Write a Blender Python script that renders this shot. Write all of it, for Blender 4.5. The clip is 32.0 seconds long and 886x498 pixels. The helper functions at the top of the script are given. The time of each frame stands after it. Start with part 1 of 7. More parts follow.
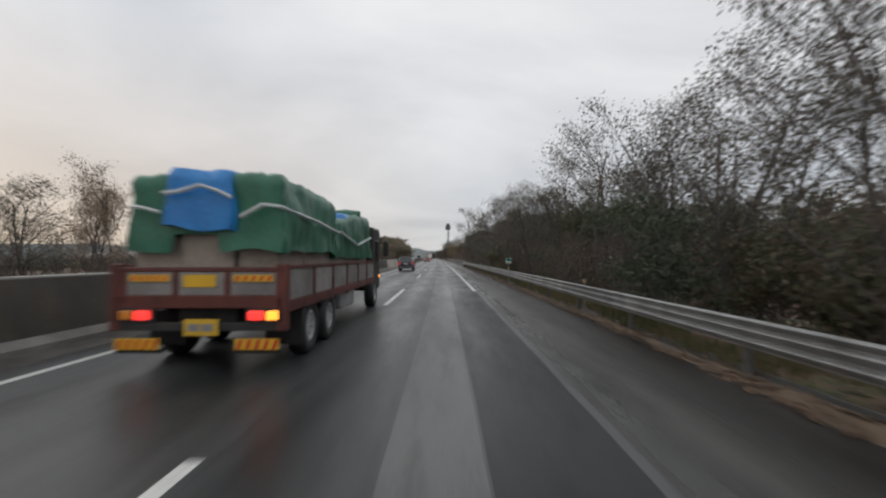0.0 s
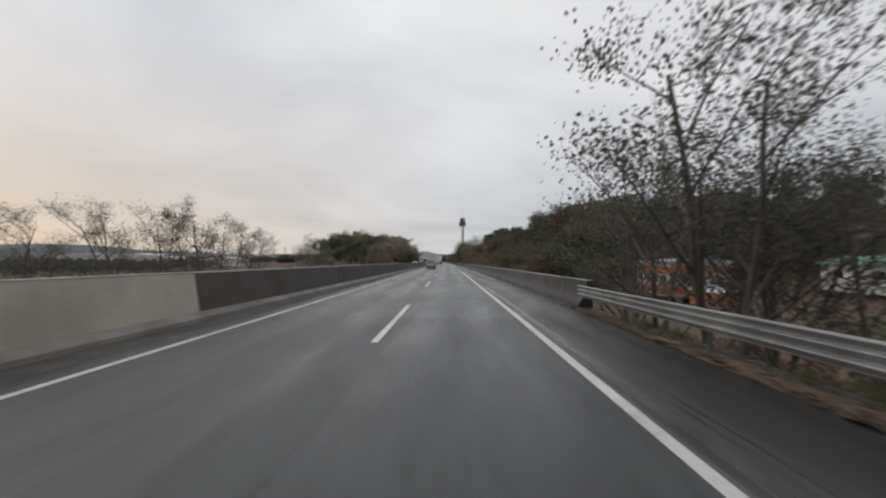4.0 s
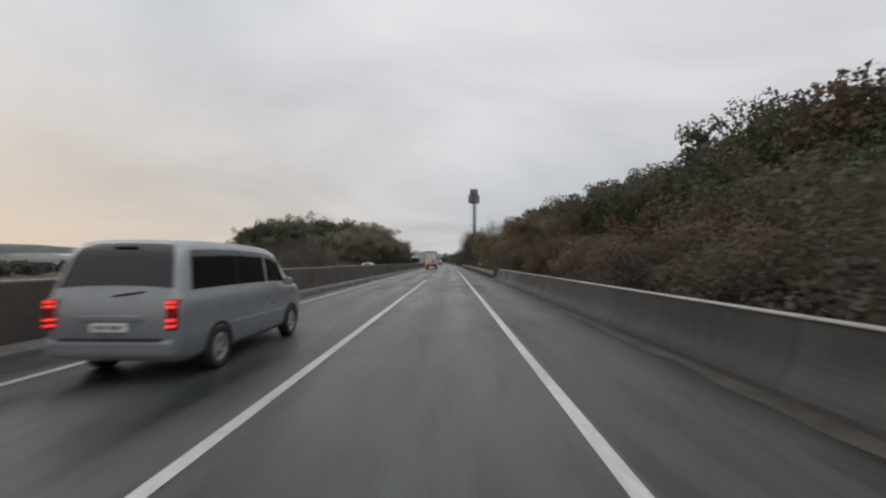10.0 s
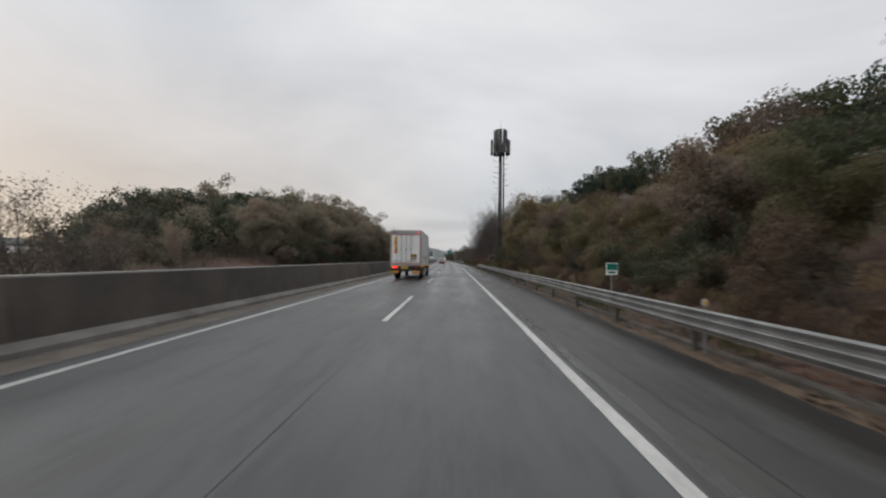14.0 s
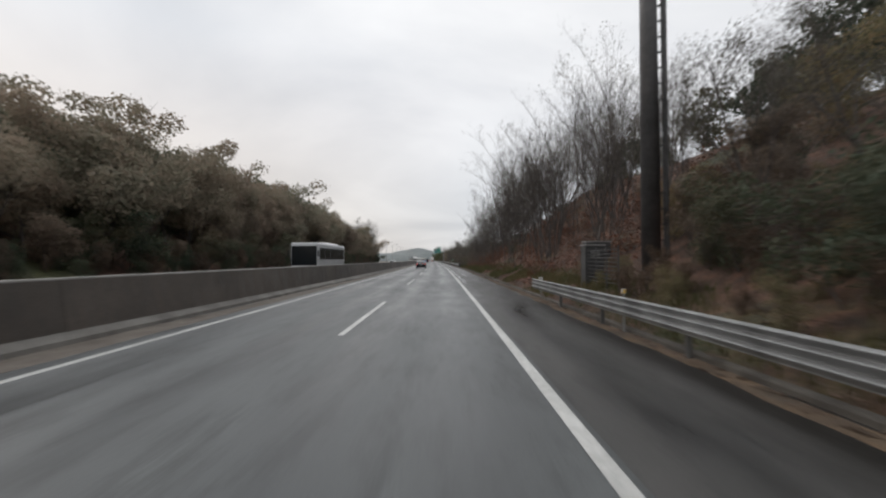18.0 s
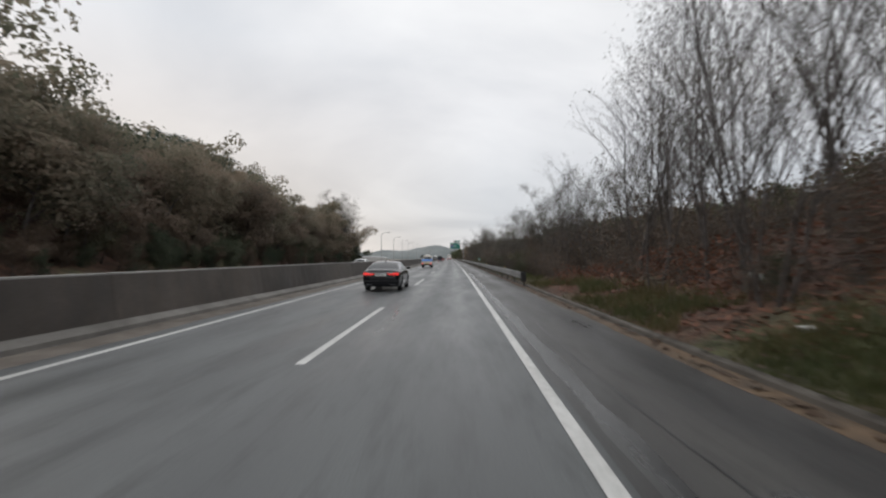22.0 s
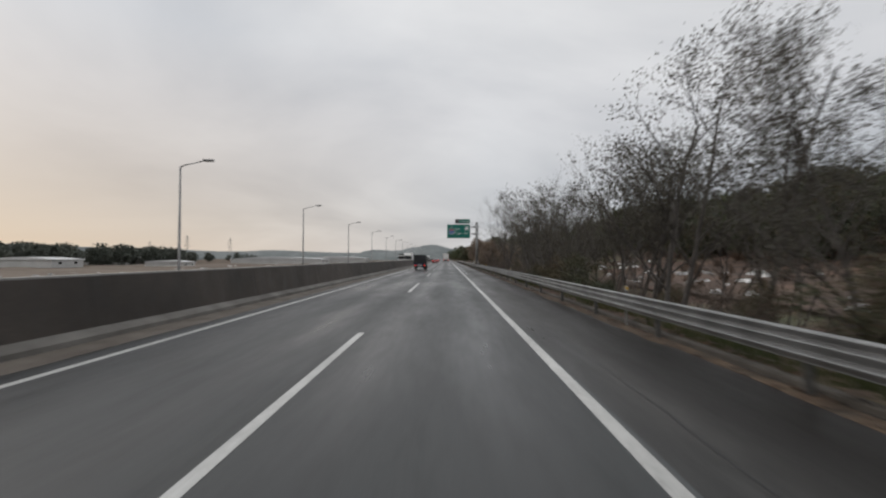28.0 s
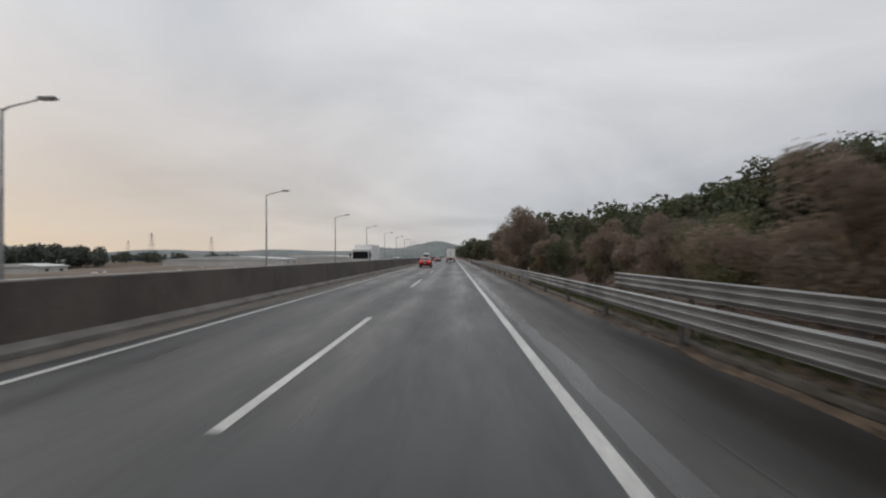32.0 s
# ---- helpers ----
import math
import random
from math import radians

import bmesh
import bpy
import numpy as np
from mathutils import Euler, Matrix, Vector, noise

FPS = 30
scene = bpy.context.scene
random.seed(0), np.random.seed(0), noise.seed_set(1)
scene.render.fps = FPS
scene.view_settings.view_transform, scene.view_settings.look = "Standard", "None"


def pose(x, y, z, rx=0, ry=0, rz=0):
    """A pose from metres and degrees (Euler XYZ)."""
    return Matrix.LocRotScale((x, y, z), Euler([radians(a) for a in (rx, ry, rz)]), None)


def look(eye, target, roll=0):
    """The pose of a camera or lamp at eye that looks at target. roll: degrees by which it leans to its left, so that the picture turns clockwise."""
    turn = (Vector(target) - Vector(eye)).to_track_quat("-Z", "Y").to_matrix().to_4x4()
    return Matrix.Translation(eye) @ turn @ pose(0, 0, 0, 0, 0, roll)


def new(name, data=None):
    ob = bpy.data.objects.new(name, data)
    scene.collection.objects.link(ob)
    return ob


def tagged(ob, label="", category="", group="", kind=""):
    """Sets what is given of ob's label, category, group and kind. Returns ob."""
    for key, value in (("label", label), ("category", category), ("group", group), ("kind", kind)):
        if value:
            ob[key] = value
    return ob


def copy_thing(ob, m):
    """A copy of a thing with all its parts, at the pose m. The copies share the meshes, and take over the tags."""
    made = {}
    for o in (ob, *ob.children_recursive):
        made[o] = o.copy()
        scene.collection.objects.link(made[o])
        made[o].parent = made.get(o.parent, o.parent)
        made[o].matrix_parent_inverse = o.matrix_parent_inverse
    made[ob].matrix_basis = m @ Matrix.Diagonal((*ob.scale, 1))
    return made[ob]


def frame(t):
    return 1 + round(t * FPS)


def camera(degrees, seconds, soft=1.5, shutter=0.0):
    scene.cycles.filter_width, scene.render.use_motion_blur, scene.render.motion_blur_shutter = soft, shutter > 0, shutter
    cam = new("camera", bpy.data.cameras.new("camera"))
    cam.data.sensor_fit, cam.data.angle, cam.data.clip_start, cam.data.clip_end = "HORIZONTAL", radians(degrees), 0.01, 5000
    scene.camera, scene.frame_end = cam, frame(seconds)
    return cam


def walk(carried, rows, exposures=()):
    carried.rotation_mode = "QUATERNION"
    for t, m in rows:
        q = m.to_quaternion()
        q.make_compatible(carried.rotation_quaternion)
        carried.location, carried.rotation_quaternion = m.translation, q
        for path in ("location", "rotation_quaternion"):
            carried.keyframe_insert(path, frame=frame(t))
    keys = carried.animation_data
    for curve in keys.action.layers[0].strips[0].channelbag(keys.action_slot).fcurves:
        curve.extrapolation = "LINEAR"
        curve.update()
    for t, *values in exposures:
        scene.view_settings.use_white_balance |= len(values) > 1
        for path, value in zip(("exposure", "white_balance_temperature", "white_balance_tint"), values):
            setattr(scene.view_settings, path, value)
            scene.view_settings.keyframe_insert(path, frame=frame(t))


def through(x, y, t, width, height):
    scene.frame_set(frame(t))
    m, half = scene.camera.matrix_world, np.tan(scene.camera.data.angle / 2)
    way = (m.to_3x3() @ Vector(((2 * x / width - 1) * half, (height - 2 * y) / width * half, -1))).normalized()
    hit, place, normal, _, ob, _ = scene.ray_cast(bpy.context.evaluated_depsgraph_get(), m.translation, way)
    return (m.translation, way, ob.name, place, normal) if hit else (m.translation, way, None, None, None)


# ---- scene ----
import collections

# The road's centre line: heading in degrees (left positive) at stations in metres.
# Offsets o are metres to the right of the dashed lane line.
HEAD_S = [-400, -40, 40, 120, 200, 280, 360, 440, 520, 680, 900, 2600]
HEAD_A = [-1.3, -1.3, 0, 0.53, 0.59, 0.94, 1.69, 2.31, 2.55, 2.91, 3.1, 3.1]
LINE_S = np.arange(-400, 2600.5, 1.0)
LINE_A = np.radians(np.interp(LINE_S, HEAD_S, HEAD_A))
LINE_X = np.concatenate([[0], np.cumsum(-np.sin(LINE_A[:-1]))])
LINE_Y = np.concatenate([[0], np.cumsum(np.cos(LINE_A[:-1]))])
LINE_X -= np.interp(0, LINE_S, LINE_X)
LINE_Y -= np.interp(0, LINE_S, LINE_Y)


def heading(s):
    return float(np.interp(s, LINE_S, LINE_A))


def at(s, o, z=0.0):
    """The world place at station s, offset o, height z."""
    a = heading(s)
    return Vector((float(np.interp(s, LINE_S, LINE_X)) + o * math.cos(a),
                   float(np.interp(s, LINE_S, LINE_Y)) + o * math.sin(a), z))


def along(s, o, z=0.0, turn=0.0):
    """A pose on the road at (s, o, z), its y axis along the road."""
    p = at(s, o, z)
    return pose(p.x, p.y, p.z, 0, 0, math.degrees(heading(s)) + turn)


# ---- camera: seconds, station, offset, yaw from the road, pitch, roll ----
EYE_HEIGHT = 1.68
cam = camera(89.3, 32.0, soft=2.2, shutter=0.3)
DRIVE = [
    (0, 0.0, 2.06, 0.25, 1.05, 0.04),
    (1, 16.9, 2.00, 1.41, 0.96, -0.10),
    (2, 33.7, 1.78, 0.74, 0.81, 0.46),
    (3, 50.2, 1.57, 0.25, 1.26, 0.72),
    (4, 66.5, 1.53, 0.89, 1.54, 0.40),
    (7, 114.5, 1.68, 0.02, 1.27, 0.63),
    (8, 130.4, 1.95, -0.38, 1.03, 0.06),
    (9, 146.1, 2.25, 0.33, 1.42, 0.06),
    (10, 161.7, 2.23, 1.00, 1.62, 0.16),
    (11, 177.3, 2.09, 1.70, 1.49, 0.49),
    (12, 192.8, 1.97, 2.01, 1.62, 0.55),
    (13, 208.3, 1.94, 1.74, 1.19, 0.42),
    (16, 254.5, 1.87, 1.18, 1.60, 0.99),
    (17, 270.1, 2.08, 0.56, 1.30, 0.07),
    (18, 285.7, 2.26, -0.10, 1.35, -0.17),
    (19, 301.2, 2.51, 0.23, 1.17, -0.39),
    (20, 316.9, 2.64, 0.51, 1.20, 0.06),
    (21, 332.6, 2.61, 1.34, 1.21, 0.17),
    (22, 348.7, 2.46, 1.73, 1.09, -0.01),
    (23, 365.1, 2.21, 1.80, 1.02, -0.20),
    (24, 381.9, 1.95, 1.89, 1.10, 0.07),
    (25, 399.2, 1.79, 1.50, 1.06, 0.31),
    (26, 417.1, 1.75, 1.03, 1.00, -0.05),
    (29, 472.9, 2.08, 0.63, 1.26, 0.25),
    (30, 492.8, 2.18, 1.24, 0.89, -0.26),
    (31, 511.8, 2.24, 1.50, 0.92, -0.35),
    (32, 531.4, 2.32, 1.37, 0.89, -0.51),
]


def drive_pose(s, o, yaw, pitch, roll):
    eye = at(s, o, EYE_HEIGHT)
    a = heading(s) + radians(yaw)
    way = Vector((-math.sin(a), math.cos(a), math.tan(radians(pitch))))
    return look(eye, eye + way * 10, roll)


walk(cam, [(t, drive_pose(*row)) for t, *row in DRIVE],
     exposures=[(0, 0.12), (4, 0.08), (8, -0.02), (13, 0.0), (16, 0.24), (20, 0.31), (25, 0.1), (29, -0.05), (32, -0.06)])

# ---- world, sun, exposure ----
world = bpy.data.worlds.new("overcast_sky")
scene.world = world
world.use_nodes = True


def link_nodes(tree, spec):
    """Make nodes from (key, type, settings, inputs); an input is a value or (key, output)."""
    made = {}
    for key, kind, settings, inputs in spec:
        n = tree.nodes.new(kind)
        made[key] = n
        for k, v in settings.items():
            if k == "ramp":
                els = n.color_ramp.elements
                while len(els) < len(v):
                    els.new(0.5)
                for e, (p, c) in zip(els, v):
                    e.position, e.color = p, (*c, 1)
            elif k == "operation":
                n.operation = v
            elif k == "blend_type":
                n.blend_type = v
            elif k == "data_type":
                n.data_type = v
            elif k == "sky":
                n.sky_type = "NISHITA"
                n.sun_disc = False
                n.sun_elevation, n.sun_rotation = v
            elif k == "clamp":
                n.use_clamp = v
            elif k == "voronoi":
                n.feature = v
        for k, v in inputs.items():
            if isinstance(v, tuple) and len(v) == 2 and isinstance(v[0], str):
                tree.links.new(made[v[0]].outputs[v[1]], n.inputs[k])
            else:
                n.inputs[k].default_value = v
    return made


SUN_UP, SUN_TURN = radians(24), radians(-70)
world.node_tree.nodes.clear()
link_nodes(world.node_tree, [
    ("co", "ShaderNodeTexCoord", {}, {}),
    ("xyz", "ShaderNodeSeparateXYZ", {}, {0: ("co", "Generated")}),
    ("up", "ShaderNodeMath", {"operation": "MAXIMUM"}, {0: ("xyz", 2), 1: 0.0}),
    ("den", "ShaderNodeMath", {"operation": "ADD"}, {0: ("up", 0), 1: 0.16}),
    ("px", "ShaderNodeMath", {"operation": "DIVIDE"}, {0: ("xyz", 0), 1: ("den", 0)}),
    ("py", "ShaderNodeMath", {"operation": "DIVIDE"}, {0: ("xyz", 1), 1: ("den", 0)}),
    ("flat", "ShaderNodeCombineXYZ", {}, {0: ("px", 0), 1: ("py", 0), 2: 0.0}),
    ("noise", "ShaderNodeTexNoise", {}, {"Vector": ("flat", 0), "Scale": 0.55, "Detail": 7.0, "Roughness": 0.5, "Distortion": 0.5}),
    ("cloud", "ShaderNodeValToRGB", {"ramp": [(0.3, (0.51, 0.53, 0.56)), (0.5, (0.705, 0.71, 0.72)), (0.7, (0.9, 0.9, 0.895))]}, {0: ("noise", 0)}),
    ("high", "ShaderNodeValToRGB", {"ramp": [(0.0, (0.8, 0.8, 0.82)), (0.12, (0.83, 0.84, 0.86)), (0.3, (0.97, 0.97, 0.985)), (0.55, (1.12, 1.12, 1.12)), (0.9, (1.85, 1.85, 1.85))]}, {0: ("up", 0)}),
    ("body", "ShaderNodeMixRGB", {"blend_type": "MULTIPLY"}, {0: 1.0, 1: ("cloud", 0), 2: ("high", 0)}),
    ("left", "ShaderNodeMapRange", {}, {0: ("xyz", 0), 1: 0.05, 2: -0.75, 3: 0.0, 4: 1.0}),
    ("low", "ShaderNodeMapRange", {}, {0: ("up", 0), 1: 0.42, 2: 0.0, 3: 0.0, 4: 1.0}),
    ("glow", "ShaderNodeMath", {"operation": "MULTIPLY"}, {0: ("left", 0), 1: ("low", 0)}),
    ("warm", "ShaderNodeMixRGB", {"blend_type": "MIX"}, {0: ("glow", 0), 1: ("body", 0), 2: (0.72, 0.585, 0.46, 1)}),
    ("sky", "ShaderNodeTexSky", {"sky": (SUN_UP, SUN_TURN)}, {}),
    ("dim", "ShaderNodeMixRGB", {"blend_type": "MULTIPLY"}, {0: 1.0, 1: ("sky", 0), 2: (0.1, 0.1, 0.1, 1)}),
    ("all", "ShaderNodeMixRGB", {"blend_type": "MIX"}, {0: 0.94, 1: ("dim", 0), 2: ("warm", 0)}),
    ("bg", "ShaderNodeBackground", {}, {"Color": ("all", 0), "Strength": 1.0}),
    ("out", "ShaderNodeOutputWorld", {}, {"Surface": ("bg", 0)}),
])
sun = new("sun", bpy.data.lights.new("sun", "SUN"))
sun.data.energy, sun.data.angle, sun.data.color = 0.5, radians(25), (1.0, 0.93, 0.85)
sun.matrix_world = look((-60, 20, 40), (0, 0, 0))

# ---- materials ----


def material(name, spec, rough=0.6, metal=0.0, color=None, bump=None, extra=None):
    """A principled material: spec holds nodes; color, bump and rough name a node's output or hold a value."""
    m = bpy.data.materials.new(name)
    m.use_nodes = True
    m.node_tree.nodes.clear()
    inputs = {"Base Color": color, "Roughness": rough, "Metallic": metal}
    inputs.update(extra or {})
    nodes = list(spec)
    if bump:
        strength, distance, source = bump
        nodes.append(("bump", "ShaderNodeBump", {}, {"Strength": strength, "Distance": distance, "Height": source}))
        inputs["Normal"] = ("bump", 0)
    nodes.append(("bsdf", "ShaderNodeBsdfPrincipled", {}, inputs))
    nodes.append(("out", "ShaderNodeOutputMaterial", {}, {"Surface": ("bsdf", 0)}))
    link_nodes(m.node_tree, nodes)
    return m


def mottled(name, dark, light, scale, rough=0.6, metal=0.0, fine=None, bump=0.2, spread=0.15, low=0.3, high=0.7, island=False):
    """Two colours in stains of one scale, with a finer grain over them."""
    fine = fine or scale * 14
    spec = [
        ("co", "ShaderNodeTexCoord", {}, {}),
        ("big", "ShaderNodeTexNoise", {}, {"Vector": ("co", "Object"), "Scale": scale, "Detail": 5.0, "Roughness": 0.6}),
        ("ramp", "ShaderNodeValToRGB", {"ramp": [(low, dark), (high, light)]}, {0: ("big", 0)}),
        ("grain", "ShaderNodeTexNoise", {}, {"Vector": ("co", "Object"), "Scale": fine, "Detail": 3.0}),
        ("gr", "ShaderNodeMapRange", {}, {0: ("grain", 0), 1: 0.25, 2: 0.75, 3: 1 - spread, 4: 1 + spread}),
        ("c1", "ShaderNodeMixRGB", {"blend_type": "MULTIPLY"}, {0: 1.0, 1: ("ramp", 0), 2: ("gr", 0)}),
    ]
    if island:
        spec += [("geo", "ShaderNodeNewGeometry", {}, {}), ("rand", "ShaderNodeMapRange", {}, {0: ("geo", "Random Per Island"), 3: 0.6, 4: 1.4})]
    else:
        spec += [("geo", "ShaderNodeObjectInfo", {}, {}), ("rand", "ShaderNodeMapRange", {}, {0: ("geo", "Random"), 3: 0.9, 4: 1.1})]
    spec += [("col", "ShaderNodeMixRGB", {"blend_type": "MULTIPLY"}, {0: 1.0, 1: ("c1", 0), 2: ("rand", 0)}),
             ("ro", "ShaderNodeMapRange", {}, {0: ("big", 0), 1: 0.2, 2: 0.8, 3: min(1, rough * 1.2), 4: rough * 0.8})]
    return material(name, spec, rough=("ro", 0), metal=metal, color=("col", 0), bump=(bump, 0.02, ("grain", 0)) if bump else None)


def weathered(name, dark, light):
    """Old concrete: wide stains, upright rain streaks, pits, and a tone for each cast section."""
    spec = [
        ("co", "ShaderNodeTexCoord", {}, {}),
        ("big", "ShaderNodeTexNoise", {}, {"Vector": ("co", "Object"), "Scale": 0.45, "Detail": 6.0, "Roughness": 0.65}),
        ("tall", "ShaderNodeMapping", {}, {"Vector": ("co", "Object"), "Scale": (1.0, 1.0, 0.12)}),
        ("run", "ShaderNodeTexNoise", {}, {"Vector": ("tall", 0), "Scale": 3.2, "Detail": 5.0, "Roughness": 0.7}),
        ("pit", "ShaderNodeTexNoise", {}, {"Vector": ("co", "Object"), "Scale": 24.0, "Detail": 3.0}),
        ("sum", "ShaderNodeMath", {"operation": "MULTIPLY_ADD"}, {0: ("run", 0), 1: 0.7, 2: ("big", 0)}),
        ("ramp", "ShaderNodeValToRGB", {"ramp": [(0.6, dark), (0.82, tuple((a + b) / 2 for a, b in zip(dark, light))), (1.0, light)]}, {0: ("sum", 0)}),
        ("pv", "ShaderNodeMapRange", {}, {0: ("pit", 0), 1: 0.3, 2: 0.7, 3: 0.8, 4: 1.2}),
        ("info", "ShaderNodeObjectInfo", {}, {}),
        ("tone", "ShaderNodeMapRange", {}, {0: ("info", "Random"), 3: 0.78, 4: 1.25}),
        ("c1", "ShaderNodeMixRGB", {"blend_type": "MULTIPLY"}, {0: 1.0, 1: ("ramp", 0), 2: ("pv", 0)}),
        ("col", "ShaderNodeMixRGB", {"blend_type": "MULTIPLY"}, {0: 1.0, 1: ("c1", 0), 2: ("tone", 0)}),
        ("ro", "ShaderNodeMapRange", {}, {0: ("run", 0), 1: 0.3, 2: 0.7, 3: 0.5, 4: 0.85}),
    ]
    return material(name, spec, rough=("ro", 0), color=("col", 0), bump=(0.35, 0.02, ("pit", 0)))


def plain(name, color, rough=0.5, metal=0.0, extra=None):
    spec = [("co", "ShaderNodeTexCoord", {}, {}),
            ("n", "ShaderNodeTexNoise", {}, {"Vector": ("co", "Object"), "Scale": 3.0, "Detail": 6.0}),
            ("v", "ShaderNodeMapRange", {}, {0: ("n", 0), 1: 0.25, 2: 0.75, 3: 0.86, 4: 1.14}),
            ("c", "ShaderNodeMixRGB", {"blend_type": "MULTIPLY"}, {0: 1.0, 1: (*color, 1), 2: ("v", 0)}),
            ("r", "ShaderNodeMapRange", {}, {0: ("n", 0), 1: 0.25, 2: 0.75, 3: min(1, rough * 1.2), 4: rough * 0.85})]
    return material(name, spec, rough=("r", 0), metal=metal, color=("c", 0), extra=extra)


def lamp_glass(name, color, glow, strength):
    return material(name, [], rough=0.2, color=(*color, 1), extra={"Emission Color": (*glow, 1), "Emission Strength": strength})


def asphalt(name, base, worn, gloss=0.5, stain=None, sheen=(0.22, 0.6)):
    """Wet asphalt: UV holds offset and station, so wheel tracks follow the lanes."""
    spec = [
        ("uv", "ShaderNodeUVMap", {}, {}),
        ("sep", "ShaderNodeSeparateXYZ", {}, {0: ("uv", 0)}),
        ("wob", "ShaderNodeTexNoise", {}, {"Vector": ("uv", 0), "Scale": 0.35, "Detail": 2.0}),
        ("o2", "ShaderNodeMath", {"operation": "MULTIPLY_ADD"}, {0: ("wob", 0), 1: 0.35, 2: ("sep", 0)}),
        ("fr", "ShaderNodeMath", {"operation": "MULTIPLY"}, {0: ("o2", 0), 1: 6.2832 / 1.8}),
        ("cos", "ShaderNodeMath", {"operation": "COSINE"}, {0: ("fr", 0)}),
        ("track", "ShaderNodeMapRange", {}, {0: ("cos", 0), 1: -1.0, 2: 1.0, 3: 0.0, 4: 1.0}),
        ("map", "ShaderNodeMapping", {}, {"Vector": ("uv", 0), "Scale": (1.0, 0.16, 1.0)}),
        ("streak", "ShaderNodeTexNoise", {}, {"Vector": ("map", 0), "Scale": 1.0, "Detail": 7.0, "Roughness": 0.68}),
        ("patch", "ShaderNodeTexNoise", {}, {"Vector": ("uv", 0), "Scale": 0.09, "Detail": 3.0}),
        ("grain", "ShaderNodeTexNoise", {}, {"Vector": ("uv", 0), "Scale": 55.0, "Detail": 2.0}),
        ("mix0", "ShaderNodeMath", {"operation": "MULTIPLY_ADD"}, {0: ("track", 0), 1: 0.22, 2: ("streak", 0)}),
        ("mix1", "ShaderNodeMath", {"operation": "MULTIPLY_ADD"}, {0: ("patch", 0), 1: 0.5, 2: ("mix0", 0)}),
    ]
    spec += [
        ("m2", "ShaderNodeMapRange", {}, {0: ("mix1", 0), 1: 0.45, 2: 1.2, 3: 0.0, 4: 1.0}),
        ("ramp", "ShaderNodeValToRGB", {"ramp": [(0.2, base), (0.8, worn)]}, {0: ("m2", 0)}),
        ("gr", "ShaderNodeMapRange", {}, {0: ("grain", 0), 1: 0.3, 2: 0.7, 3: 0.6, 4: 1.4}),
        ("c0", "ShaderNodeMixRGB", {"blend_type": "MULTIPLY"}, {0: 1.0, 1: ("ramp", 0), 2: ("gr", 0)}),
        ("spot", "ShaderNodeTexNoise", {}, {"Vector": ("map", 0), "Scale": 2.6, "Detail": 5.0, "Roughness": 0.72}),
        ("sv", "ShaderNodeMapRange", {}, {0: ("spot", 0), 1: 0.36, 2: 0.52, 3: 0.58, 4: 1.0}),
        ("col", "ShaderNodeMixRGB", {"blend_type": "MULTIPLY"}, {0: 1.0, 1: ("c0", 0), 2: ("sv", 0)}),
        ("ro", "ShaderNodeMapRange", {}, {0: ("mix1", 0), 1: 0.5, 2: 1.15, 3: sheen[0], 4: sheen[1]}),
    ]
    out = ("col", 0)
    # outer part darkened: wet stain plus dark reflections put into the colour
    if stain:
        spec += [
            ("blot", "ShaderNodeTexNoise", {}, {"Vector": ("map", 0), "Scale": 1.6, "Detail": 6.0, "Roughness": 0.7}),
            ("edge", "ShaderNodeMath", {"operation": "MULTIPLY_ADD"}, {0: ("blot", 0), 1: 1.5, 2: ("sep", 0)}),
            ("wet", "ShaderNodeMapRange", {}, {0: ("edge", 0), 1: 5.45, 2: 6.15, 3: 0.0, 4: 1.0}),
            ("out_c", "ShaderNodeMixRGB", {"blend_type": "MIX"}, {0: ("wet", 0), 1: ("col", 0), 2: (*stain, 1)}),
        ]
        out = ("out_c", 0)
    return material(name, spec, rough=("ro", 0), color=out, bump=(0.25, 0.004, ("grain", 0)), extra={"Specular IOR Level": gloss})


def foliage(name, colors, through=0.35):
    """Leaves whose colour varies clump by clump and tree by tree; some light passes through."""
    m = bpy.data.materials.new(name)
    m.use_nodes = True
    m.node_tree.nodes.clear()
    link_nodes(m.node_tree, [
        ("geo", "ShaderNodeNewGeometry", {}, {}),
        ("info", "ShaderNodeObjectInfo", {}, {}),
        ("drift", "ShaderNodeTexNoise", {}, {"Vector": ("geo", "Position"), "Scale": 0.3, "Detail": 3.0}),
        ("half", "ShaderNodeMath", {"operation": "MULTIPLY"}, {0: ("info", "Random"), 1: 0.25}),
        ("more", "ShaderNodeMath", {"operation": "MULTIPLY_ADD"}, {0: ("drift", 0), 1: 0.75, 2: ("half", 0)}),
        ("sum", "ShaderNodeMath", {"operation": "MULTIPLY_ADD"}, {0: ("geo", "Random Per Island"), 1: 0.25, 2: ("more", 0)}),
        ("ramp", "ShaderNodeValToRGB", {"ramp": [(0.3 + 0.6 * i / (len(colors) - 1), c) for i, c in enumerate(colors)]}, {0: ("sum", 0)}),
        ("leaf", "ShaderNodeBsdfPrincipled", {}, {"Base Color": ("ramp", 0), "Roughness": 0.6, "Specular IOR Level": 0.2}),
        ("thin", "ShaderNodeBsdfTranslucent", {}, {"Color": ("ramp", 0)}),
        ("both", "ShaderNodeMixShader", {}, {0: through, 1: ("leaf", 0), 2: ("thin", 0)}),
        ("out", "ShaderNodeOutputMaterial", {}, {"Surface": ("both", 0)}),
    ])
    return m


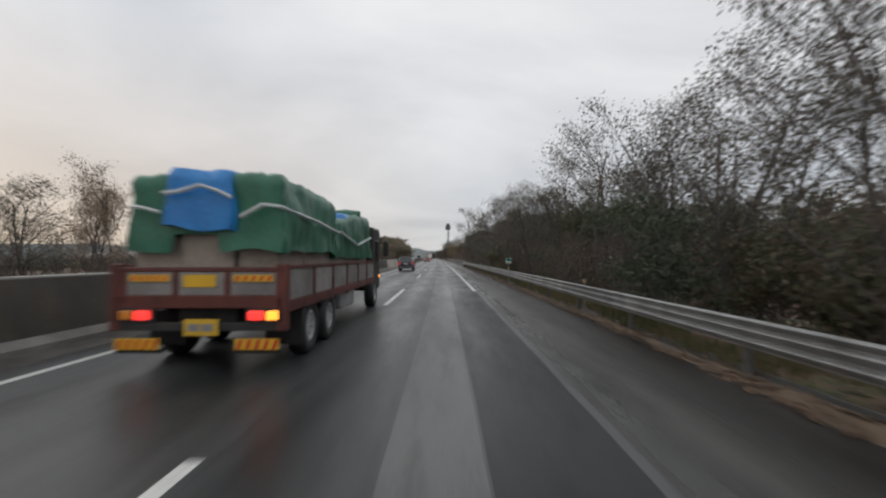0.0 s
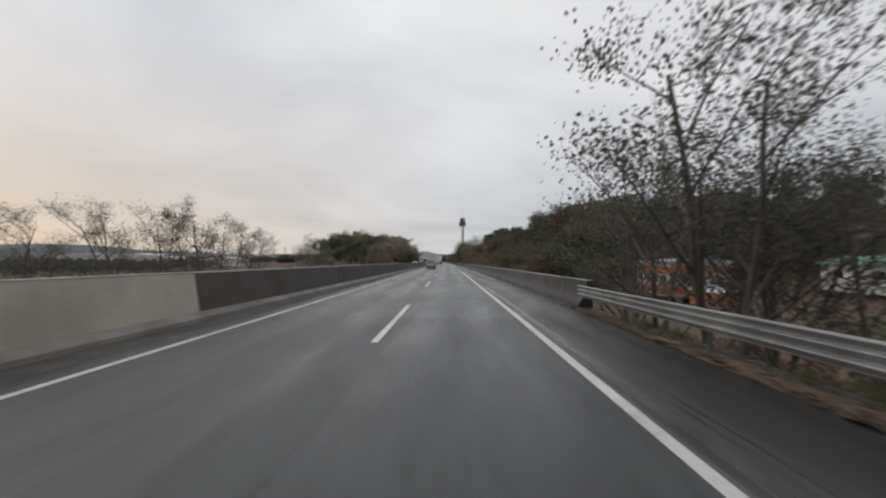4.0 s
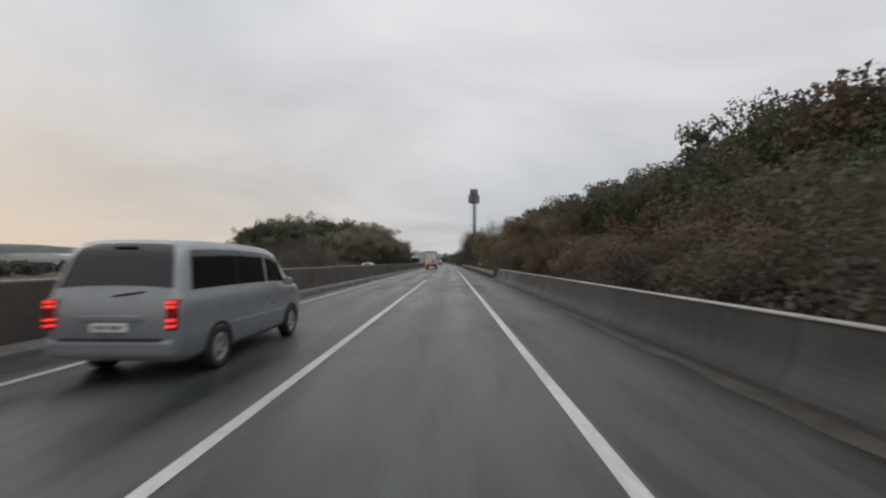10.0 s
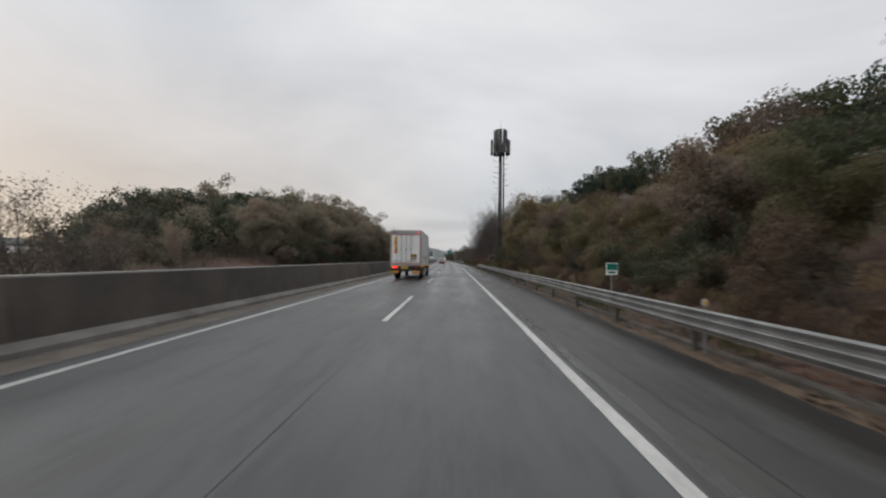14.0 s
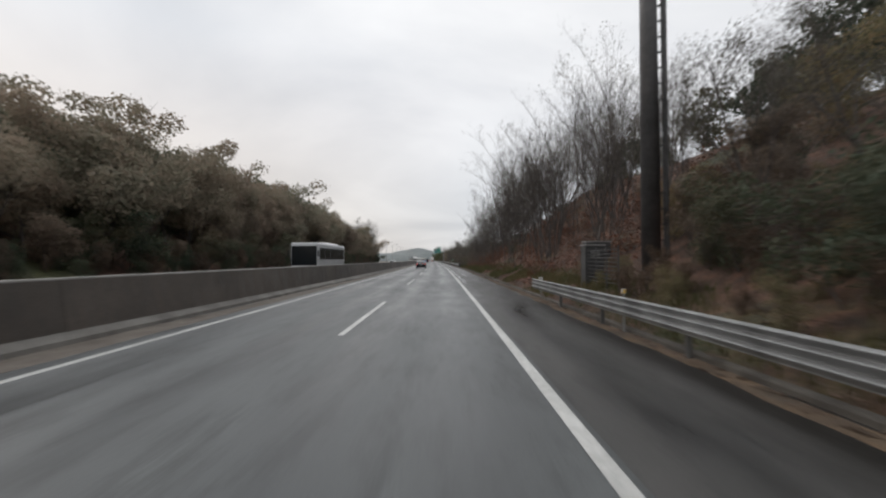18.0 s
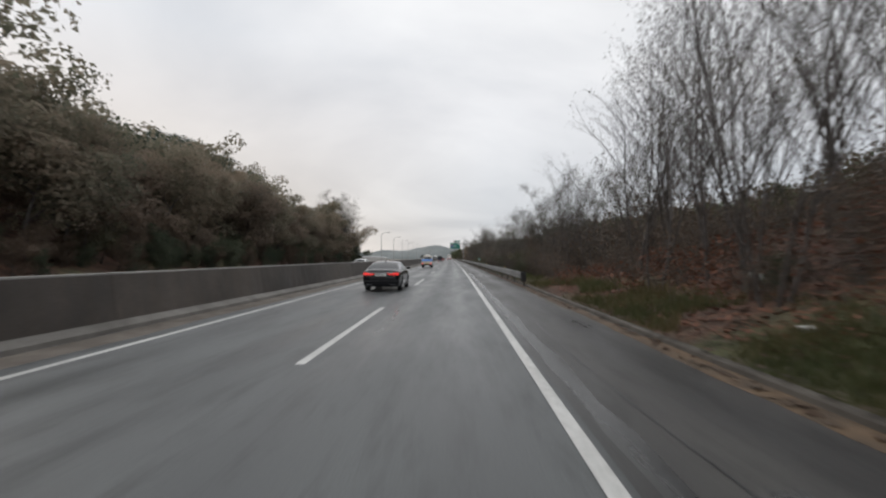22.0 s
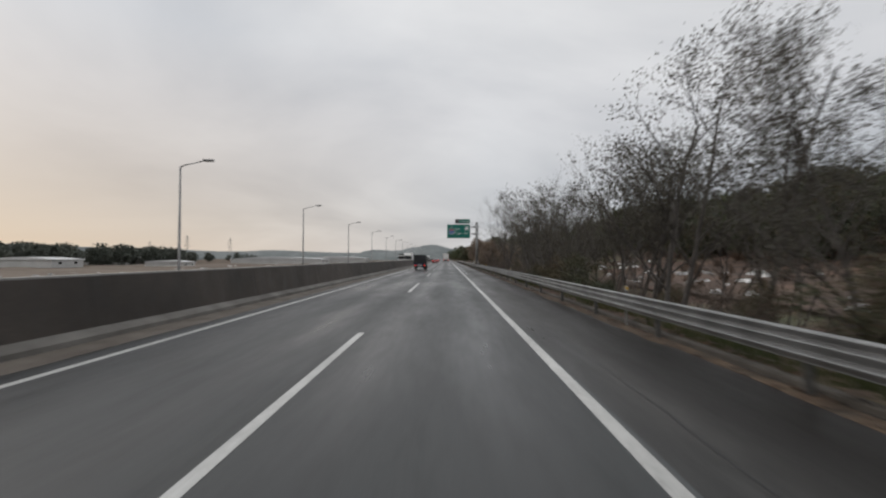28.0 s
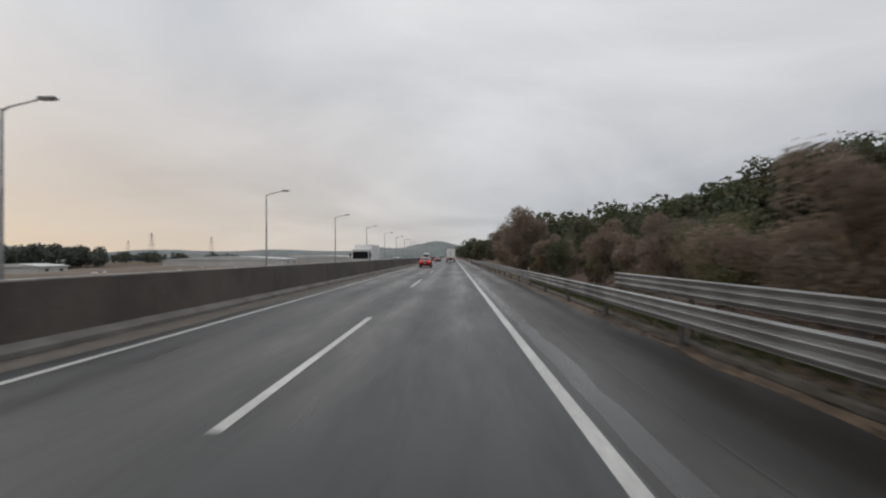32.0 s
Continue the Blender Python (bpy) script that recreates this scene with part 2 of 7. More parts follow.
M = {}
M["asphalt"] = asphalt("wet_asphalt", (0.0175, 0.0205, 0.0215), (0.055, 0.0595, 0.061), 0.58)
M["asphalt_darker"] = asphalt("darker_wet_asphalt", (0.0105, 0.0119, 0.0125), (0.031, 0.0332, 0.0343), 0.52)
M["asphalt_paler"] = asphalt("paler_wet_asphalt", (0.025, 0.0282, 0.0295), (0.073, 0.0785, 0.08), 0.58)
M["seam"] = asphalt("tar_seam", (0.02, 0.021, 0.022), (0.05, 0.051, 0.052), 0.3)
M["asphalt_dark"] = asphalt("fresh_asphalt_patch", (0.009, 0.01, 0.0115), (0.024, 0.025, 0.027), 0.2)
M["asphalt_light"] = asphalt("worn_concrete_strip", (0.05, 0.051, 0.052), (0.085, 0.0855, 0.0845))
M["asphalt_shoulder"] = asphalt("damp_shoulder_dark_reflection", (0.023, 0.0226, 0.0222), (0.057, 0.0548, 0.0522), 0.34, stain=(0.0135, 0.0122, 0.011))
M["joint"] = asphalt("joint_concrete", (0.085, 0.085, 0.083), (0.13, 0.13, 0.127))
M["rubber"] = plain("black_rubber", (0.012, 0.012, 0.013), 0.7)
M["paint"] = material("worn_white_road_paint", [
    ("co", "ShaderNodeTexCoord", {}, {}),
    ("big", "ShaderNodeTexNoise", {}, {"Vector": ("co", "Object"), "Scale": 0.5, "Detail": 4.0}),
    ("chip", "ShaderNodeTexNoise", {}, {"Vector": ("co", "Object"), "Scale": 9.0, "Detail": 6.0, "Roughness": 0.75}),
    ("sum", "ShaderNodeMath", {"operation": "MULTIPLY_ADD"}, {0: ("big", 0), 1: 0.6, 2: ("chip", 0)}),
    ("col", "ShaderNodeValToRGB", {"ramp": [(0.52, (0.11, 0.11, 0.108)), (0.64, (0.31, 0.31, 0.3)), (0.95, (0.52, 0.52, 0.505))]}, {0: ("sum", 0)}),
], rough=0.42, color=("col", 0), bump=(0.15, 0.004, ("chip", 0)))
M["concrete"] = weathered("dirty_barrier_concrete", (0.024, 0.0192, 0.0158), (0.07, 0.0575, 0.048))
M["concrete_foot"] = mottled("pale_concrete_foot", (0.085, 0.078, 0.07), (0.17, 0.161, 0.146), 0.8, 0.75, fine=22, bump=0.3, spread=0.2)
# paler than the wall, so that the cap reads as a thin line
M["concrete_cap"] = mottled("pale_cap_concrete", (0.2, 0.195, 0.185), (0.34, 0.33, 0.315), 0.8, 0.75, fine=22, bump=0.3, spread=0.2)
M["concrete_new"] = mottled("beige_barrier_concrete", (0.26, 0.235, 0.2), (0.38, 0.35, 0.3), 0.6, 0.8, fine=22, bump=0.3)
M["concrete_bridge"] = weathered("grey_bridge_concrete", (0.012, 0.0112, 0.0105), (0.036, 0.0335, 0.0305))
M["concrete_mid"] = mottled("pale_bridge_concrete", (0.036, 0.034, 0.031), (0.08, 0.076, 0.07), 0.45, 0.75, fine=20, bump=0.3, spread=0.22)
M["kerb"] = mottled("kerb_concrete", (0.024, 0.02, 0.016), (0.075, 0.065, 0.053), 0.9, 0.8, fine=20, bump=0.4)
M["steel"] = mottled("galvanised_steel", (0.15, 0.152, 0.152), (0.3, 0.303, 0.304), 1.2, 0.5, metal=0.3, fine=30, bump=0.05)
M["steel_dull"] = mottled("dull_steel_post", (0.16, 0.16, 0.16), (0.3, 0.3, 0.3), 1.5, 0.55, metal=0.4, fine=30, bump=0.05)
# posts darker than the other steel: shade below the rail painted in
M["post_steel"] = mottled("shaded_post_steel", (0.055, 0.054, 0.052), (0.12, 0.118, 0.115), 1.5, 0.65, metal=0.3, fine=30, bump=0.05)
M["black"] = plain("matt_black", (0.014, 0.014, 0.015), 0.55)
M["dirt"] = mottled("sandy_gutter_dirt", (0.075, 0.062, 0.05), (0.14, 0.12, 0.1), 1.2, 0.85, fine=25, bump=0.4)
M["dirt_wet"] = mottled("wet_dark_gutter_dirt", (0.022, 0.019, 0.016), (0.06, 0.052, 0.044), 1.2, 0.8, fine=25, bump=0.4)
M["leaf_dirt"] = mottled("wet_leaf_dirt", (0.03, 0.023, 0.017), (0.12, 0.075, 0.04), 1.6, 0.85, fine=22, bump=0.5)

# ---- mesh helpers ----


def mesh_of(name, verts, faces, mat, smooth=False, uvs=None):
    me = bpy.data.meshes.new(name)
    me.from_pydata([tuple(v) for v in verts], [], faces)
    if mat:
        me.materials.append(mat)
    if smooth:
        me.polygons.foreach_set("use_smooth", [True] * len(me.polygons))
    if uvs is not None:
        layer = me.uv_layers.new(name="UVMap")
        idx = np.zeros(len(me.loops), dtype=np.int32)
        me.loops.foreach_get("vertex_index", idx)
        layer.data.foreach_set("uv", np.asarray(uvs, dtype=np.float32)[idx].ravel())
    me.update()
    return me


def put(name, me, parent=None, m=None, label=""):
    ob = new(name, me)
    if m is not None:
        ob.matrix_basis = m
    if parent:
        ob.parent = parent
    if label:
        ob["label"] = label
    return ob


def part(name, bm, mat, parent, label="", smooth=False, m=None):
    """Link a bmesh as one mesh object under a thing or a part."""
    me = bpy.data.meshes.new(name)
    bm.to_mesh(me)
    bm.free()
    if mat:
        me.materials.append(mat)
    if smooth:
        me.polygons.foreach_set("use_smooth", [True] * len(me.polygons))
    return put(name, me, parent, m, label)


def empty(name, m=None):
    ob = new(name)
    if m is not None:
        ob.matrix_basis = m
    ob.empty_display_size = 0.3
    return ob


def box(x0, y0, z0, x1, y1, z1, bevel=0.0, bm=None):
    bm = bm or bmesh.new()
    vs = [bm.verts.new((x, y, z)) for x in (x0, x1) for y in (y0, y1) for z in (z0, z1)]
    fs = [bm.faces.new([vs[i] for i in f]) for f in ((0, 1, 3, 2), (4, 6, 7, 5), (0, 4, 5, 1), (2, 3, 7, 6), (0, 2, 6, 4), (1, 5, 7, 3))]
    if bevel:
        es = list({e for f in fs for e in f.edges})
        bmesh.ops.bevel(bm, geom=es, offset=bevel, segments=2, affect="EDGES", profile=0.6)
    return bm


def tube(points, radii, sides=8, bm=None, caps=True):
    """A tapered round bar along points."""
    bm = bm or bmesh.new()
    rings = []
    n = len(points)
    pts = [Vector(p) for p in points]
    for i, p in enumerate(pts):
        d = (pts[min(i + 1, n - 1)] - pts[max(i - 1, 0)]).normalized()
        a = d.orthogonal().normalized()
        if abs(d.z) < 0.9:
            a = d.cross(Vector((0, 0, 1))).normalized()
        b = d.cross(a)
        r = radii[i] if isinstance(radii, (list, tuple)) else radii
        rings.append([bm.verts.new(p + (a * math.cos(t) + b * math.sin(t)) * r) for t in [2 * math.pi * k / sides for k in range(sides)]])
    for r0, r1 in zip(rings, rings[1:]):
        for k in range(sides):
            bm.faces.new((r0[k], r0[(k + 1) % sides], r1[(k + 1) % sides], r1[k]))
    if caps:
        bm.faces.new(list(reversed(rings[0])))
        bm.faces.new(rings[-1])
    bmesh.ops.recalc_face_normals(bm, faces=bm.faces)
    return bm


def ribbon(name, s0, s1, o0, o1, z, mat, parent=None, step=2.0, thick=0.0, rough_edge=0.0, seed=0, shift=None):
    """A strip laid along the road between two offsets."""
    rng = random.Random(seed)
    n = max(1, int(round((s1 - s0) / step)))
    verts, uvs, faces = [], [], []
    for i in range(n + 1):
        s = s0 + (s1 - s0) * i / n
        a = o0 + rng.uniform(-1, 1) * rough_edge
        b = o1 + rng.uniform(-1, 1) * rough_edge
        cols = [a, b]
        if thick:
            cols = [a, a, b, b]
        for k, o in enumerate(cols):
            zz = z - thick if thick and k in (0, 3) else z
            verts.append(at(s, o, zz))
            uvs.append((o - float(np.interp(s, *shift)) if shift else o, s))
    w = 4 if thick else 2
    for i in range(n):
        for k in range(w - 1):
            q = i * w + k
            faces.append((q, q + 1, q + w + 1, q + w))
    if thick:
        faces.append((0, 1, 2, 3))
        q = n * w
        faces.append((q + 3, q + 2, q + 1, q))
    return put(name, mesh_of(name, verts, faces, mat, uvs=uvs), parent)


def extrude_profile(name, prof, s0, s1, mat, parent, step=2.0, close=True):
    """A closed cross-section [(o, z)] swept along the road, with ends."""
    n = max(1, int(round((s1 - s0) / step)))
    k = len(prof)
    verts = [at(s0 + (s1 - s0) * i / n, o, z) for i in range(n + 1) for o, z in prof]
    faces = [(i * k + j, i * k + (j + 1) % k, (i + 1) * k + (j + 1) % k, (i + 1) * k + j) for i in range(n) for j in range(k if close else k - 1)]
    if close:
        faces += [tuple(range(k)), tuple(n * k + j for j in reversed(range(k)))]
    me = mesh_of(name, verts, [tuple(reversed(f)) for f in faces], mat)
    return put(name, me, parent)


# ---- terrain ----
RIGHT_S = [-200, 60, 95, 140, 180, 212, 260, 305, 340, 372, 395, 450, 540, 620, 800]
RIGHT_O = [7.0, 9.0, 20.0, 32.0, 60.0, 120.0]
RIGHT_Z = [
    [-0.05] * 5 + [0.0] + [0.05] * 9,
    [-0.2, -0.2, -4, -5, -3, -0.1, 0.3, 0.9, 0.9, 0.5, -0.1, -0.4, -0.4, -0.2, 0],
    [-3, -3, -6, -5, -1, 3, 4, 8, 9.5, 2.5, -1.8, -2.2, -2, -1, 1],
    [-3, -3, -5, -4.5, 0, 7, 9, 13, 14, 7, -1, -2.5, -2, 0, 4],
    [-3, -2, -2, 0, 8, 13, 15, 18, 17, 9, 2, 0, 1, 5, 8],
    [2, 3, 7, 13, 17, 19, 20, 22, 20, 15, 11, 11, 13, 15, 15],
]
LEFT_S = [-200, 60, 160, 230, 285, 320, 380, 430, 462, 490, 600, 900]
LEFT_O = [-18.5, -21.0, -26.0, -36.0, -64.0, -95.0, -130.0]
LEFT_Z = [
    [-0.1] * 12,
    [-0.3, -0.3, -0.6, -0.6, 0.3, 0.8, 1.0, 0.8, 0, -0.4, -0.4, -0.4],
    [-1.5, -1.5, -2.5, -2.5, 1.5, 3.5, 4, 3, 0.5, -1.2, -1.2, -1.2],
    [-4, -4, -5, -4.5, 1, 6, 8, 6, 0.5, -2, -2, -2],
    [-5, -5, -5.5, -5, 0, 8, 13, 11, 0, -2.5, -2.5, -2.5],
    [-5, -5, -5.5, -5.5, -5, -4, -2, -3, -3, -2.5, -2.5, -2.5],
    [-5, -5, -5.5, -5.5, -5.5, -5.5, -5, -5, -3.5, -2.5, -2.5, -2.5],
]


def terrain(s, o):
    if -18.5 <= o <= 7.0:
        return -0.12
    ss, oo, zz = (RIGHT_S, RIGHT_O, RIGHT_Z) if o > 0 else (LEFT_S, LEFT_O, LEFT_Z)
    rows = [float(np.interp(s, ss, r)) for r in zz]
    if o > 0:
        z = float(np.interp(o, oo, rows))
    else:
        z = float(np.interp(-o, [-v for v in oo], rows))
    z -= 5.0 * math.exp(-(((s - 154) / 18) ** 2 + ((o - 45) / 13) ** 2))
    d = min(1.0, max(0.0, (abs(o) - (8.0 if o > 0 else 21.0)) / 14.0))
    z += d * 0.9 * noise.noise(Vector((s * 0.06, o * 0.06, 0.3))) + min(1, d * 4) * 0.18 * noise.noise(Vector((s * 0.35, o * 0.35, 1.7)))
    return z


gspec = [
    ("co", "ShaderNodeTexCoord", {}, {}),
    ("big", "ShaderNodeTexNoise", {}, {"Vector": ("co", "Object"), "Scale": 0.13, "Detail": 6.0, "Roughness": 0.62}),
    ("mid", "ShaderNodeTexNoise", {}, {"Vector": ("co", "Object"), "Scale": 1.6, "Detail": 5.0, "Roughness": 0.65}),
    ("fine", "ShaderNodeTexNoise", {}, {"Vector": ("co", "Object"), "Scale": 14.0, "Detail": 3.0}),
    ("leaf", "ShaderNodeValToRGB", {"ramp": [(0.3, (0.022, 0.014, 0.0095)), (0.5, (0.066, 0.033, 0.021)), (0.7, (0.125, 0.06, 0.036))]}, {0: ("mid", 0)}),
    ("grass", "ShaderNodeValToRGB", {"ramp": [(0.3, (0.03, 0.036, 0.016)), (0.7, (0.085, 0.085, 0.036))]}, {0: ("mid", 0)}),
    ("pick", "ShaderNodeMapRange", {}, {0: ("big", 0), 1: 0.5, 2: 0.62, 3: 0.0, 4: 1.0}),
    ("mix", "ShaderNodeMixRGB", {"blend_type": "MIX"}, {0: ("pick", 0), 1: ("leaf", 0), 2: ("grass", 0)}),
    ("fv", "ShaderNodeMapRange", {}, {0: ("fine", 0), 1: 0.3, 2: 0.7, 3: 0.6, 4: 1.4}),
    ("col", "ShaderNodeMixRGB", {"blend_type": "MULTIPLY"}, {0: 1.0, 1: ("mix", 0), 2: ("fv", 0)}),
]
M["ground"] = material("leaf_littered_ground", gspec, rough=0.9, color=("col", 0), bump=(0.7, 0.12, ("fine", 0)))

# One ground sheet out to the horizon.
cols = [-2400, -1200, -600, -350, -220, -150, -120, -95, -80, -64, -50, -42, -36, -31, -26, -23.5, -21, -18.5, -6, 6.9, 7.0, 7.6, 8.4, 9.4, 10.6, 12, 14, 16.5, 20, 24, 28, 32, 38, 46, 60, 80, 120, 200, 350, 700, 1400, 2400]
rows_s = [-390, -300, -200, -120] + list(np.arange(-60, 700, 3.0)) + [720, 760, 820, 900, 1000, 1200, 1500, 1900, 2400]
gv = [at(s, o, terrain(s, o)) for s in rows_s for o in cols]
gw = len(cols)
gf = [(i * gw + j, i * gw + j + 1, (i + 1) * gw + j + 1, (i + 1) * gw + j) for i in range(len(rows_s) - 1) for j in range(gw - 1)]
ground = put("ground", mesh_of("ground", gv, gf, M["ground"], smooth=True))
tagged(ground, "brown leaf litter and patchy grass on rolling roadside ground", "ground", kind="structure")

# ---- road ----
S_END = 1500
carriageway = ribbon("road", -120, S_END, -5.3, 6.75, 0.0, M["asphalt"], step=5.0, thick=0.12)
tagged(carriageway, "wet grey asphalt carriageway with two lanes and a shoulder", "road", kind="structure")
opposite = ribbon("road_opposite", -120, S_END, -18.4, -6.2, -0.02, M["asphalt"], step=5.0, thick=0.1)
tagged(opposite, "wet asphalt carriageway for oncoming traffic beyond the barrier", "road", kind="structure")


def marking(name, s0, s1, o, w, parent=carriageway, step=4.0, z=0.006, mat=None, seed=0):
    return ribbon(name, s0, s1, o - w / 2, o + w / 2, z, mat or M["paint"], parent, step, rough_edge=0.008, seed=seed)


marking("edge_line_outer", 22.3, S_END, 3.6, 0.17)
marking("edge_line_inner", -120, S_END, -3.83, 0.15)
for i in range(-6, 60):
    near = i * 20 - 4.3
    if 118 < near < 196:
        continue
    marking("lane_dash", near, near + 8, 0.0, 0.15, seed=i)
marking("lane_line_solid", 135.7, 203, 0.0, 0.16)
for i in range(-4, 60):
    marking("lane_dash", i * 20, i * 20 + 8, -12.2, 0.15, parent=opposite, z=-0.016, seed=i)
marking("edge_line_outer", -120, S_END, -15.9, 0.15, parent=opposite, z=-0.016)
marking("edge_line_inner", -120, S_END, -8.5, 0.15, parent=opposite, z=-0.016)

# where the shoulder's dark part (damp and painted reflections) begins, relative to offset 5
STAIN_REFLECTION_EDGE = ([-120, 30, 40, 83, 84.5, 105, 112, 138, 146, 262, 300, 306, 376, 380, 440, 455, 1500],
              [0.0, -0.4, -0.7, -0.7, 0.7, 0.4, -0.5, -0.5, 0.6, 0.4, 0.4, 1.2, 1.2, 0.8, 0.6, -0.5, -0.5])
tagged(ribbon("shoulder", -120, S_END, 3.75, 6.7, 0.002, M["asphalt_shoulder"], carriageway, 3.0, rough_edge=0.02, seed=41, shift=STAIN_REFLECTION_EDGE), "darker damp asphalt shoulder")
# Repairs, seams and bridge joints in the surface.
marking("worn_strip", -60, 39.6, 1.97, 0.84, mat=M["asphalt_light"], step=3, z=0.0034, seed=3)
for s0, s1, o0, o1 in ((-24, 22.3, 2.42, 3.62), (24.0, 25.6, 2.35, 3.5), (33, 39.8, 2.42, 4.0), (46, 47.2, 4.2, 5.2)):
    marking("asphalt_patch", s0, s1, (o0 + o1) / 2, o1 - o0, mat=M["asphalt_dark"], step=1.2, z=0.0042, seed=int(s0))
marking("pale_lane", 202, 221, 1.82, 3.3, mat=asphalt("pale_asphalt", (0.058, 0.058, 0.0575), (0.09, 0.09, 0.088)), step=4, z=0.0034)
for s0, s1, o, w in ((-60, 78, 0.16, 0.013), (204, 246, 0.14, 0.012), (60, 130, 4.2, 0.03), (405, 440, 0.95, 0.012)):
    marking("seam", s0, s1, o, w, mat=M["seam"], step=1.5, z=0.0034, seed=int(s0))
def crack(s0, s1, o, w, seed, sway=0.12):
    """A thin tar-dark crack that wanders along the road."""
    rng = random.Random(seed)
    n = int((s1 - s0) / 0.7)
    vs, uvs = [], []
    for i in range(n + 1):
        s = s0 + (s1 - s0) * i / n
        c = o + sway * noise.noise(Vector((s * 0.22, seed, 0.5))) + 0.05 * noise.noise(Vector((s * 1.3, seed, 2.5)))
        h = 0.55 * w * rng.uniform(0.2, 1.2) * min(1.0, i / 4, (n - i) / 4)
        for q in (c - h, c + h):
            vs.append(at(s, q, 0.0052))
            uvs.append((q, s))
    put("crack", mesh_of("crack", vs, [(2 * i, 2 * i + 1, 2 * i + 3, 2 * i + 2) for i in range(n)], M["seam"], uvs=uvs), carriageway)


M["wet_film"] = asphalt("rain_wet_asphalt", (0.021, 0.0215, 0.0215), (0.048, 0.0485, 0.048), 0.55, sheen=(0.12, 0.4))
for k, (s0, s1, o0, o1) in enumerate(((3, 34, 3.85, 4.1), (58, 96, 3.85, 4.05), (214, 238, 3.84, 4.0), (318, 398, 3.9, 4.16), (330, 352, 4.7, 4.95), (500, 566, 3.84, 4.14))):
    ribbon("wet_track", s0, s1, o0, o1, 0.0036, M["wet_film"], carriageway, 0.9, rough_edge=0.05, seed=60 + k)
for k, (s0, s1, o, w) in enumerate(((28, 84, 4.35, 0.03), (52, 70, 4.9, 0.02), (90, 134, 4.25, 0.025), (104, 140, -1.2, 0.018), (210, 262, 4.4, 0.022), (262, 300, -2.6, 0.016), (305, 372, 4.5, 0.03), (372, 448, 4.25, 0.03),
                                    (408, 446, 5.0, 0.018), (416, 438, 0.85, 0.02), (446, 520, 4.3, 0.026), (470, 498, -0.9, 0.018), (505, 560, 4.7, 0.026), (2, 30, 4.9, 0.02))):
    crack(s0, s1, o, w, 100 + k)
# stretches of the lanes in a paler or a darker asphalt tone
tagged(ribbon("older_lanes", 246, 398, -5.2, 3.5, 0.0026, M["asphalt_paler"], carriageway, 6.0), "slightly paler older asphalt lanes")
tagged(ribbon("newer_lanes", -120, 80, -5.2, 3.5, 0.0022, M["asphalt_darker"], carriageway, 6.0), "slightly darker newer asphalt lanes")
tagged(ribbon("newer_lanes", 447, 900, -5.2, 3.5, 0.0022, M["asphalt_darker"], carriageway, 6.0), "slightly darker newer asphalt lanes")

for sl, sr in ((145.2, 138.0), (201.5, 193.6)):
    for name, shift, wide, mat, z in (("bridge_joint", 0, 1.0, M["joint"], 0.0055), ("joint_gap", 0.43, 0.1, M["black"], 0.008)):
        vs, uvs = [], []
        for j in range(9):
            f = j / 8
            o = -5.2 + f * 11.6
            s = sl + (sr - sl) * f + shift
            for ds in (0, wide):
                vs.append(at(s + ds, o, z))
                uvs.append((o, s + ds))
        put(name, mesh_of(name, vs, [(2 * j, 2 * j + 2, 2 * j + 3, 2 * j + 1) for j in range(8)], mat, uvs=uvs), carriageway)

# ---- median barrier ----
median = tagged(empty("median_barrier"), "stained concrete median barrier with a pale sloped foot", "barrier", kind="structure")


def median_profile(c):
    return [(c + 0.13, 1.28), (c + 0.30, 0.22), (c - 0.30, 0.22), (c - 0.13, 1.28)]


def foot_profile(c):
    return [(c + 0.33, 0.218), (c + 0.56, 0.10), (c + 0.58, 0.0), (c - 0.5, 0.0), (c - 0.48, 0.10), (c - 0.33, 0.218)]


for i in range(-12, 135):
    s0 = i * 8 - 1.0
    beige = 59 < s0 < 78
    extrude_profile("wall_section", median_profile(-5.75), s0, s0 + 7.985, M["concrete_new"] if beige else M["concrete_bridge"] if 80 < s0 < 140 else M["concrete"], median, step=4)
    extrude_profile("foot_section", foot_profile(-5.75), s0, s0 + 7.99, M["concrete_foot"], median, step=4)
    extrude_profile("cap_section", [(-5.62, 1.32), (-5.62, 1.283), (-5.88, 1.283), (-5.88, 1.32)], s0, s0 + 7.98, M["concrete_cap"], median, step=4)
ribbon("gutter_dirt", -60, 206, -5.16, -4.45, 0.003, M["dirt_wet"], median, 1.5, rough_edge=0.1, seed=5)
ribbon("gutter_dirt", 206, 900, -5.16, -4.35, 0.003, M["dirt"], median, 2.5, rough_edge=0.07, seed=6)

# ---- bridge parapet ----
parapet = tagged(empty("bridge_parapet"), "grey concrete bridge parapet, stained and damp", "barrier", kind="structure")
PARAPET = [(6.30, 0.0), (6.32, 0.09), (6.37, 0.19), (6.43, 0.27), (6.485, 0.35), (6.525, 0.43), (6.555, 0.52), (6.58, 0.62), (6.645, 0.98), (6.84, 0.98), (6.84, 0.0)]
for i in range(20):
    s0 = 83.2 + i * 6.02
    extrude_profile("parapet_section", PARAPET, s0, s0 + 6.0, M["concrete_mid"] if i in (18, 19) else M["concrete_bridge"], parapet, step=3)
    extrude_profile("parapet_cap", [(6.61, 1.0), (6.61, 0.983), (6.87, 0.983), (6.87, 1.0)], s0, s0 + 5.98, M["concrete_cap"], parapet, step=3)

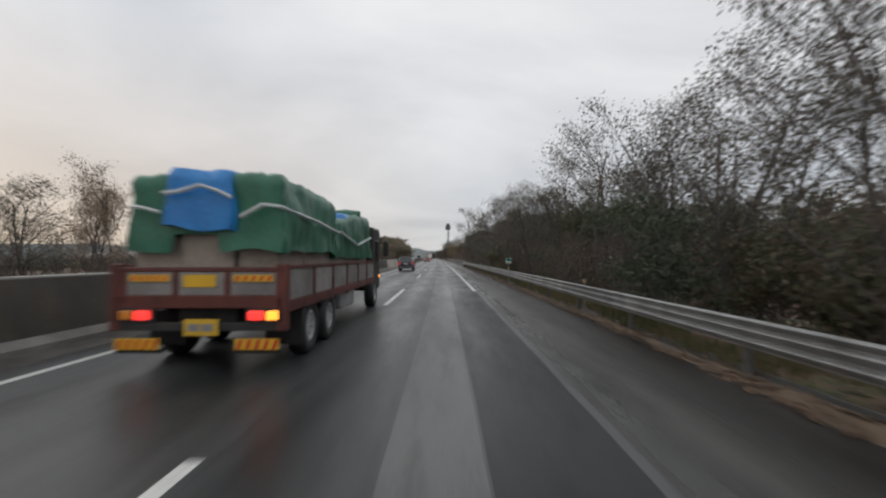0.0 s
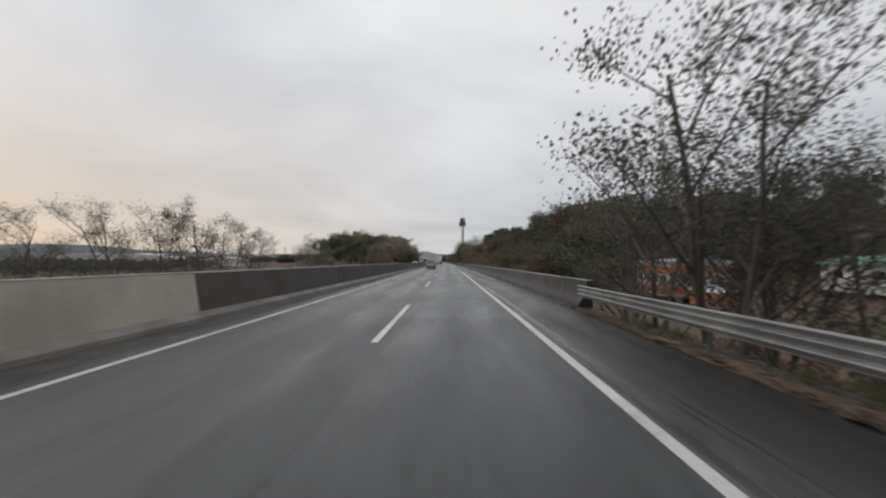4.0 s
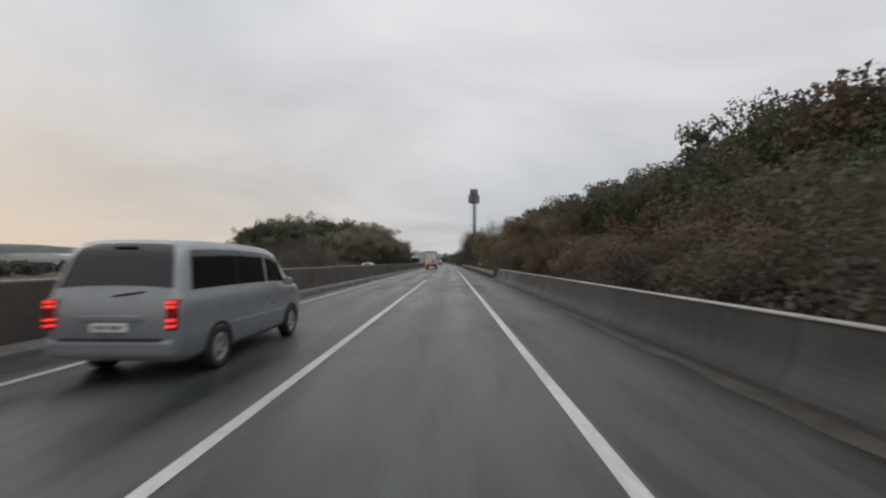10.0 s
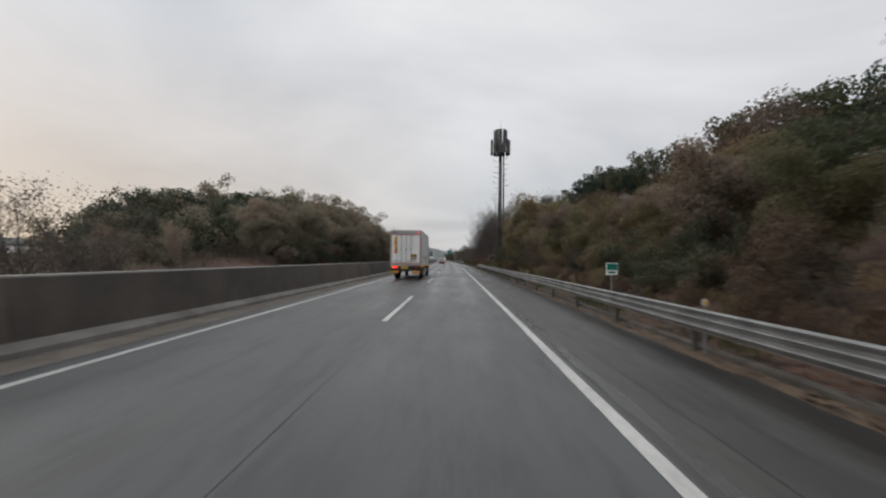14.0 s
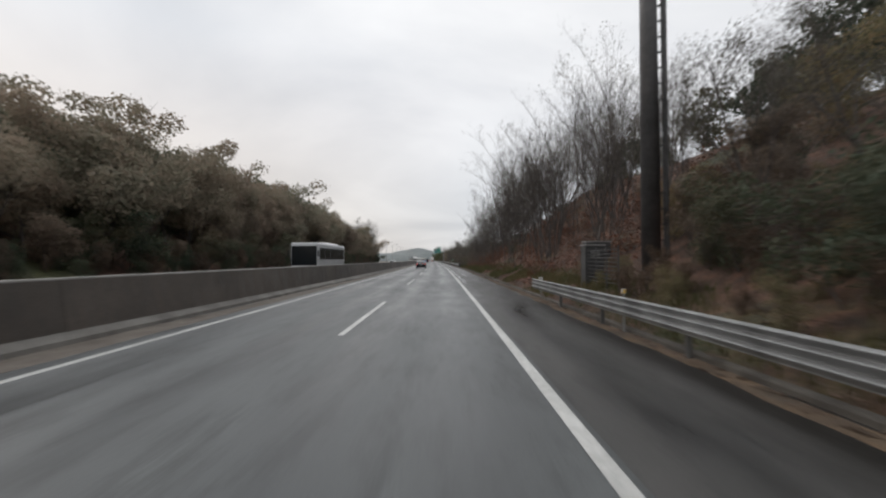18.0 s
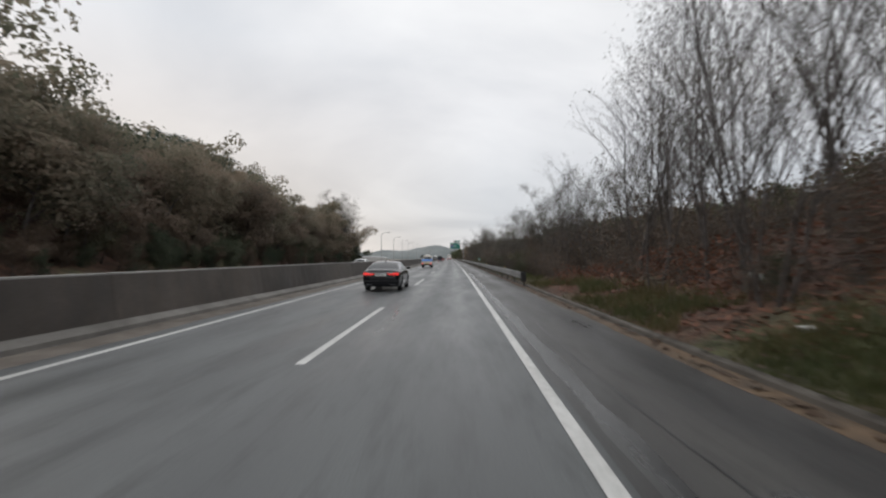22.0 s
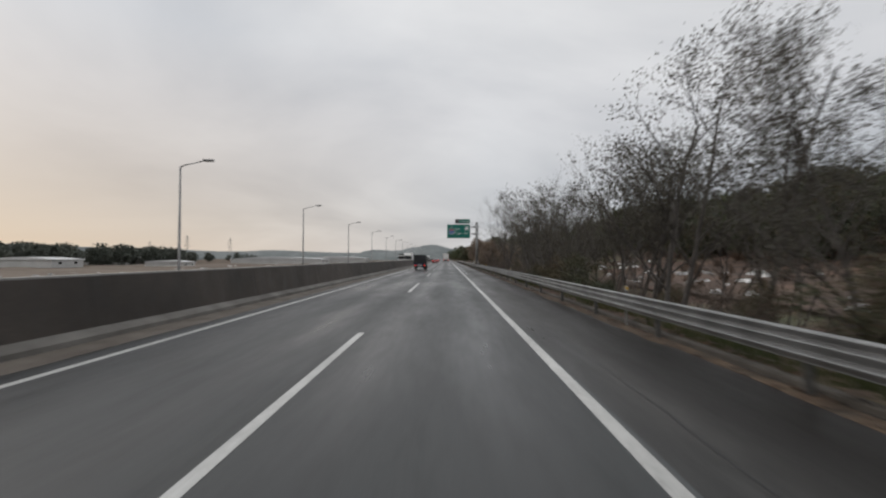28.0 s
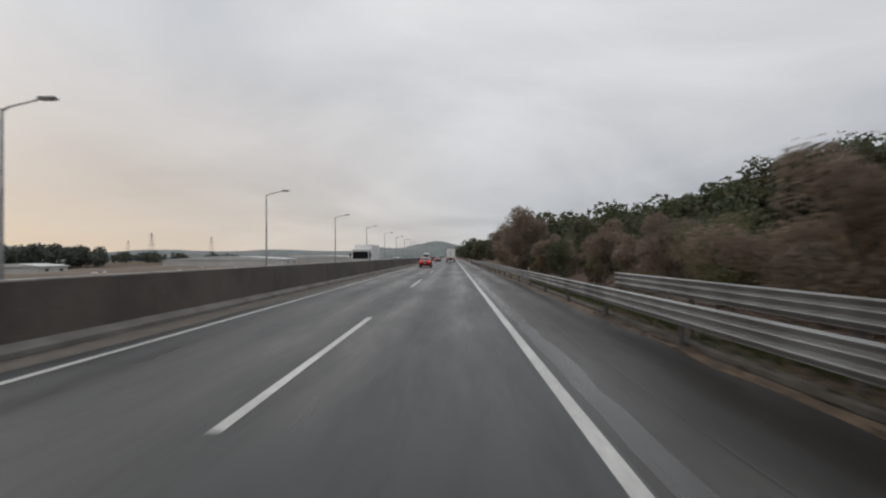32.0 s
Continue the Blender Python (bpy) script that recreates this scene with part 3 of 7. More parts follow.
for s0 in (136.4, 191.6):
    extrude_profile("joint_cover", [(6.285, 0.0), (6.305, 0.09), (6.355, 0.19), (6.415, 0.27), (6.47, 0.35), (6.51, 0.43), (6.54, 0.52), (6.565, 0.62), (6.628, 0.975), (6.66, 0.975), (6.66, 0.0)], s0, s0 + 0.6, M["concrete_mid"], parapet, step=0.6)
ribbon("gutter_dirt", 84, 203, 5.98, 6.3, 0.004, M["dirt_wet"], parapet, 0.8, rough_edge=0.09, seed=9)
# ---- kerb ----
kerb = tagged(empty("kerb"), "low worn concrete kerb along the shoulder", "kerb", kind="structure")
for i in range(64):
    s0 = 206 + i * 6.0
    extrude_profile("kerb_stone", [(6.52, 0.0), (6.54, 0.07), (6.57, 0.09), (6.68, 0.1), (6.70, 0.0)], s0, s0 + 5.97, M["kerb"], kerb, step=3)

# ---- guard rails ----
BEAM = [(-0.01, 0.19), (0.075, 0.186), (0.094, 0.172), (0.088, 0.155), (0.016, 0.09), (0.014, 0.074), (0.076, 0.05), (0.09, 0.036), (0.084, 0.02),
        (0.014, -0.06), (0.012, -0.076), (0.074, -0.1), (0.088, -0.114), (0.082, -0.13), (0.02, -0.2), (0.018, -0.215)]


def guardrail(s0, s1, o, zc, label):
    g = tagged(empty("guardrail", along(s0, o)), label, "guardrail", group="roadside guardrails")
    inv = g.matrix_basis.inverted()
    n = int(round((s1 - s0) / 4.0))
    for i in range(n):
        a = s0 + (s1 - s0) * i / n
        b = s0 + (s1 - s0) * (i + 1) / n
        prof = [(o - dx, zc + z) for dx, z in BEAM] + [(o - dx + 0.006, zc + z) for dx, z in reversed(BEAM)]
        ob = extrude_profile("beam", prof, a, b + 0.05, M["steel"], None, step=4)
        ob.matrix_basis = inv
        ob.parent = g
        pm = inv @ along(a + 0.1, o + 0.13)
        pst = put("post", POST, g, pm @ pose(0, 0, zc - 0.68))
        put("spacer_block", BLOCK, g, pm @ pose(-0.06, 0, zc))
    return g


bm = tube([(0, 0, -0.35), (0, 0, 0.84)], 0.057, 8)
POST = bpy.data.meshes.new("post")
bm.to_mesh(POST)
bm.free()
POST.materials.append(M["post_steel"])
bm = box(-0.06, -0.05, -0.11, 0.05, 0.05, 0.11, 0.01)
BLOCK = bpy.data.meshes.new("spacer_block")
bm.to_mesh(BLOCK)
bm.free()
BLOCK.materials.append(M["post_steel"])
guardrail(-42, 83.0, 6.3, 0.64, "galvanised corrugated guardrail on round steel posts")
guardrail(203.8, 305.4, 6.3, 0.64, "galvanised corrugated guardrail on round steel posts")
rail = guardrail(374.8, 640, 6.3, 0.64, "galvanised corrugated guardrail ending in a black terminal block")
part("end_block", box(-0.1, -0.3, 0.3, 0.2, 0.02, 0.86, 0.04), M["black"], rail, "black rubber end terminal")
guardrail(529, 545, 7.25, 0.95, "second higher galvanised guardrail behind the first one")


# ---- trees: a few grown shapes, then copies ----
def limb_mesh(name, height, rng, spread, levels, trunks=1, sides=5, radius=None, lean=0.15, up=0.5, kids=(4, 6), wiggle=0.12, first=0.25):
    """Grow trunk and limbs as tapered bars; returns the mesh and twig places with directions."""
    verts, faces, tips = [], [], []
    radius = radius or height * 0.016

    def bar(points, r0, r1, sd):
        base = len(verts)
        n = len(points)
        for i, p in enumerate(points):
            d = (points[min(i + 1, n - 1)] - points[max(i - 1, 0)]).normalized()
            a = d.orthogonal().normalized()
            b = d.cross(a)
            r = r0 + (r1 - r0) * i / (n - 1)
            for q in range(sd):
                t = 2 * math.pi * q / sd
                verts.append(p + (a * math.cos(t) + b * math.sin(t)) * r)
        for i in range(n - 1):
            for q in range(sd):
                faces.append((base + i * sd + q, base + i * sd + (q + 1) % sd, base + (i + 1) * sd + (q + 1) % sd, base + (i + 1) * sd + q))

    def grow(p, d, length, r, level):
        n = (6, 4, 3, 2)[level] if levels > 2 else (6, 3, 2)[level]
        pts = [p.copy()]
        cur, way = p.copy(), d.copy()
        for i in range(n):
            way = (way + Vector((rng.uniform(-1, 1), rng.uniform(-1, 1), rng.uniform(-0.4, 0.8))) * wiggle).normalized()
            cur = cur + way * (length / n)
            pts.append(cur.copy())
        bar(pts, r, r * (0.35 if level < levels else 0.25), sides if level == 0 else (4 if level == 1 else 3))
        if level >= levels:
            for i in range(1, len(pts)):
                tips.append((pts[i - 1].lerp(pts[i], 0.5), way))
                tips.append((pts[i], way))
            return
        count = rng.randint(*kids) + (3 if level == 0 else 0)
        for c in range(count):
            f = first + (1 - first) * (c + rng.random()) / count if level == 0 else 0.25 + 0.75 * (c + rng.random()) / count
            q = f * n
            i = min(n - 1, int(q))
            start = pts[i].lerp(pts[i + 1], q - i)
            t = rng.uniform(0, 2 * math.pi)
            side = Vector((math.cos(t), math.sin(t), rng.uniform(0, up)))
            way2 = (way * (1 - spread) + side * spread).normalized()
            grow(start, way2, length * rng.uniform(0.38, 0.6) * (1.15 - 0.5 * f), r * (1 - 0.6 * f) * 0.6, level + 1)

    for k in range(trunks):
        t = rng.uniform(0, 6.28)
        d = Vector((math.cos(t) * lean, math.sin(t) * lean, 1)).normalized()
        base = Vector((math.cos(t), math.sin(t), 0)) * (0.25 * (trunks > 1)) + Vector((0, 0, -0.3))
        grow(base, d, height * rng.uniform(0.72, 0.85), radius, 0)
    return mesh_of(name, verts, faces, M["bark"], smooth=True), tips


def leaf_mesh(name, places, rng, size, per, spread, mat, droop=0.3, limit=None, hug=False):
    """Small leaf sprays round the given places; hugging leaves lie along their clump's skin."""
    verts, faces = [], []
    for p, way in places:
        for _ in range(per):
            c = Vector(p) + Vector((rng.gauss(0, 1), rng.gauss(0, 1), rng.gauss(0, 0.8))) * spread
            if hug:
                n = (way + Vector((rng.gauss(0, 1), rng.gauss(0, 1), rng.gauss(0, 1))) * 0.45).normalized()
                a = Matrix.Rotation(rng.uniform(0, 6.28), 3, n) @ n.orthogonal().normalized()
                b = n.cross(a)
            else:
                a = Vector((rng.uniform(-1, 1), rng.uniform(-1, 1), rng.uniform(-1, 0.4) - droop)).normalized()
                b = Matrix.Rotation(rng.uniform(0, 6.28), 3, a) @ a.orthogonal().normalized()
            l = size * rng.uniform(0.6, 1.4)
            w = l * rng.uniform(0.3, 0.5)
            i = len(verts)
            if hug:
                verts += [c - a * l * 0.5, c + a * l * 0.5 + b * w, c + a * l * 0.35 - b * w * 1.3]
                faces.append((i, i + 1, i + 2))
            else:
                nrm = a.cross(b) * l * 0.15
                verts += [c, c + a * l * 0.5 + b * w + nrm, c + a * l, c + a * l * 0.5 - b * w + nrm]
                faces += [(i, i + 1, i + 2), (i, i + 2, i + 3)]
            if limit and len(faces) > limit:
                return mesh_of(name, verts, faces, mat)
    return mesh_of(name, verts, faces, mat)


def clumps(tips, rng, count, radius, total):
    """Leaf places on the skins of rounded clumps that sit on the limbs."""
    spots = []
    pool = list(tips)
    rng.shuffle(pool)
    for p, way in pool:
        if all((p - q).length > radius * 0.75 for q, _ in spots):
            spots.append((p, radius * rng.uniform(0.7, 1.25)))
        if len(spots) >= count:
            break
    out = []
    for k in range(total):
        p, r = spots[k % len(spots)]
        d = Vector((rng.gauss(0, 1), rng.gauss(0, 1), rng.gauss(0.25, 1))).normalized()
        depth = 1.0 - abs(rng.gauss(0, 0.16))
        if rng.random() < 0.12:
            depth = rng.uniform(1.0, 1.3)
        out.append((p + Vector((d.x, d.y, d.z * 0.8)) * r * depth, d))
    return out


M["bark"] = mottled("dark_wet_bark", (0.05, 0.044, 0.04), (0.105, 0.094, 0.086), 2.0, 0.85, fine=25, bump=0.5)
M["bark_grey"] = mottled("grey_bark", (0.05, 0.043, 0.04), (0.1, 0.088, 0.082), 2.0, 0.85, fine=25, bump=0.5)
M["leaf_green"] = foliage("dark_green_leaves", [(0.036, 0.05, 0.031), (0.058, 0.075, 0.04), (0.085, 0.096, 0.052), (0.105, 0.095, 0.055)])
M["leaf_mixed"] = foliage("autumn_mixed_leaves", [(0.0412, 0.0592, 0.0412), (0.0644, 0.0799, 0.0515), (0.0927, 0.0927, 0.0592), (0.136, 0.0991, 0.067)])
M["leaf_brown"] = foliage("rust_brown_leaves", [(0.0624, 0.0516, 0.0408), (0.096, 0.072, 0.054), (0.134, 0.0888, 0.0636), (0.108, 0.0888, 0.0648)])
M["leaf_olive"] = foliage("grey_olive_leaves", [(0.125, 0.13, 0.097), (0.2, 0.187, 0.138), (0.275, 0.23, 0.175), (0.29, 0.222, 0.17)], 0.6)
M["leaf_umber"] = foliage("dull_umber_leaves", [(0.14, 0.118, 0.095), (0.2, 0.163, 0.13), (0.25, 0.19, 0.147), (0.215, 0.178, 0.14)], 0.6)
M["leaf_close"] = foliage("yellowing_olive_leaves", [(0.0894, 0.0975, 0.0585), (0.146, 0.143, 0.0813), (0.211, 0.171, 0.0975), (0.244, 0.155, 0.0943)], 0.55)
M["leaf_dark"] = foliage("dark_withered_leaves", [(0.082, 0.07, 0.058), (0.125, 0.1, 0.08), (0.175, 0.125, 0.096)], 0.4)
M["leaf_rust"] = foliage("red_brown_leaf_litter", [(0.054, 0.0281, 0.0205), (0.108, 0.0486, 0.0335), (0.173, 0.0788, 0.0508), (0.13, 0.0756, 0.0486)], 0.15)
M["leaf_grey"] = foliage("withered_grey_leaves", [(0.075, 0.072, 0.06), (0.105, 0.098, 0.08), (0.135, 0.118, 0.095)])
M["leaf_pale"] = foliage("pale_tan_leaves", [(0.15, 0.12, 0.095), (0.24, 0.19, 0.15), (0.33, 0.255, 0.2), (0.36, 0.27, 0.2)], 0.5)
# leaves for the farthest trees, paled and greyed to stand in for haze
M["leaf_hazed"] = foliage("hazed_grey_green_leaves", [(0.075, 0.085, 0.07), (0.095, 0.105, 0.088), (0.118, 0.12, 0.102)])
M["needle"] = foliage("pine_needles", [(0.03, 0.045, 0.032), (0.043, 0.063, 0.044), (0.062, 0.078, 0.054)])

SHAPES = collections.defaultdict(list)


def grow_kind(kind, n, height, seed, leaf, size, per, spread_leaf, limit, round_clumps=None, bark="bark", **how):
    for i in range(n):
        rng = random.Random(seed + i)
        trunk, tips = limb_mesh(kind + "_trunk", height * rng.uniform(0.9, 1.1), rng, **how)
        trunk.materials[0] = M[bark]
        rng.shuffle(tips)
        if round_clumps:
            tips = clumps(tips, rng, *round_clumps, limit + 2)
        crown = leaf_mesh(kind + "_crown", tips, rng, size, per, spread_leaf, M[leaf], limit=limit, hug=bool(round_clumps))
        SHAPES[kind].append((trunk, crown, height))


FULL = dict(spread=0.55, levels=2, kids=(5, 7), first=0.12, radius=0.11)
grow_kind("dense_green", 3, 9.0, 10, "leaf_olive", 0.19, 1, 0.06, 7000, (26, 1.15), **FULL)
grow_kind("dense_mixed", 3, 9.0, 20, "leaf_olive", 0.19, 1, 0.06, 7000, (26, 1.15), **FULL)
grow_kind("dense_brown", 2, 7.0, 30, "leaf_umber", 0.17, 1, 0.06, 6500, (24, 0.95), spread=0.6, levels=2, kids=(5, 7), first=0.06, radius=0.09)
grow_kind("close_green", 2, 8.0, 210, "leaf_green", 0.15, 1, 0.05, 10000, (26, 1.0), **FULL)
grow_kind("close_mixed", 2, 8.0, 220, "leaf_close", 0.14, 1, 0.05, 10000, (26, 1.0), **FULL)
grow_kind("close_brown", 2, 7.0, 230, "leaf_umber", 0.14, 1, 0.05, 10000, (24, 0.95), spread=0.6, levels=2, kids=(6, 7), first=0.05, radius=0.09)
grow_kind("locust", 5, 10.0, 40, "leaf_grey", 0.085, 4, 0.24, 11000, spread=0.52, levels=3, kids=(4, 6), first=0.16, trunks=2, lean=0.24, radius=0.1)
grow_kind("pale_locust", 3, 10.0, 47, "leaf_pale", 0.1, 5, 0.26, 15000, spread=0.52, levels=3, kids=(5, 6), first=0.12, trunks=2, lean=0.24, radius=0.1)
grow_kind("bare", 5, 13.0, 50, "leaf_grey", 0.075, 1, 0.14, 3600, bark="bark_grey", spread=0.4, levels=3, kids=(5, 6), first=0.2, trunks=3, lean=0.15, up=0.8, radius=0.062)
grow_kind("shrub", 3, 3.2, 60, "leaf_mixed", 0.1, 1, 0.08, 3400, (18, 0.55), spread=0.6, levels=2, kids=(4, 5), first=0.03, trunks=4, lean=0.5, radius=0.026)
grow_kind("thicket", 4, 4.2, 70, "leaf_dark", 0.07, 5, 0.24, 3000, spread=0.5, levels=2, kids=(6, 7), first=0.02, trunks=6, lean=0.42, radius=0.026)
grow_kind("pine", 2, 10.0, 80, "needle", 0.2, 1, 0.1, 6000, (22, 0.9), spread=0.75, levels=2, kids=(5, 6), first=0.4, up=0.2, radius=0.12)
# plainer shapes for woods that stay farther off
FAR = dict(spread=0.55, levels=1, kids=(8, 10), first=0.08, radius=0.11, sides=4)
grow_kind("far_green", 4, 9.0, 110, "leaf_green", 0.37, 1, 0.08, 1600, (20, 1.3), **FAR)
grow_kind("far_mixed", 4, 9.0, 120, "leaf_mixed", 0.37, 1, 0.08, 1600, (20, 1.3), **FAR)
grow_kind("far_brown", 3, 8.0, 125, "leaf_brown", 0.33, 1, 0.08, 1600, (20, 1.1), **FAR)
grow_kind("near_mixed", 4, 8.0, 310, "leaf_mixed", 0.18, 1, 0.06, 4200, (24, 1.05), **FAR)
grow_kind("near_olive", 3, 8.0, 340, "leaf_close", 0.16, 1, 0.06, 4200, (24, 1.0), **FAR)
grow_kind("near_dark", 3, 8.0, 350, "leaf_dark", 0.16, 1, 0.06, 4200, (24, 1.0), **FAR)
grow_kind("near_brown", 3, 8.0, 320, "leaf_brown", 0.17, 1, 0.06, 4200, (24, 1.0), **FAR)
grow_kind("far_olive", 3, 9.0, 330, "leaf_olive", 0.34, 1, 0.08, 1700, (20, 1.3), **FAR)
grow_kind("far_pine", 2, 10.0, 130, "needle", 0.36, 1, 0.1, 1600, (18, 1.1), spread=0.75, levels=1, kids=(8, 10), first=0.3, up=0.2, radius=0.11, sides=4)
grow_kind("far_thicket", 3, 4.2, 140, "leaf_dark", 0.14, 5, 0.3, 1000, spread=0.5, levels=1, kids=(5, 6), first=0.03, trunks=4, lean=0.4, radius=0.03, sides=3)
grow_kind("low_brush", 4, 1.2, 170, "leaf_rust", 0.075, 6, 0.14, 420, spread=0.6, levels=1, kids=(4, 5), first=0.02, trunks=4, lean=0.7, radius=0.012, sides=3)
grow_kind("distant_green", 3, 9.0, 150, "leaf_green", 0.72, 1, 0.1, 440, (12, 1.5), spread=0.55, levels=1, kids=(6, 7), first=0.05, radius=0.12, sides=3)
grow_kind("distant_mixed", 3, 9.0, 160, "leaf_mixed", 0.72, 1, 0.1, 440, (12, 1.5), spread=0.55, levels=1, kids=(6, 7), first=0.05, radius=0.12, sides=3)

grow_kind("hazed_tree", 3, 9.0, 165, "leaf_hazed", 0.72, 1, 0.1, 440, (12, 1.5), spread=0.55, levels=1, kids=(6, 7), first=0.05, radius=0.12, sides=3)

WORDS = {
    "dense_green": ("dark green broadleaf tree in a dense roadside wood", "tree"),
    "dense_mixed": ("olive and brown autumn tree in a dense roadside wood", "tree"),
    "dense_brown": ("rust-brown autumn tree with thick withered foliage", "tree"),
    "close_green": ("dark green broadleaf tree close to the guardrail", "tree"),
    "close_mixed": ("olive and brown autumn tree close to the guardrail", "tree"),
    "close_brown": ("rust-brown autumn tree with withered foliage close to the guardrail", "tree"),
    "locust": ("tall roadside tree with sparse withered grey-green leaves", "tree"),
    "pale_locust": ("broad roadside tree with thin tan autumn leaves", "tree"),
    "bare": ("tall almost bare tree with many thin upright limbs", "tree"),
    "shrub": ("low bushy shrub with olive-brown leaves", "shrub"),
    "thicket": ("dark tangled thicket of thin stems and withered leaves", "shrub"),
    "pine": ("dark green pine tree on the hill", "tree"),
}
SCATTER = random.Random(7)


def stand(s, o, height, h0, tilt=3, sink=0.15):
    """Where a tree of that height stands, and its scale."""
    p = at(s, o, terrain(s, o) - sink)
    k = height / h0
    wide = k * SCATTER.uniform(0.9, 1.2)
    return pose(p.x, p.y, p.z, SCATTER.uniform(-tilt, tilt), SCATTER.uniform(-tilt, tilt), SCATTER.uniform(0, 360)), (wide, wide, k)


def plant(kind, s, o, height):
    trunk, crown, h0 = SCATTER.choice(SHAPES[kind])
    label, category = WORDS[kind]
    m, k = stand(s, o, height, h0)
    t = tagged(empty(category, m), label, category, group="roadside trees" if category == "tree" else "roadside shrubs")
    t.scale = k
    put("trunk", trunk, t)
    put("crown", crown, t)
    return t


def places(s0, s1, gap, o0, o1, h0, h1):
    s = s0
    while s < s1:
        yield s + SCATTER.uniform(-0.4, 0.4) * gap, SCATTER.uniform(o0, o1), SCATTER.uniform(h0, h1)
        s += gap


def belt(kinds, *spot):
    """Plant kinds at random along a stretch, each a thing of its own."""
    for s, o, h in places(*spot):
        plant(SCATTER.choice(kinds), s, o, h)


def arrays(me):
    v = np.zeros(len(me.vertices) * 3, dtype=np.float32)
    me.vertices.foreach_get("co", v)
    n = np.zeros(len(me.polygons), dtype=np.int32)
    me.polygons.foreach_get("loop_total", n)
    l = np.zeros(len(me.loops), dtype=np.int32)
    me.loops.foreach_get("vertex_index", l)
    return v.reshape(-1, 3), n, l


def woods(name, label, spots):
    """Far trees that nobody could count, joined into one object."""
    mats, vs, ns, ls, ms = [], [], [], [], []
    base = 0
    for kinds, *spot in spots:
        for s, o, h in places(*spot):
            trunk, crown, h0 = SCATTER.choice(SHAPES[SCATTER.choice(kinds)])
            m, k = stand(s, o, h, h0)
            full = np.array(m @ Matrix.Diagonal((*k, 1)))
            for me in (trunk, crown):
                mat = me.materials[0]
                if mat not in mats:
                    mats.append(mat)
                v, n, l = arrays(me)
                vs.append(v @ full[:3, :3].T + full[:3, 3])
                ns.append(n)
                ls.append(l + base)
                ms.append(np.full(len(n), mats.index(mat), dtype=np.int32))
                base += len(v)
    v, n, l, mi = np.concatenate(vs), np.concatenate(ns), np.concatenate(ls), np.concatenate(ms)
    me = bpy.data.meshes.new(name)
    me.vertices.add(len(v))
    me.vertices.foreach_set("co", v.astype(np.float32).ravel())
    me.loops.add(len(l))
    me.loops.foreach_set("vertex_index", l)
    me.polygons.add(len(n))
    me.polygons.foreach_set("loop_start", np.concatenate([[0], np.cumsum(n)[:-1]]).astype(np.int32))
    for mat in mats:
        me.materials.append(mat)
    me.polygons.foreach_set("material_index", mi)
    me.update(calc_edges=True)
    return tagged(new(name, me), label, "woods", kind="stuff")


# right side, from the start to the bridge
belt(["locust"], 6, 60, 3.3, 9.2, 12.5, 8, 12)
belt(["locust"], 60, 84, 3.2, 9.0, 12.0, 9, 12)
for s_, o_, h_ in ((79, 9.2, 13), (84.5, 9.8, 11.5), (89.5, 10.6, 9)):
    plant("locust", s_, o_, h_)
belt(["thicket", "thicket", "shrub"], 4, 58, 2.6, 9.0, 11.5, 2.4, 4.6)
belt(["thicket", "thicket", "shrub"], 58, 82, 3.0, 9.0, 12, 1.8, 3.2)
# close wood before the mast
belt(["close_brown", "close_mixed", "close_green", "close_mixed"], 214, 250, 3.2, 12, 16, 4.5, 7)
belt(["close_brown", "close_mixed", "close_mixed"], 251, 271, 2.0, 10.2, 15, 3.4, 5.4)
belt(["close_mixed", "close_mixed", "locust"], 271, 286, 1.9, 10.2, 13.5, 6.2, 8.2)
belt(["locust", "bare", "locust"], 286, 304, 2.0, 10.2, 13.5, 6, 8.5)
belt(["shrub", "thicket", "thicket"], 212, 300, 2.4, 9.2, 11, 1.6, 2.8)
belt(["thicket", "shrub", "close_brown"], 288, 303, 1.6, 10, 15, 2.4, 4.4)
# cut slope with bare trees
belt(["bare"], 308, 369, 1.4, 9.0, 13, 7.8, 11.2)
belt(["bare"], 308, 372, 3.0, 14, 20, 6.5, 9)
belt(["thicket", "thicket", "shrub"], 308, 376, 3.6, 9.4, 18, 0.9, 2.2)
# thicket and trees along the second rail
belt(["thicket", "thicket", "thicket", "shrub"], 382, 440, 2.0, 9.2, 12.5, 2.2, 4.8)
belt(["locust", "bare"], 374, 400, 1.7, 10.2, 13.5, 6.2, 9)
belt(["locust", "bare", "locust"], 400, 424, 2.2, 9.8, 13.5, 6, 8.5)
belt(["locust"], 424, 441, 2.2, 9.4, 12.5, 4.6, 6.2)
belt(["thicket"], 424, 441, 1.6, 9.0, 12, 2.0, 3.4)
belt(["thicket", "thicket", "shrub"], 440, 520, 2.2, 8.8, 12, 1.2, 2.6)
belt(["locust", "bare", "locust"], 441, 496, 3.6, 9.4, 12.5, 7.5, 11)
belt(["bare", "locust", "bare"], 496, 517, 2.4, 9.6, 12.5, 6.5, 9.5)
belt(["bare", "locust"], 446, 516, 5.0, 12.5, 17, 7.5, 10)
belt(["thicket", "close_brown"], 519, 528, 1.6, 9.6, 12.5, 3.4, 5.4)
belt(["close_brown", "thicket", "close_mixed"], 528, 537, 1.7, 9.6, 13.5, 4.2, 6.2)
belt(["close_brown", "thicket", "close_mixed"], 537, 547, 1.7, 9.8, 13.5, 3.2, 4.4)
belt(["close_green", "close_brown", "close_mixed"], 547, 600, 3.0, 10.2, 14, 3.2, 5.0)
belt(["dense_brown"], 594, 632, 8, 11, 14, 8.5, 11)
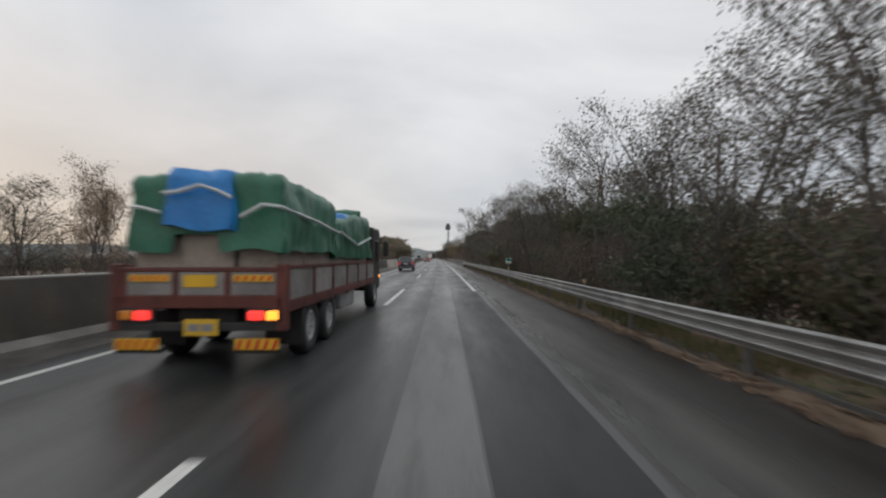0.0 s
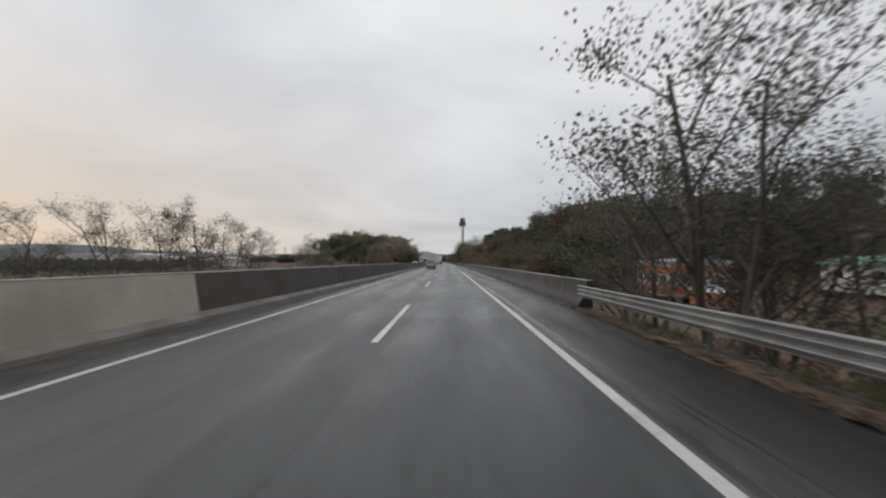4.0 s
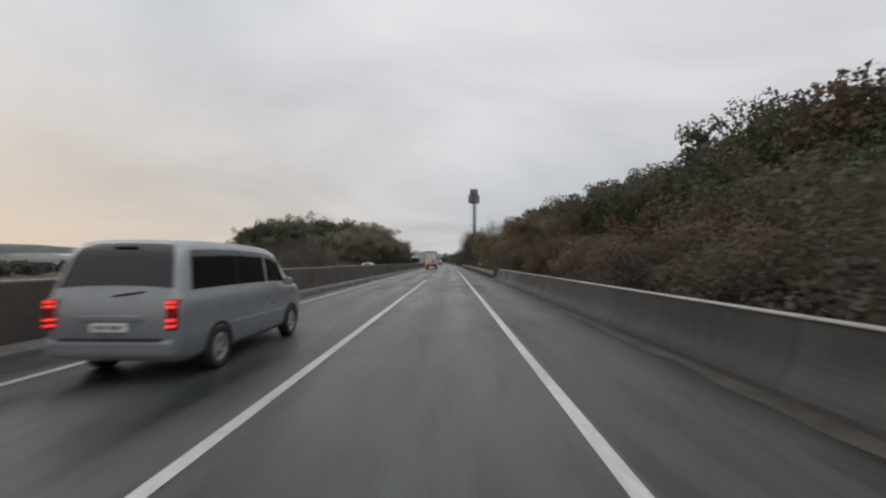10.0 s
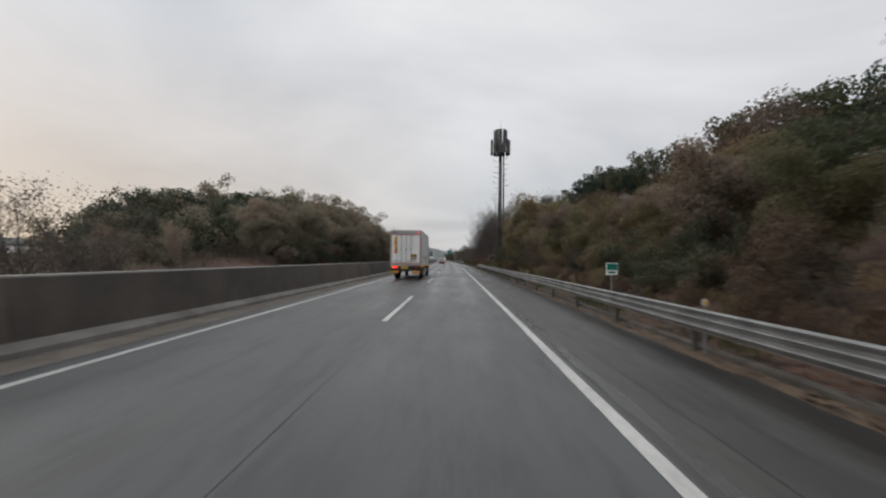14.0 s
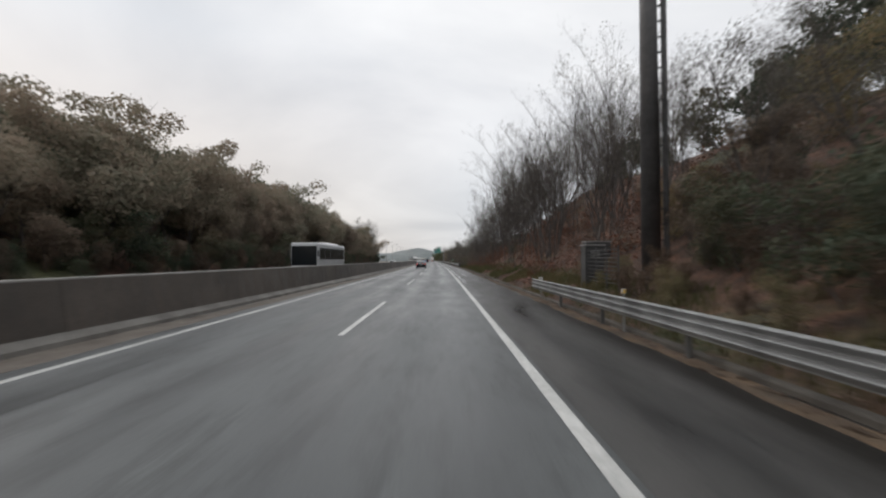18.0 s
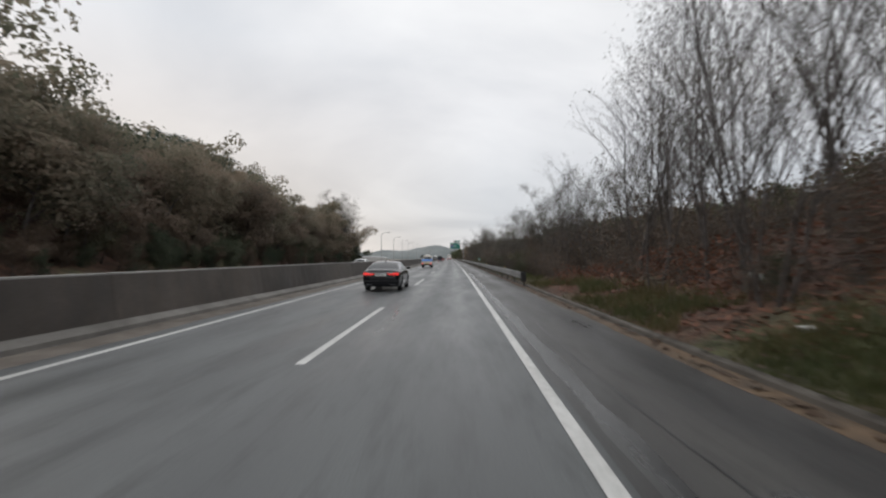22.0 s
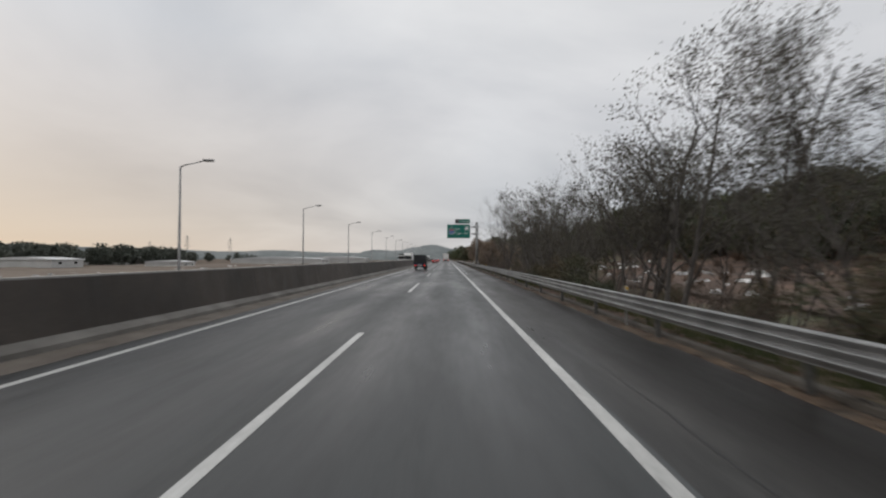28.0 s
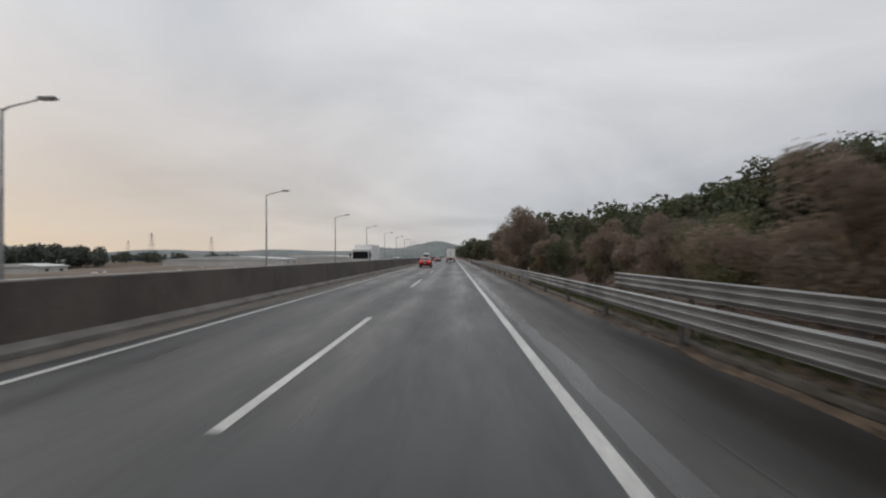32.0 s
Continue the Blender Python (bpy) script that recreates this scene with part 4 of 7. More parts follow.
# left side
belt(["pale_locust", "pale_locust", "locust"], 18, 100, 5.0, -31, -25, 8.5, 11.5)
for s_, h_ in ((104, 10), (111, 12), (117, 12.5), (124, 11.5), (131, 10), (147, 9.5), (152, 9), (158, 8)):
    plant("locust", s_, -26 + 1.2 * math.sin(s_), h_)
belt(["thicket", "pale_locust", "pale_locust"], 233, 268, 3.8, -27, -23.5, 4.5, 8)
belt(["dense_mixed", "dense_green", "dense_mixed"], 286, 320, 2.8, -26.5, -22.8, 6.6, 8.6)
belt(["dense_mixed", "dense_green", "dense_brown"], 320, 352, 2.5, -26.5, -22.6, 10, 12.5)
belt(["dense_mixed", "dense_green", "dense_brown"], 352, 418, 2.5, -26.5, -22.6, 8, 10.4)
belt(["dense_mixed", "dense_brown"], 418, 450, 2.2, -26, -22.2, 6.0, 8.8)
plant("dense_mixed", 440, -24, 10.5)
plant("dense_brown", 445, -23.6, 9)
plant("bare", 446, -23.2, 13)
belt(["shrub", "dense_brown"], 286, 456, 4.4, -22.6, -21.0, 2.5, 4.8)
belt(["pine"], 402, 436, 5.0, -44, -36, 11.5, 13.5)
plant("dense_green", 452, -23.2, 12.5)
plant("locust", 449.6, -23.6, 18)
plant("locust", 451.4, -24.2, 17)
plant("dense_mixed", 454.5, -22.5, 7)
woods("woods_right", "dense dark autumn woods on the hill beside the bridge", [
    (["far_mixed", "far_green", "far_thicket"], 0, 58, 3.4, 13, 20, 5, 7.5),
    (["far_thicket"], 0, 58, 1.5, 11, 15, 3.2, 5.2),
    (["far_thicket"], 58, 86, 1.3, 11, 18, 2.4, 4.4),
    (["far_green", "far_mixed"], 92, 186, 1.5, 58, 78, 6.5, 12.5),
    (["far_green", "far_mixed", "far_brown"], 168, 222, 1.0, 30, 46, 6.5, 12.5),
    (["near_mixed", "far_green", "near_brown"], 180, 220, 1.1, 18, 30, 6, 9),
    (["far_green", "far_mixed", "far_pine"], 140, 300, 1.8, 46, 76, 8, 11.5),
    (["far_thicket", "far_brown"], 182, 214, 1.0, 11, 18, 3, 5),
    (["near_dark"], 146, 186, 1.2, 8.8, 12, 3.8, 7),
    (["near_brown", "near_mixed", "near_dark"], 146, 184, 0.9, 11, 22, 3.8, 8),
    (["near_brown", "near_dark", "far_thicket"], 184, 214, 0.7, 9, 13, 2.6, 4.6),
    (["far_green", "far_mixed", "far_mixed"], 150, 200, 0.7, 20, 36, 5, 8),
    (["far_thicket", "far_mixed"], 168, 190, 1.3, 34, 58, 3, 6),
    (["near_mixed", "near_dark", "near_brown"], 212, 252, 1.5, 16, 25, 5, 8.5),
    (["near_olive", "near_brown"], 250, 304, 0.9, 14, 25, 2.8, 4.8),
    (["near_olive", "near_mixed", "near_brown"], 208, 304, 0.8, 9.4, 13, 1.6, 3.0),
    (["near_olive", "near_brown"], 206, 306, 0.7, 8.0, 9.8, 0.6, 1.5),
    (["far_green", "far_pine", "far_mixed"], 216, 322, 1.6, 26, 40, 4, 7.5),
    (["far_mixed", "far_pine"], 310, 376, 4, 24, 36, 6, 9),
    (["far_thicket"], 356, 390, 0.5, 9, 17, 1.0, 2.6),
    (["far_thicket"], 358, 384, 0.8, 13, 20, 2.6, 4.4),
    (["low_brush"], 306, 378, 0.16, 8.4, 20, 0.6, 1.8),
    (["far_green", "far_mixed", "far_pine"], 80, 330, 5, 80, 125, 9, 12)])
woods("woods_far_right", "dark woods on low hills beyond the roadside thicket", [
    (["far_thicket", "far_thicket", "near_brown"], 376, 440, 0.9, 12, 22, 2.4, 6.5),
    (["far_thicket"], 440, 545, 1.2, 13, 24, 1.2, 2.8),
    (["far_thicket", "far_brown"], 430, 570, 1.0, 26, 60, 1.0, 2.6),
    (["distant_green", "distant_mixed"], 380, 760, 0.7, 76, 125, 9, 14),
    (["far_green", "far_mixed", "far_mixed"], 400, 620, 1.3, 60, 78, 10, 15),
    (["far_green", "far_mixed"], 556, 720, 2.6, 15, 40, 5, 8),
    (["distant_green", "distant_mixed"], 600, 1000, 1.8, 20, 70, 8, 12),
    (["distant_green", "distant_mixed"], 700, 1100, 3.0, 10, 30, 6, 10)])
woods("woods_left", "dense dark woods on the hill beyond the oncoming lanes", [
    (["far_olive", "far_mixed", "far_olive"], 288, 322, 1.4, -36, -27, 6, 8.5),
    (["far_olive", "far_mixed", "far_olive"], 322, 440, 1.4, -36, -27, 8.5, 11.5),
    (["far_olive", "far_mixed", "far_pine"], 300, 446, 1.4, -62, -37, 8, 11),
    (["far_olive", "far_mixed"], 310, 436, 2.2, -74, -60, 6, 8.5),
    (["near_mixed", "near_brown"], 282, 458, 0.9, -22.4, -19.6, 1.6, 3.2),
    (["far_thicket", "far_mixed"], 262, 320, 1.6, -46, -28, 3.5, 6),
    (["far_thicket", "far_olive"], 264, 302, 0.7, -68, -30, 2.4, 4.4),
    (["far_mixed", "far_olive"], 288, 330, 1.0, -64, -38, 5, 8),
    (["far_thicket"], 10, 120, 1.3, -30, -23, 3.0, 4.6),
    (["far_thicket"], 120, 170, 2.4, -28, -23, 2.4, 4.0),
    (["far_thicket"], 200, 284, 2.6, -28, -22.5, 1.6, 3.2)])
# far tree lines use the leaf colour with haze mixed in
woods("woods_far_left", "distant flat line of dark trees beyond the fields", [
    (["hazed_tree"], 640, 770, 1.0, -215, -165, 9, 13),
    (["hazed_tree"], 90, 520, 0.55, -290, -180, 4.6, 7.5),
    (["hazed_tree"], 100, 600, 1.2, -430, -260, 5, 6.6),
    (["hazed_tree"], 770, 1100, 3.0, -420, -260, 9, 13)])

# ---- vehicles: local x right, y forward from the rear, z up from the ground ----
M["tyre"] = plain("wet_tyre", (0.016, 0.016, 0.017), 0.65)
M["rim"] = plain("alloy_rim", (0.55, 0.55, 0.56), 0.35, 0.6)
M["glass"] = material("wet_tinted_glass", [], rough=0.1, color=(0.012, 0.014, 0.016, 1), extra={"Specular IOR Level": 0.5})
M["chrome"] = plain("chrome_trim", (0.62, 0.62, 0.63), 0.18, 1.0)
M["silver_trim"] = plain("satin_silver_trim", (0.42, 0.43, 0.44), 0.35, 0.7)
M["red_lamp"] = lamp_glass("red_tail_light", (0.25, 0.01, 0.01), (1.0, 0.045, 0.035), 1.3)
M["amber_lamp"] = lamp_glass("amber_light", (0.6, 0.2, 0.02), (1.0, 0.36, 0.04), 1.8)
M["dull_red"] = plain("unlit_red_lens", (0.22, 0.015, 0.015), 0.25)
M["dull_amber"] = plain("unlit_amber_lens", (0.55, 0.2, 0.03), 0.3)
M["head_lamp"] = lamp_glass("lit_head_lamp", (0.9, 0.9, 0.85), (1.0, 0.93, 0.8), 6.0)
M["plate_white"] = plain("white_plate", (0.62, 0.63, 0.62), 0.45)
M["plate_yellow"] = plain("yellow_plate", (0.55, 0.34, 0.03), 0.45)
M["ink"] = plain("grey_ink", (0.2, 0.2, 0.2), 0.6)


def car_paint(name, color, rough=0.22, metal=0.25):
    return plain(name, color, rough, metal, extra={"Coat Weight": 0.35, "Coat Roughness": 0.1, "Specular IOR Level": 0.35})


def disc(radius, width, sides=28, inner=0.0, bm=None):
    """A wheel-like ring round the x axis, from x = 0 to width, edges eased."""
    bm = bm or bmesh.new()
    prof = [(0.0, inner), (0.0, radius * 0.93), (width * 0.12, radius), (width * 0.88, radius), (width, radius * 0.93), (width, inner)]
    rings = []
    for k in range(sides):
        t = 2 * math.pi * k / sides
        rings.append([bm.verts.new((x, r * math.cos(t), r * math.sin(t))) for x, r in prof])
    for k in range(sides):
        a, b = rings[k], rings[(k + 1) % sides]
        for j in range(len(prof) - 1):
            bm.faces.new((a[j], b[j], b[j + 1], a[j + 1]))
    if inner:
        for k in range(sides):
            a, b = rings[k], rings[(k + 1) % sides]
            bm.faces.new((a[-1], b[-1], b[0], a[0]))
    bmesh.ops.recalc_face_normals(bm, faces=bm.faces)
    return bm


def rim_mesh(radius, width, spokes, hub=0.25):
    bm = disc(radius, width, 24, radius * 0.82)
    disc(radius * hub, width * 0.8, 14, 0.001, bm)
    for k in range(spokes):
        t = 2 * math.pi * k / spokes
        m = Matrix.Rotation(t, 4, "X")
        sp = bmesh.new()
        box(width * 0.35, -radius * 0.09, radius * hub * 0.8, width * 0.8, radius * 0.09, radius * 0.86, bm=sp)
        for f in sp.faces:
            bm.faces.new([bm.verts.new(m @ v.co) for v in f.verts])
        sp.free()
    return bm


def wheel(parent, x, y, radius, width, side, spokes=5, rim_mat="rim", rim_share=0.66):
    """A wheel whose outer face is at x; side is 1 on the right, -1 on the left."""
    m = pose(x, y, radius) if side > 0 else pose(x, y, radius, 0, 0, 180)
    w = part("wheel", disc(radius * 0.62, width * 0.6, 20, 0.02), M["black"], parent, m=m @ pose(-width * 0.8, 0, 0))
    part("tyre", disc(radius, width, 32, radius * rim_share), M["tyre"], w, smooth=True, m=pose(-width * 0.2, 0, 0))
    part("rim", rim_mesh(radius * rim_share, width * 0.5, spokes), M[rim_mat], w, m=pose(width * 0.27, 0, 0))
    return w


class Shell:
    """A car body: station rows of (y, top height, half width, bottom height) and a belt line."""

    def __init__(self, rows, belt, roof_in=0.76):
        self.y, self.top, self.w, self.bot = [np.array(c, float) for c in zip(*rows)]
        self.belt, self.roof_in = belt, roof_in
        self.slopes = [self.slope(c) for c in (self.top, self.w, self.bot)]

    def slope(self, c):
        """Slopes that carry a rounded line through the rows without overshoot."""
        d = np.diff(c) / np.diff(self.y)
        m = np.concatenate([[d[0]], np.where(d[:-1] * d[1:] > 0, 2 * d[:-1] * d[1:] / np.where(d[:-1] + d[1:] == 0, 1, d[:-1] + d[1:]), 0), [d[-1]]])
        return m

    def line(self, y, c, m):
        i = int(np.clip(np.searchsorted(self.y, y) - 1, 0, len(self.y) - 2))
        h = self.y[i + 1] - self.y[i]
        t = min(1.0, max(0.0, (y - self.y[i]) / h))
        return float((1 + 2 * t) * (1 - t) ** 2 * c[i] + t * (1 - t) ** 2 * h * m[i] + t * t * (3 - 2 * t) * c[i + 1] + t * t * (t - 1) * h * m[i + 1])

    def section(self, y):
        top, w, bot = [self.line(y, c, m) for c, m in zip((self.top, self.w, self.bot), self.slopes)]
        belt = min(self.belt, top)
        f = max(0.0, min(1.0, (top - self.belt) / 0.45))
        wr = w * (0.93 + (self.roof_in - 0.93) * f)
        p = [(w * 0.9, bot), (w * 0.985, bot + 0.1), (w, bot + 0.55 * (belt - bot)), (w * 0.985, belt - 0.07), (w * 0.955, belt - 0.01)]
        p += [(wr + (w * 0.955 - wr) * 0.12, belt - 0.01 + (top - belt) * 0.82), (wr - 0.06, top - 0.015), (wr * 0.55, top + 0.012), (0, top + 0.02)]
        return [(-x, z) for x, z in p] + [(x, z) for x, z in reversed(p[:-1])]

    def point(self, y, v):
        pts = self.section(y)
        q = v * (len(pts) - 1)
        i = min(len(pts) - 2, int(q))
        a, b = pts[i], pts[i + 1]
        return Vector((a[0] + (b[0] - a[0]) * (q - i), y, a[1] + (b[1] - a[1]) * (q - i)))

    def mesh(self, n=44):
        bm = bmesh.new()
        ys = sorted(set(np.round(np.concatenate([np.linspace(self.y[0], self.y[-1], n), self.y]), 3)))
        rings = [[bm.verts.new((x, y, z)) for x, z in self.section(y)] for y in ys]
        for a, b in zip(rings, rings[1:]):
            for j in range(len(a) - 1):
                bm.faces.new((a[j], a[j + 1], b[j + 1], b[j]))
            bm.faces.new((a[-1], a[0], b[0], b[-1]))
        bm.faces.new(rings[0])
        bm.faces.new(list(reversed(rings[-1])))
        bmesh.ops.recalc_face_normals(bm, faces=bm.faces)
        return bm

    def panel(self, corners, lift=0.008, nu=10, nv=6):
        """A patch of the surface between four (y, v) corners, lifted off it."""
        bm = bmesh.new()
        (a, b, c, d) = corners
        grid = []
        for i in range(nu + 1):
            u = i / nu
            row = []
            for j in range(nv + 1):
                t = j / nv
                y = (a[0] * (1 - u) + b[0] * u) * (1 - t) + (d[0] * (1 - u) + c[0] * u) * t
                v = (a[1] * (1 - u) + b[1] * u) * (1 - t) + (d[1] * (1 - u) + c[1] * u) * t
                p = self.point(y, v)
                e = 0.01
                du = self.point(min(y + e, self.y[-1]), v) - self.point(max(y - e, self.y[0]), v)
                dv = self.point(y, min(1, v + e)) - self.point(y, max(0, v - e))
                nrm = du.cross(dv)
                nrm = nrm.normalized() if nrm.length > 1e-9 else Vector((0, 0, 1))
                if nrm.dot(p - Vector((0, p.y, 0.7))) < 0:
                    nrm = -nrm
                row.append(bm.verts.new(p + nrm * lift))
            grid.append(row)
        for i in range(nu):
            for j in range(nv):
                bm.faces.new((grid[i][j], grid[i + 1][j], grid[i + 1][j + 1], grid[i][j + 1]))
        return bm


def arch(parent, x, y, radius, side, mat):
    """A dark arch lip round a wheel."""
    bm = bmesh.new()
    rings = []
    for k in range(15):
        t = math.pi * (k / 14) * 1.1 - 0.05 * math.pi
        rings.append([bm.verts.new((x + side * dx, y + r * math.cos(t), radius + r * math.sin(t))) for dx, r in ((-0.05, radius * 1.02), (0.012, radius * 1.04), (0.012, radius * 1.2), (-0.05, radius * 1.22))])
    for a, b in zip(rings, rings[1:]):
        for j in range(3):
            bm.faces.new((a[j], a[j + 1], b[j + 1], b[j]))
    bmesh.ops.recalc_face_normals(bm, faces=bm.faces)
    return part("wheel_arch", bm, mat, parent)


def plate(parent, x, y, z, w, h, mat, ink="ink"):
    p = part("number_plate", box(x - w / 2, y - 0.02, z - h / 2, x + w / 2, y, z + h / 2, 0.006), mat, parent, "blank number plate with dark bars")
    for k in range(2):
        part("bar", box(x - w * 0.38 + k * w * 0.4, y - 0.024, z - h * 0.22, x - w * 0.38 + k * w * 0.4 + w * 0.34, y - 0.021, z + h * 0.22), M["ink"], p)


def passenger_car(name, label, category, m, paint, rows, belt, length, axles, radius, half, roof_in=0.76, lamps=None, clad=None, rear_glass=None, side_glass=(), pillars=True, rim="rim", spokes=5, mirror_y=None, lit_front=False):
    car = tagged(empty(name, m), label, category)
    sh = Shell(rows, belt, roof_in)
    part("body", sh.mesh(), paint, car, smooth=True)
    if rear_glass:
        y0, y1 = rear_glass
        part("rear_window", sh.panel([(y0, 0.36), (y1, 0.4), (y1, 0.6), (y0, 0.64)]), M["glass"], car, "dark rear window", smooth=True)
    for y0, y1, t0, t1 in side_glass:
        for s in (0, 1):
            v0, v1 = (0.262, 0.325) if s == 0 else (0.738, 0.675)
            part("side_window", sh.panel([(y0, v0), (y1, v0), (t1, v1), (t0, v1)]), M["glass"], car, "tinted side window", smooth=True)
    part("windscreen", sh.panel([(length * 0.62, 0.4), (length * 0.74, 0.37), (length * 0.74, 0.63), (length * 0.62, 0.6)]), M["glass"], car, smooth=True)
    for y in axles:
        for s in (1, -1):
            wheel(car, s * (half + 0.02), y, radius, 0.22, s, spokes, rim)
            arch(car, s * (half + 0.004), y, radius, s, clad or M["black"])
    my = mirror_y or length * 0.62
    for s in (1, -1):
        part("mirror", box(s * (half + 0.02) - 0.0, my, belt + 0.02, s * (half + 0.2), my + 0.12, belt + 0.17, 0.03), paint, car)
    if lit_front:
        for s in (1, -1):
            part("head_light", box(s * half * 0.72 - 0.16, length - 0.12, 0.6, s * half * 0.72 + 0.16, length + 0.015, 0.74, 0.02), M["head_lamp"], car)
    return car, sh


def wrap_lamp(name, rows, side, mat, parent, thick=0.035, label=""):
    """A lamp that wraps round a corner: rows of (x, y, low, high) from the middle outwards."""
    bm = bmesh.new()
    pts = [Vector((side * x, y, 0)) for x, y, _, _ in rows]
    rings = []
    for i, (x, y, lo, hi) in enumerate(rows):
        d = (pts[min(i + 1, len(pts) - 1)] - pts[max(i - 1, 0)]).normalized()
        n = Vector((d.y, -d.x, 0)) * side
        p = pts[i]
        q = p + n * thick
        mid = (lo + hi) / 2
        rings.append([bm.verts.new(v) for v in ((p.x, p.y, lo), (q.x, q.y, lo + 0.01), (q.x + n.x * 0.008, q.y + n.y * 0.008, mid), (q.x, q.y, hi - 0.01), (p.x, p.y, hi))])
    for a, b in zip(rings, rings[1:]):
        for j in range(5):
            bm.faces.new((a[j], a[(j + 1) % 5], b[(j + 1) % 5], b[j]))
    bm.faces.new(rings[0])
    bm.faces.new(list(reversed(rings[-1])))
    bmesh.ops.recalc_face_normals(bm, faces=bm.faces)
    return part(name, bm, mat, parent, label)


# dark blue-grey sport utility car
P = car_paint("dark_slate_paint", (0.017, 0.024, 0.034))
M["dark_trim"] = plain("dark_grey_trim", (0.05, 0.053, 0.058), 0.4, 0.3)
suv, sh = passenger_car(
    "suv", "dark slate-blue sport utility car with lit red tail lights", "car", along(54.9, -2.34), P,
    [(0, 0.8, 0.78, 0.42), (0.03, 1.02, 0.84, 0.36), (0.1, 1.13, 0.89, 0.33), (0.25, 1.36, 0.93, 0.3), (0.42, 1.58, 0.95, 0.28), (0.6, 1.66, 0.95, 0.26), (1.5, 1.71, 0.95, 0.25), (2.4, 1.7, 0.95, 0.25), (3.0, 1.6, 0.95, 0.25), (3.55, 1.18, 0.95, 0.25), (4.3, 1.06, 0.92, 0.27), (4.7, 0.9, 0.82, 0.32), (4.8, 0.7, 0.72, 0.4)],
    1.16, 4.8, (1.05, 3.85), 0.37, 0.945, rear_glass=(0.14, 0.44), side_glass=((0.86, 1.55, 1.05, 1.5), (1.6, 2.35, 1.56, 2.3), (2.42, 3.2, 2.36, 2.9)), mirror_y=3.05)
for s in (1, -1):
    lampo = part("tail_light", box(s * 0.8 - 0.1, -0.012, 0.8, s * 0.8 + 0.1, 0.14, 1.04, 0.02), M["dull_red"], suv, "tail light of three upright red bars")
    for k in (-1, 0, 1):
        part("light_bar", box(s * 0.8 + k * 0.06 - 0.016, -0.022, 0.82, s * 0.8 + k * 0.06 + 0.016, 0.0, 1.02, 0.005), M["red_lamp"], lampo)
    part("roof_rail", tube([(s * 0.68, 0.95, 1.7), (s * 0.7, 1.1, 1.745), (s * 0.7, 2.3, 1.745), (s * 0.68, 2.5, 1.7)], 0.018, 6), M["chrome"], suv, "chrome roof rail")
    part("sill_trim", box(s * 0.93 - 0.01, 1.5, 0.33, s * 0.95 + 0.008, 3.4, 0.37, 0.008), M["chrome"], suv)
for s in (1, -1):
    part("window_trim", tube([sh.point(y, 0.5 + s * 0.24) + Vector((s * 0.014, 0, 0)) for y in (0.75, 1.6, 2.4, 3.2)], 0.012, 5), M["chrome"], suv, "chrome window line")
    part("window_surround", tube([sh.point(y, 0.5 + s * d) + Vector((s * 0.012, 0, 0.004)) for y, d in ((0.74, 0.238), (0.85, 0.2), (1.0, 0.175), (1.6, 0.172), (2.4, 0.172), (2.9, 0.18))], 0.012, 5), M["chrome"], suv, "chrome window surround")
part("lower_bumper", box(-0.8, -0.04, 0.4, 0.8, 0.2, 0.5, 0.035), M["dark_trim"], suv, "dark grey lower bumper")
part("bumper_strip", box(-0.78, -0.045, 0.505, 0.78, 0.1, 0.535, 0.01), M["silver_trim"], suv, "satin silver bumper strip")
part("bumper_lip", box(-0.84, -0.03, 0.63, 0.84, 0.2, 0.7, 0.03), P, suv)
part("wiper", tube([(0.0, 0.13, 1.2), (0.35, 0.16, 1.24)], 0.012, 5), M["black"], suv)
part("emblem", box(-0.09, 0.03, 1.06, 0.09, 0.06, 1.09, 0.008), M["chrome"], suv)
for s in (1, -1):
    part("exhaust", box(s * 0.6 - 0.14, -0.05, 0.36, s * 0.6 + 0.14, 0.05, 0.42, 0.02), M["silver_trim"], suv)
    part("rear_reflector", box(s * 0.72 - 0.1, -0.045, 0.545, s * 0.72 + 0.1, 0.0, 0.575, 0.008), M["dull_red"], suv)
part("bumper", box(-0.86, -0.03, 0.5, 0.86, 0.25, 0.62, 0.04), M["black"], suv)
part("spoiler", box(-0.64, 0.34, 1.62, 0.64, 0.8, 1.68, 0.025), P, suv)
part("light_strip", box(-0.7, -0.012, 0.99, 0.7, 0.05, 1.02, 0.006), M["black"], suv)
plate(suv, 0, -0.012, 0.86, 0.52, 0.12, M["plate_white"])
for x in (1.7, 2.6):
    part("door_handle", box(0.945, x, 0.95, 0.975, x + 0.2, 0.98, 0.008), M["chrome"], suv)

# teal compact utility car
P = car_paint("teal_paint", (0.055, 0.17, 0.22))
teal, sh = passenger_car(
    "suv", "teal compact utility car with a joined red light bar", "car", along(157.8, -1.95), P,
    [(0, 0.74, 0.74, 0.4), (0.03, 0.96, 0.8, 0.34), (0.1, 1.06, 0.85, 0.3), (0.24, 1.28, 0.88, 0.27), (0.4, 1.49, 0.9, 0.26), (0.6, 1.57, 0.9, 0.25), (1.4, 1.62, 0.9, 0.24), (2.2, 1.6, 0.9, 0.24), (2.7, 1.52, 0.9, 0.24), (3.3, 1.12, 0.9, 0.25), (3.95, 1.0, 0.87, 0.27), (4.3, 0.86, 0.78, 0.32), (4.38, 0.68, 0.7, 0.4)],
    1.04, 4.38, (0.92, 3.55), 0.345, 0.895, rear_glass=(0.17, 0.37), side_glass=((0.75, 1.4, 0.95, 1.38), (1.46, 2.1, 1.44, 2.06), (2.16, 2.95, 2.12, 2.6)), mirror_y=2.8)
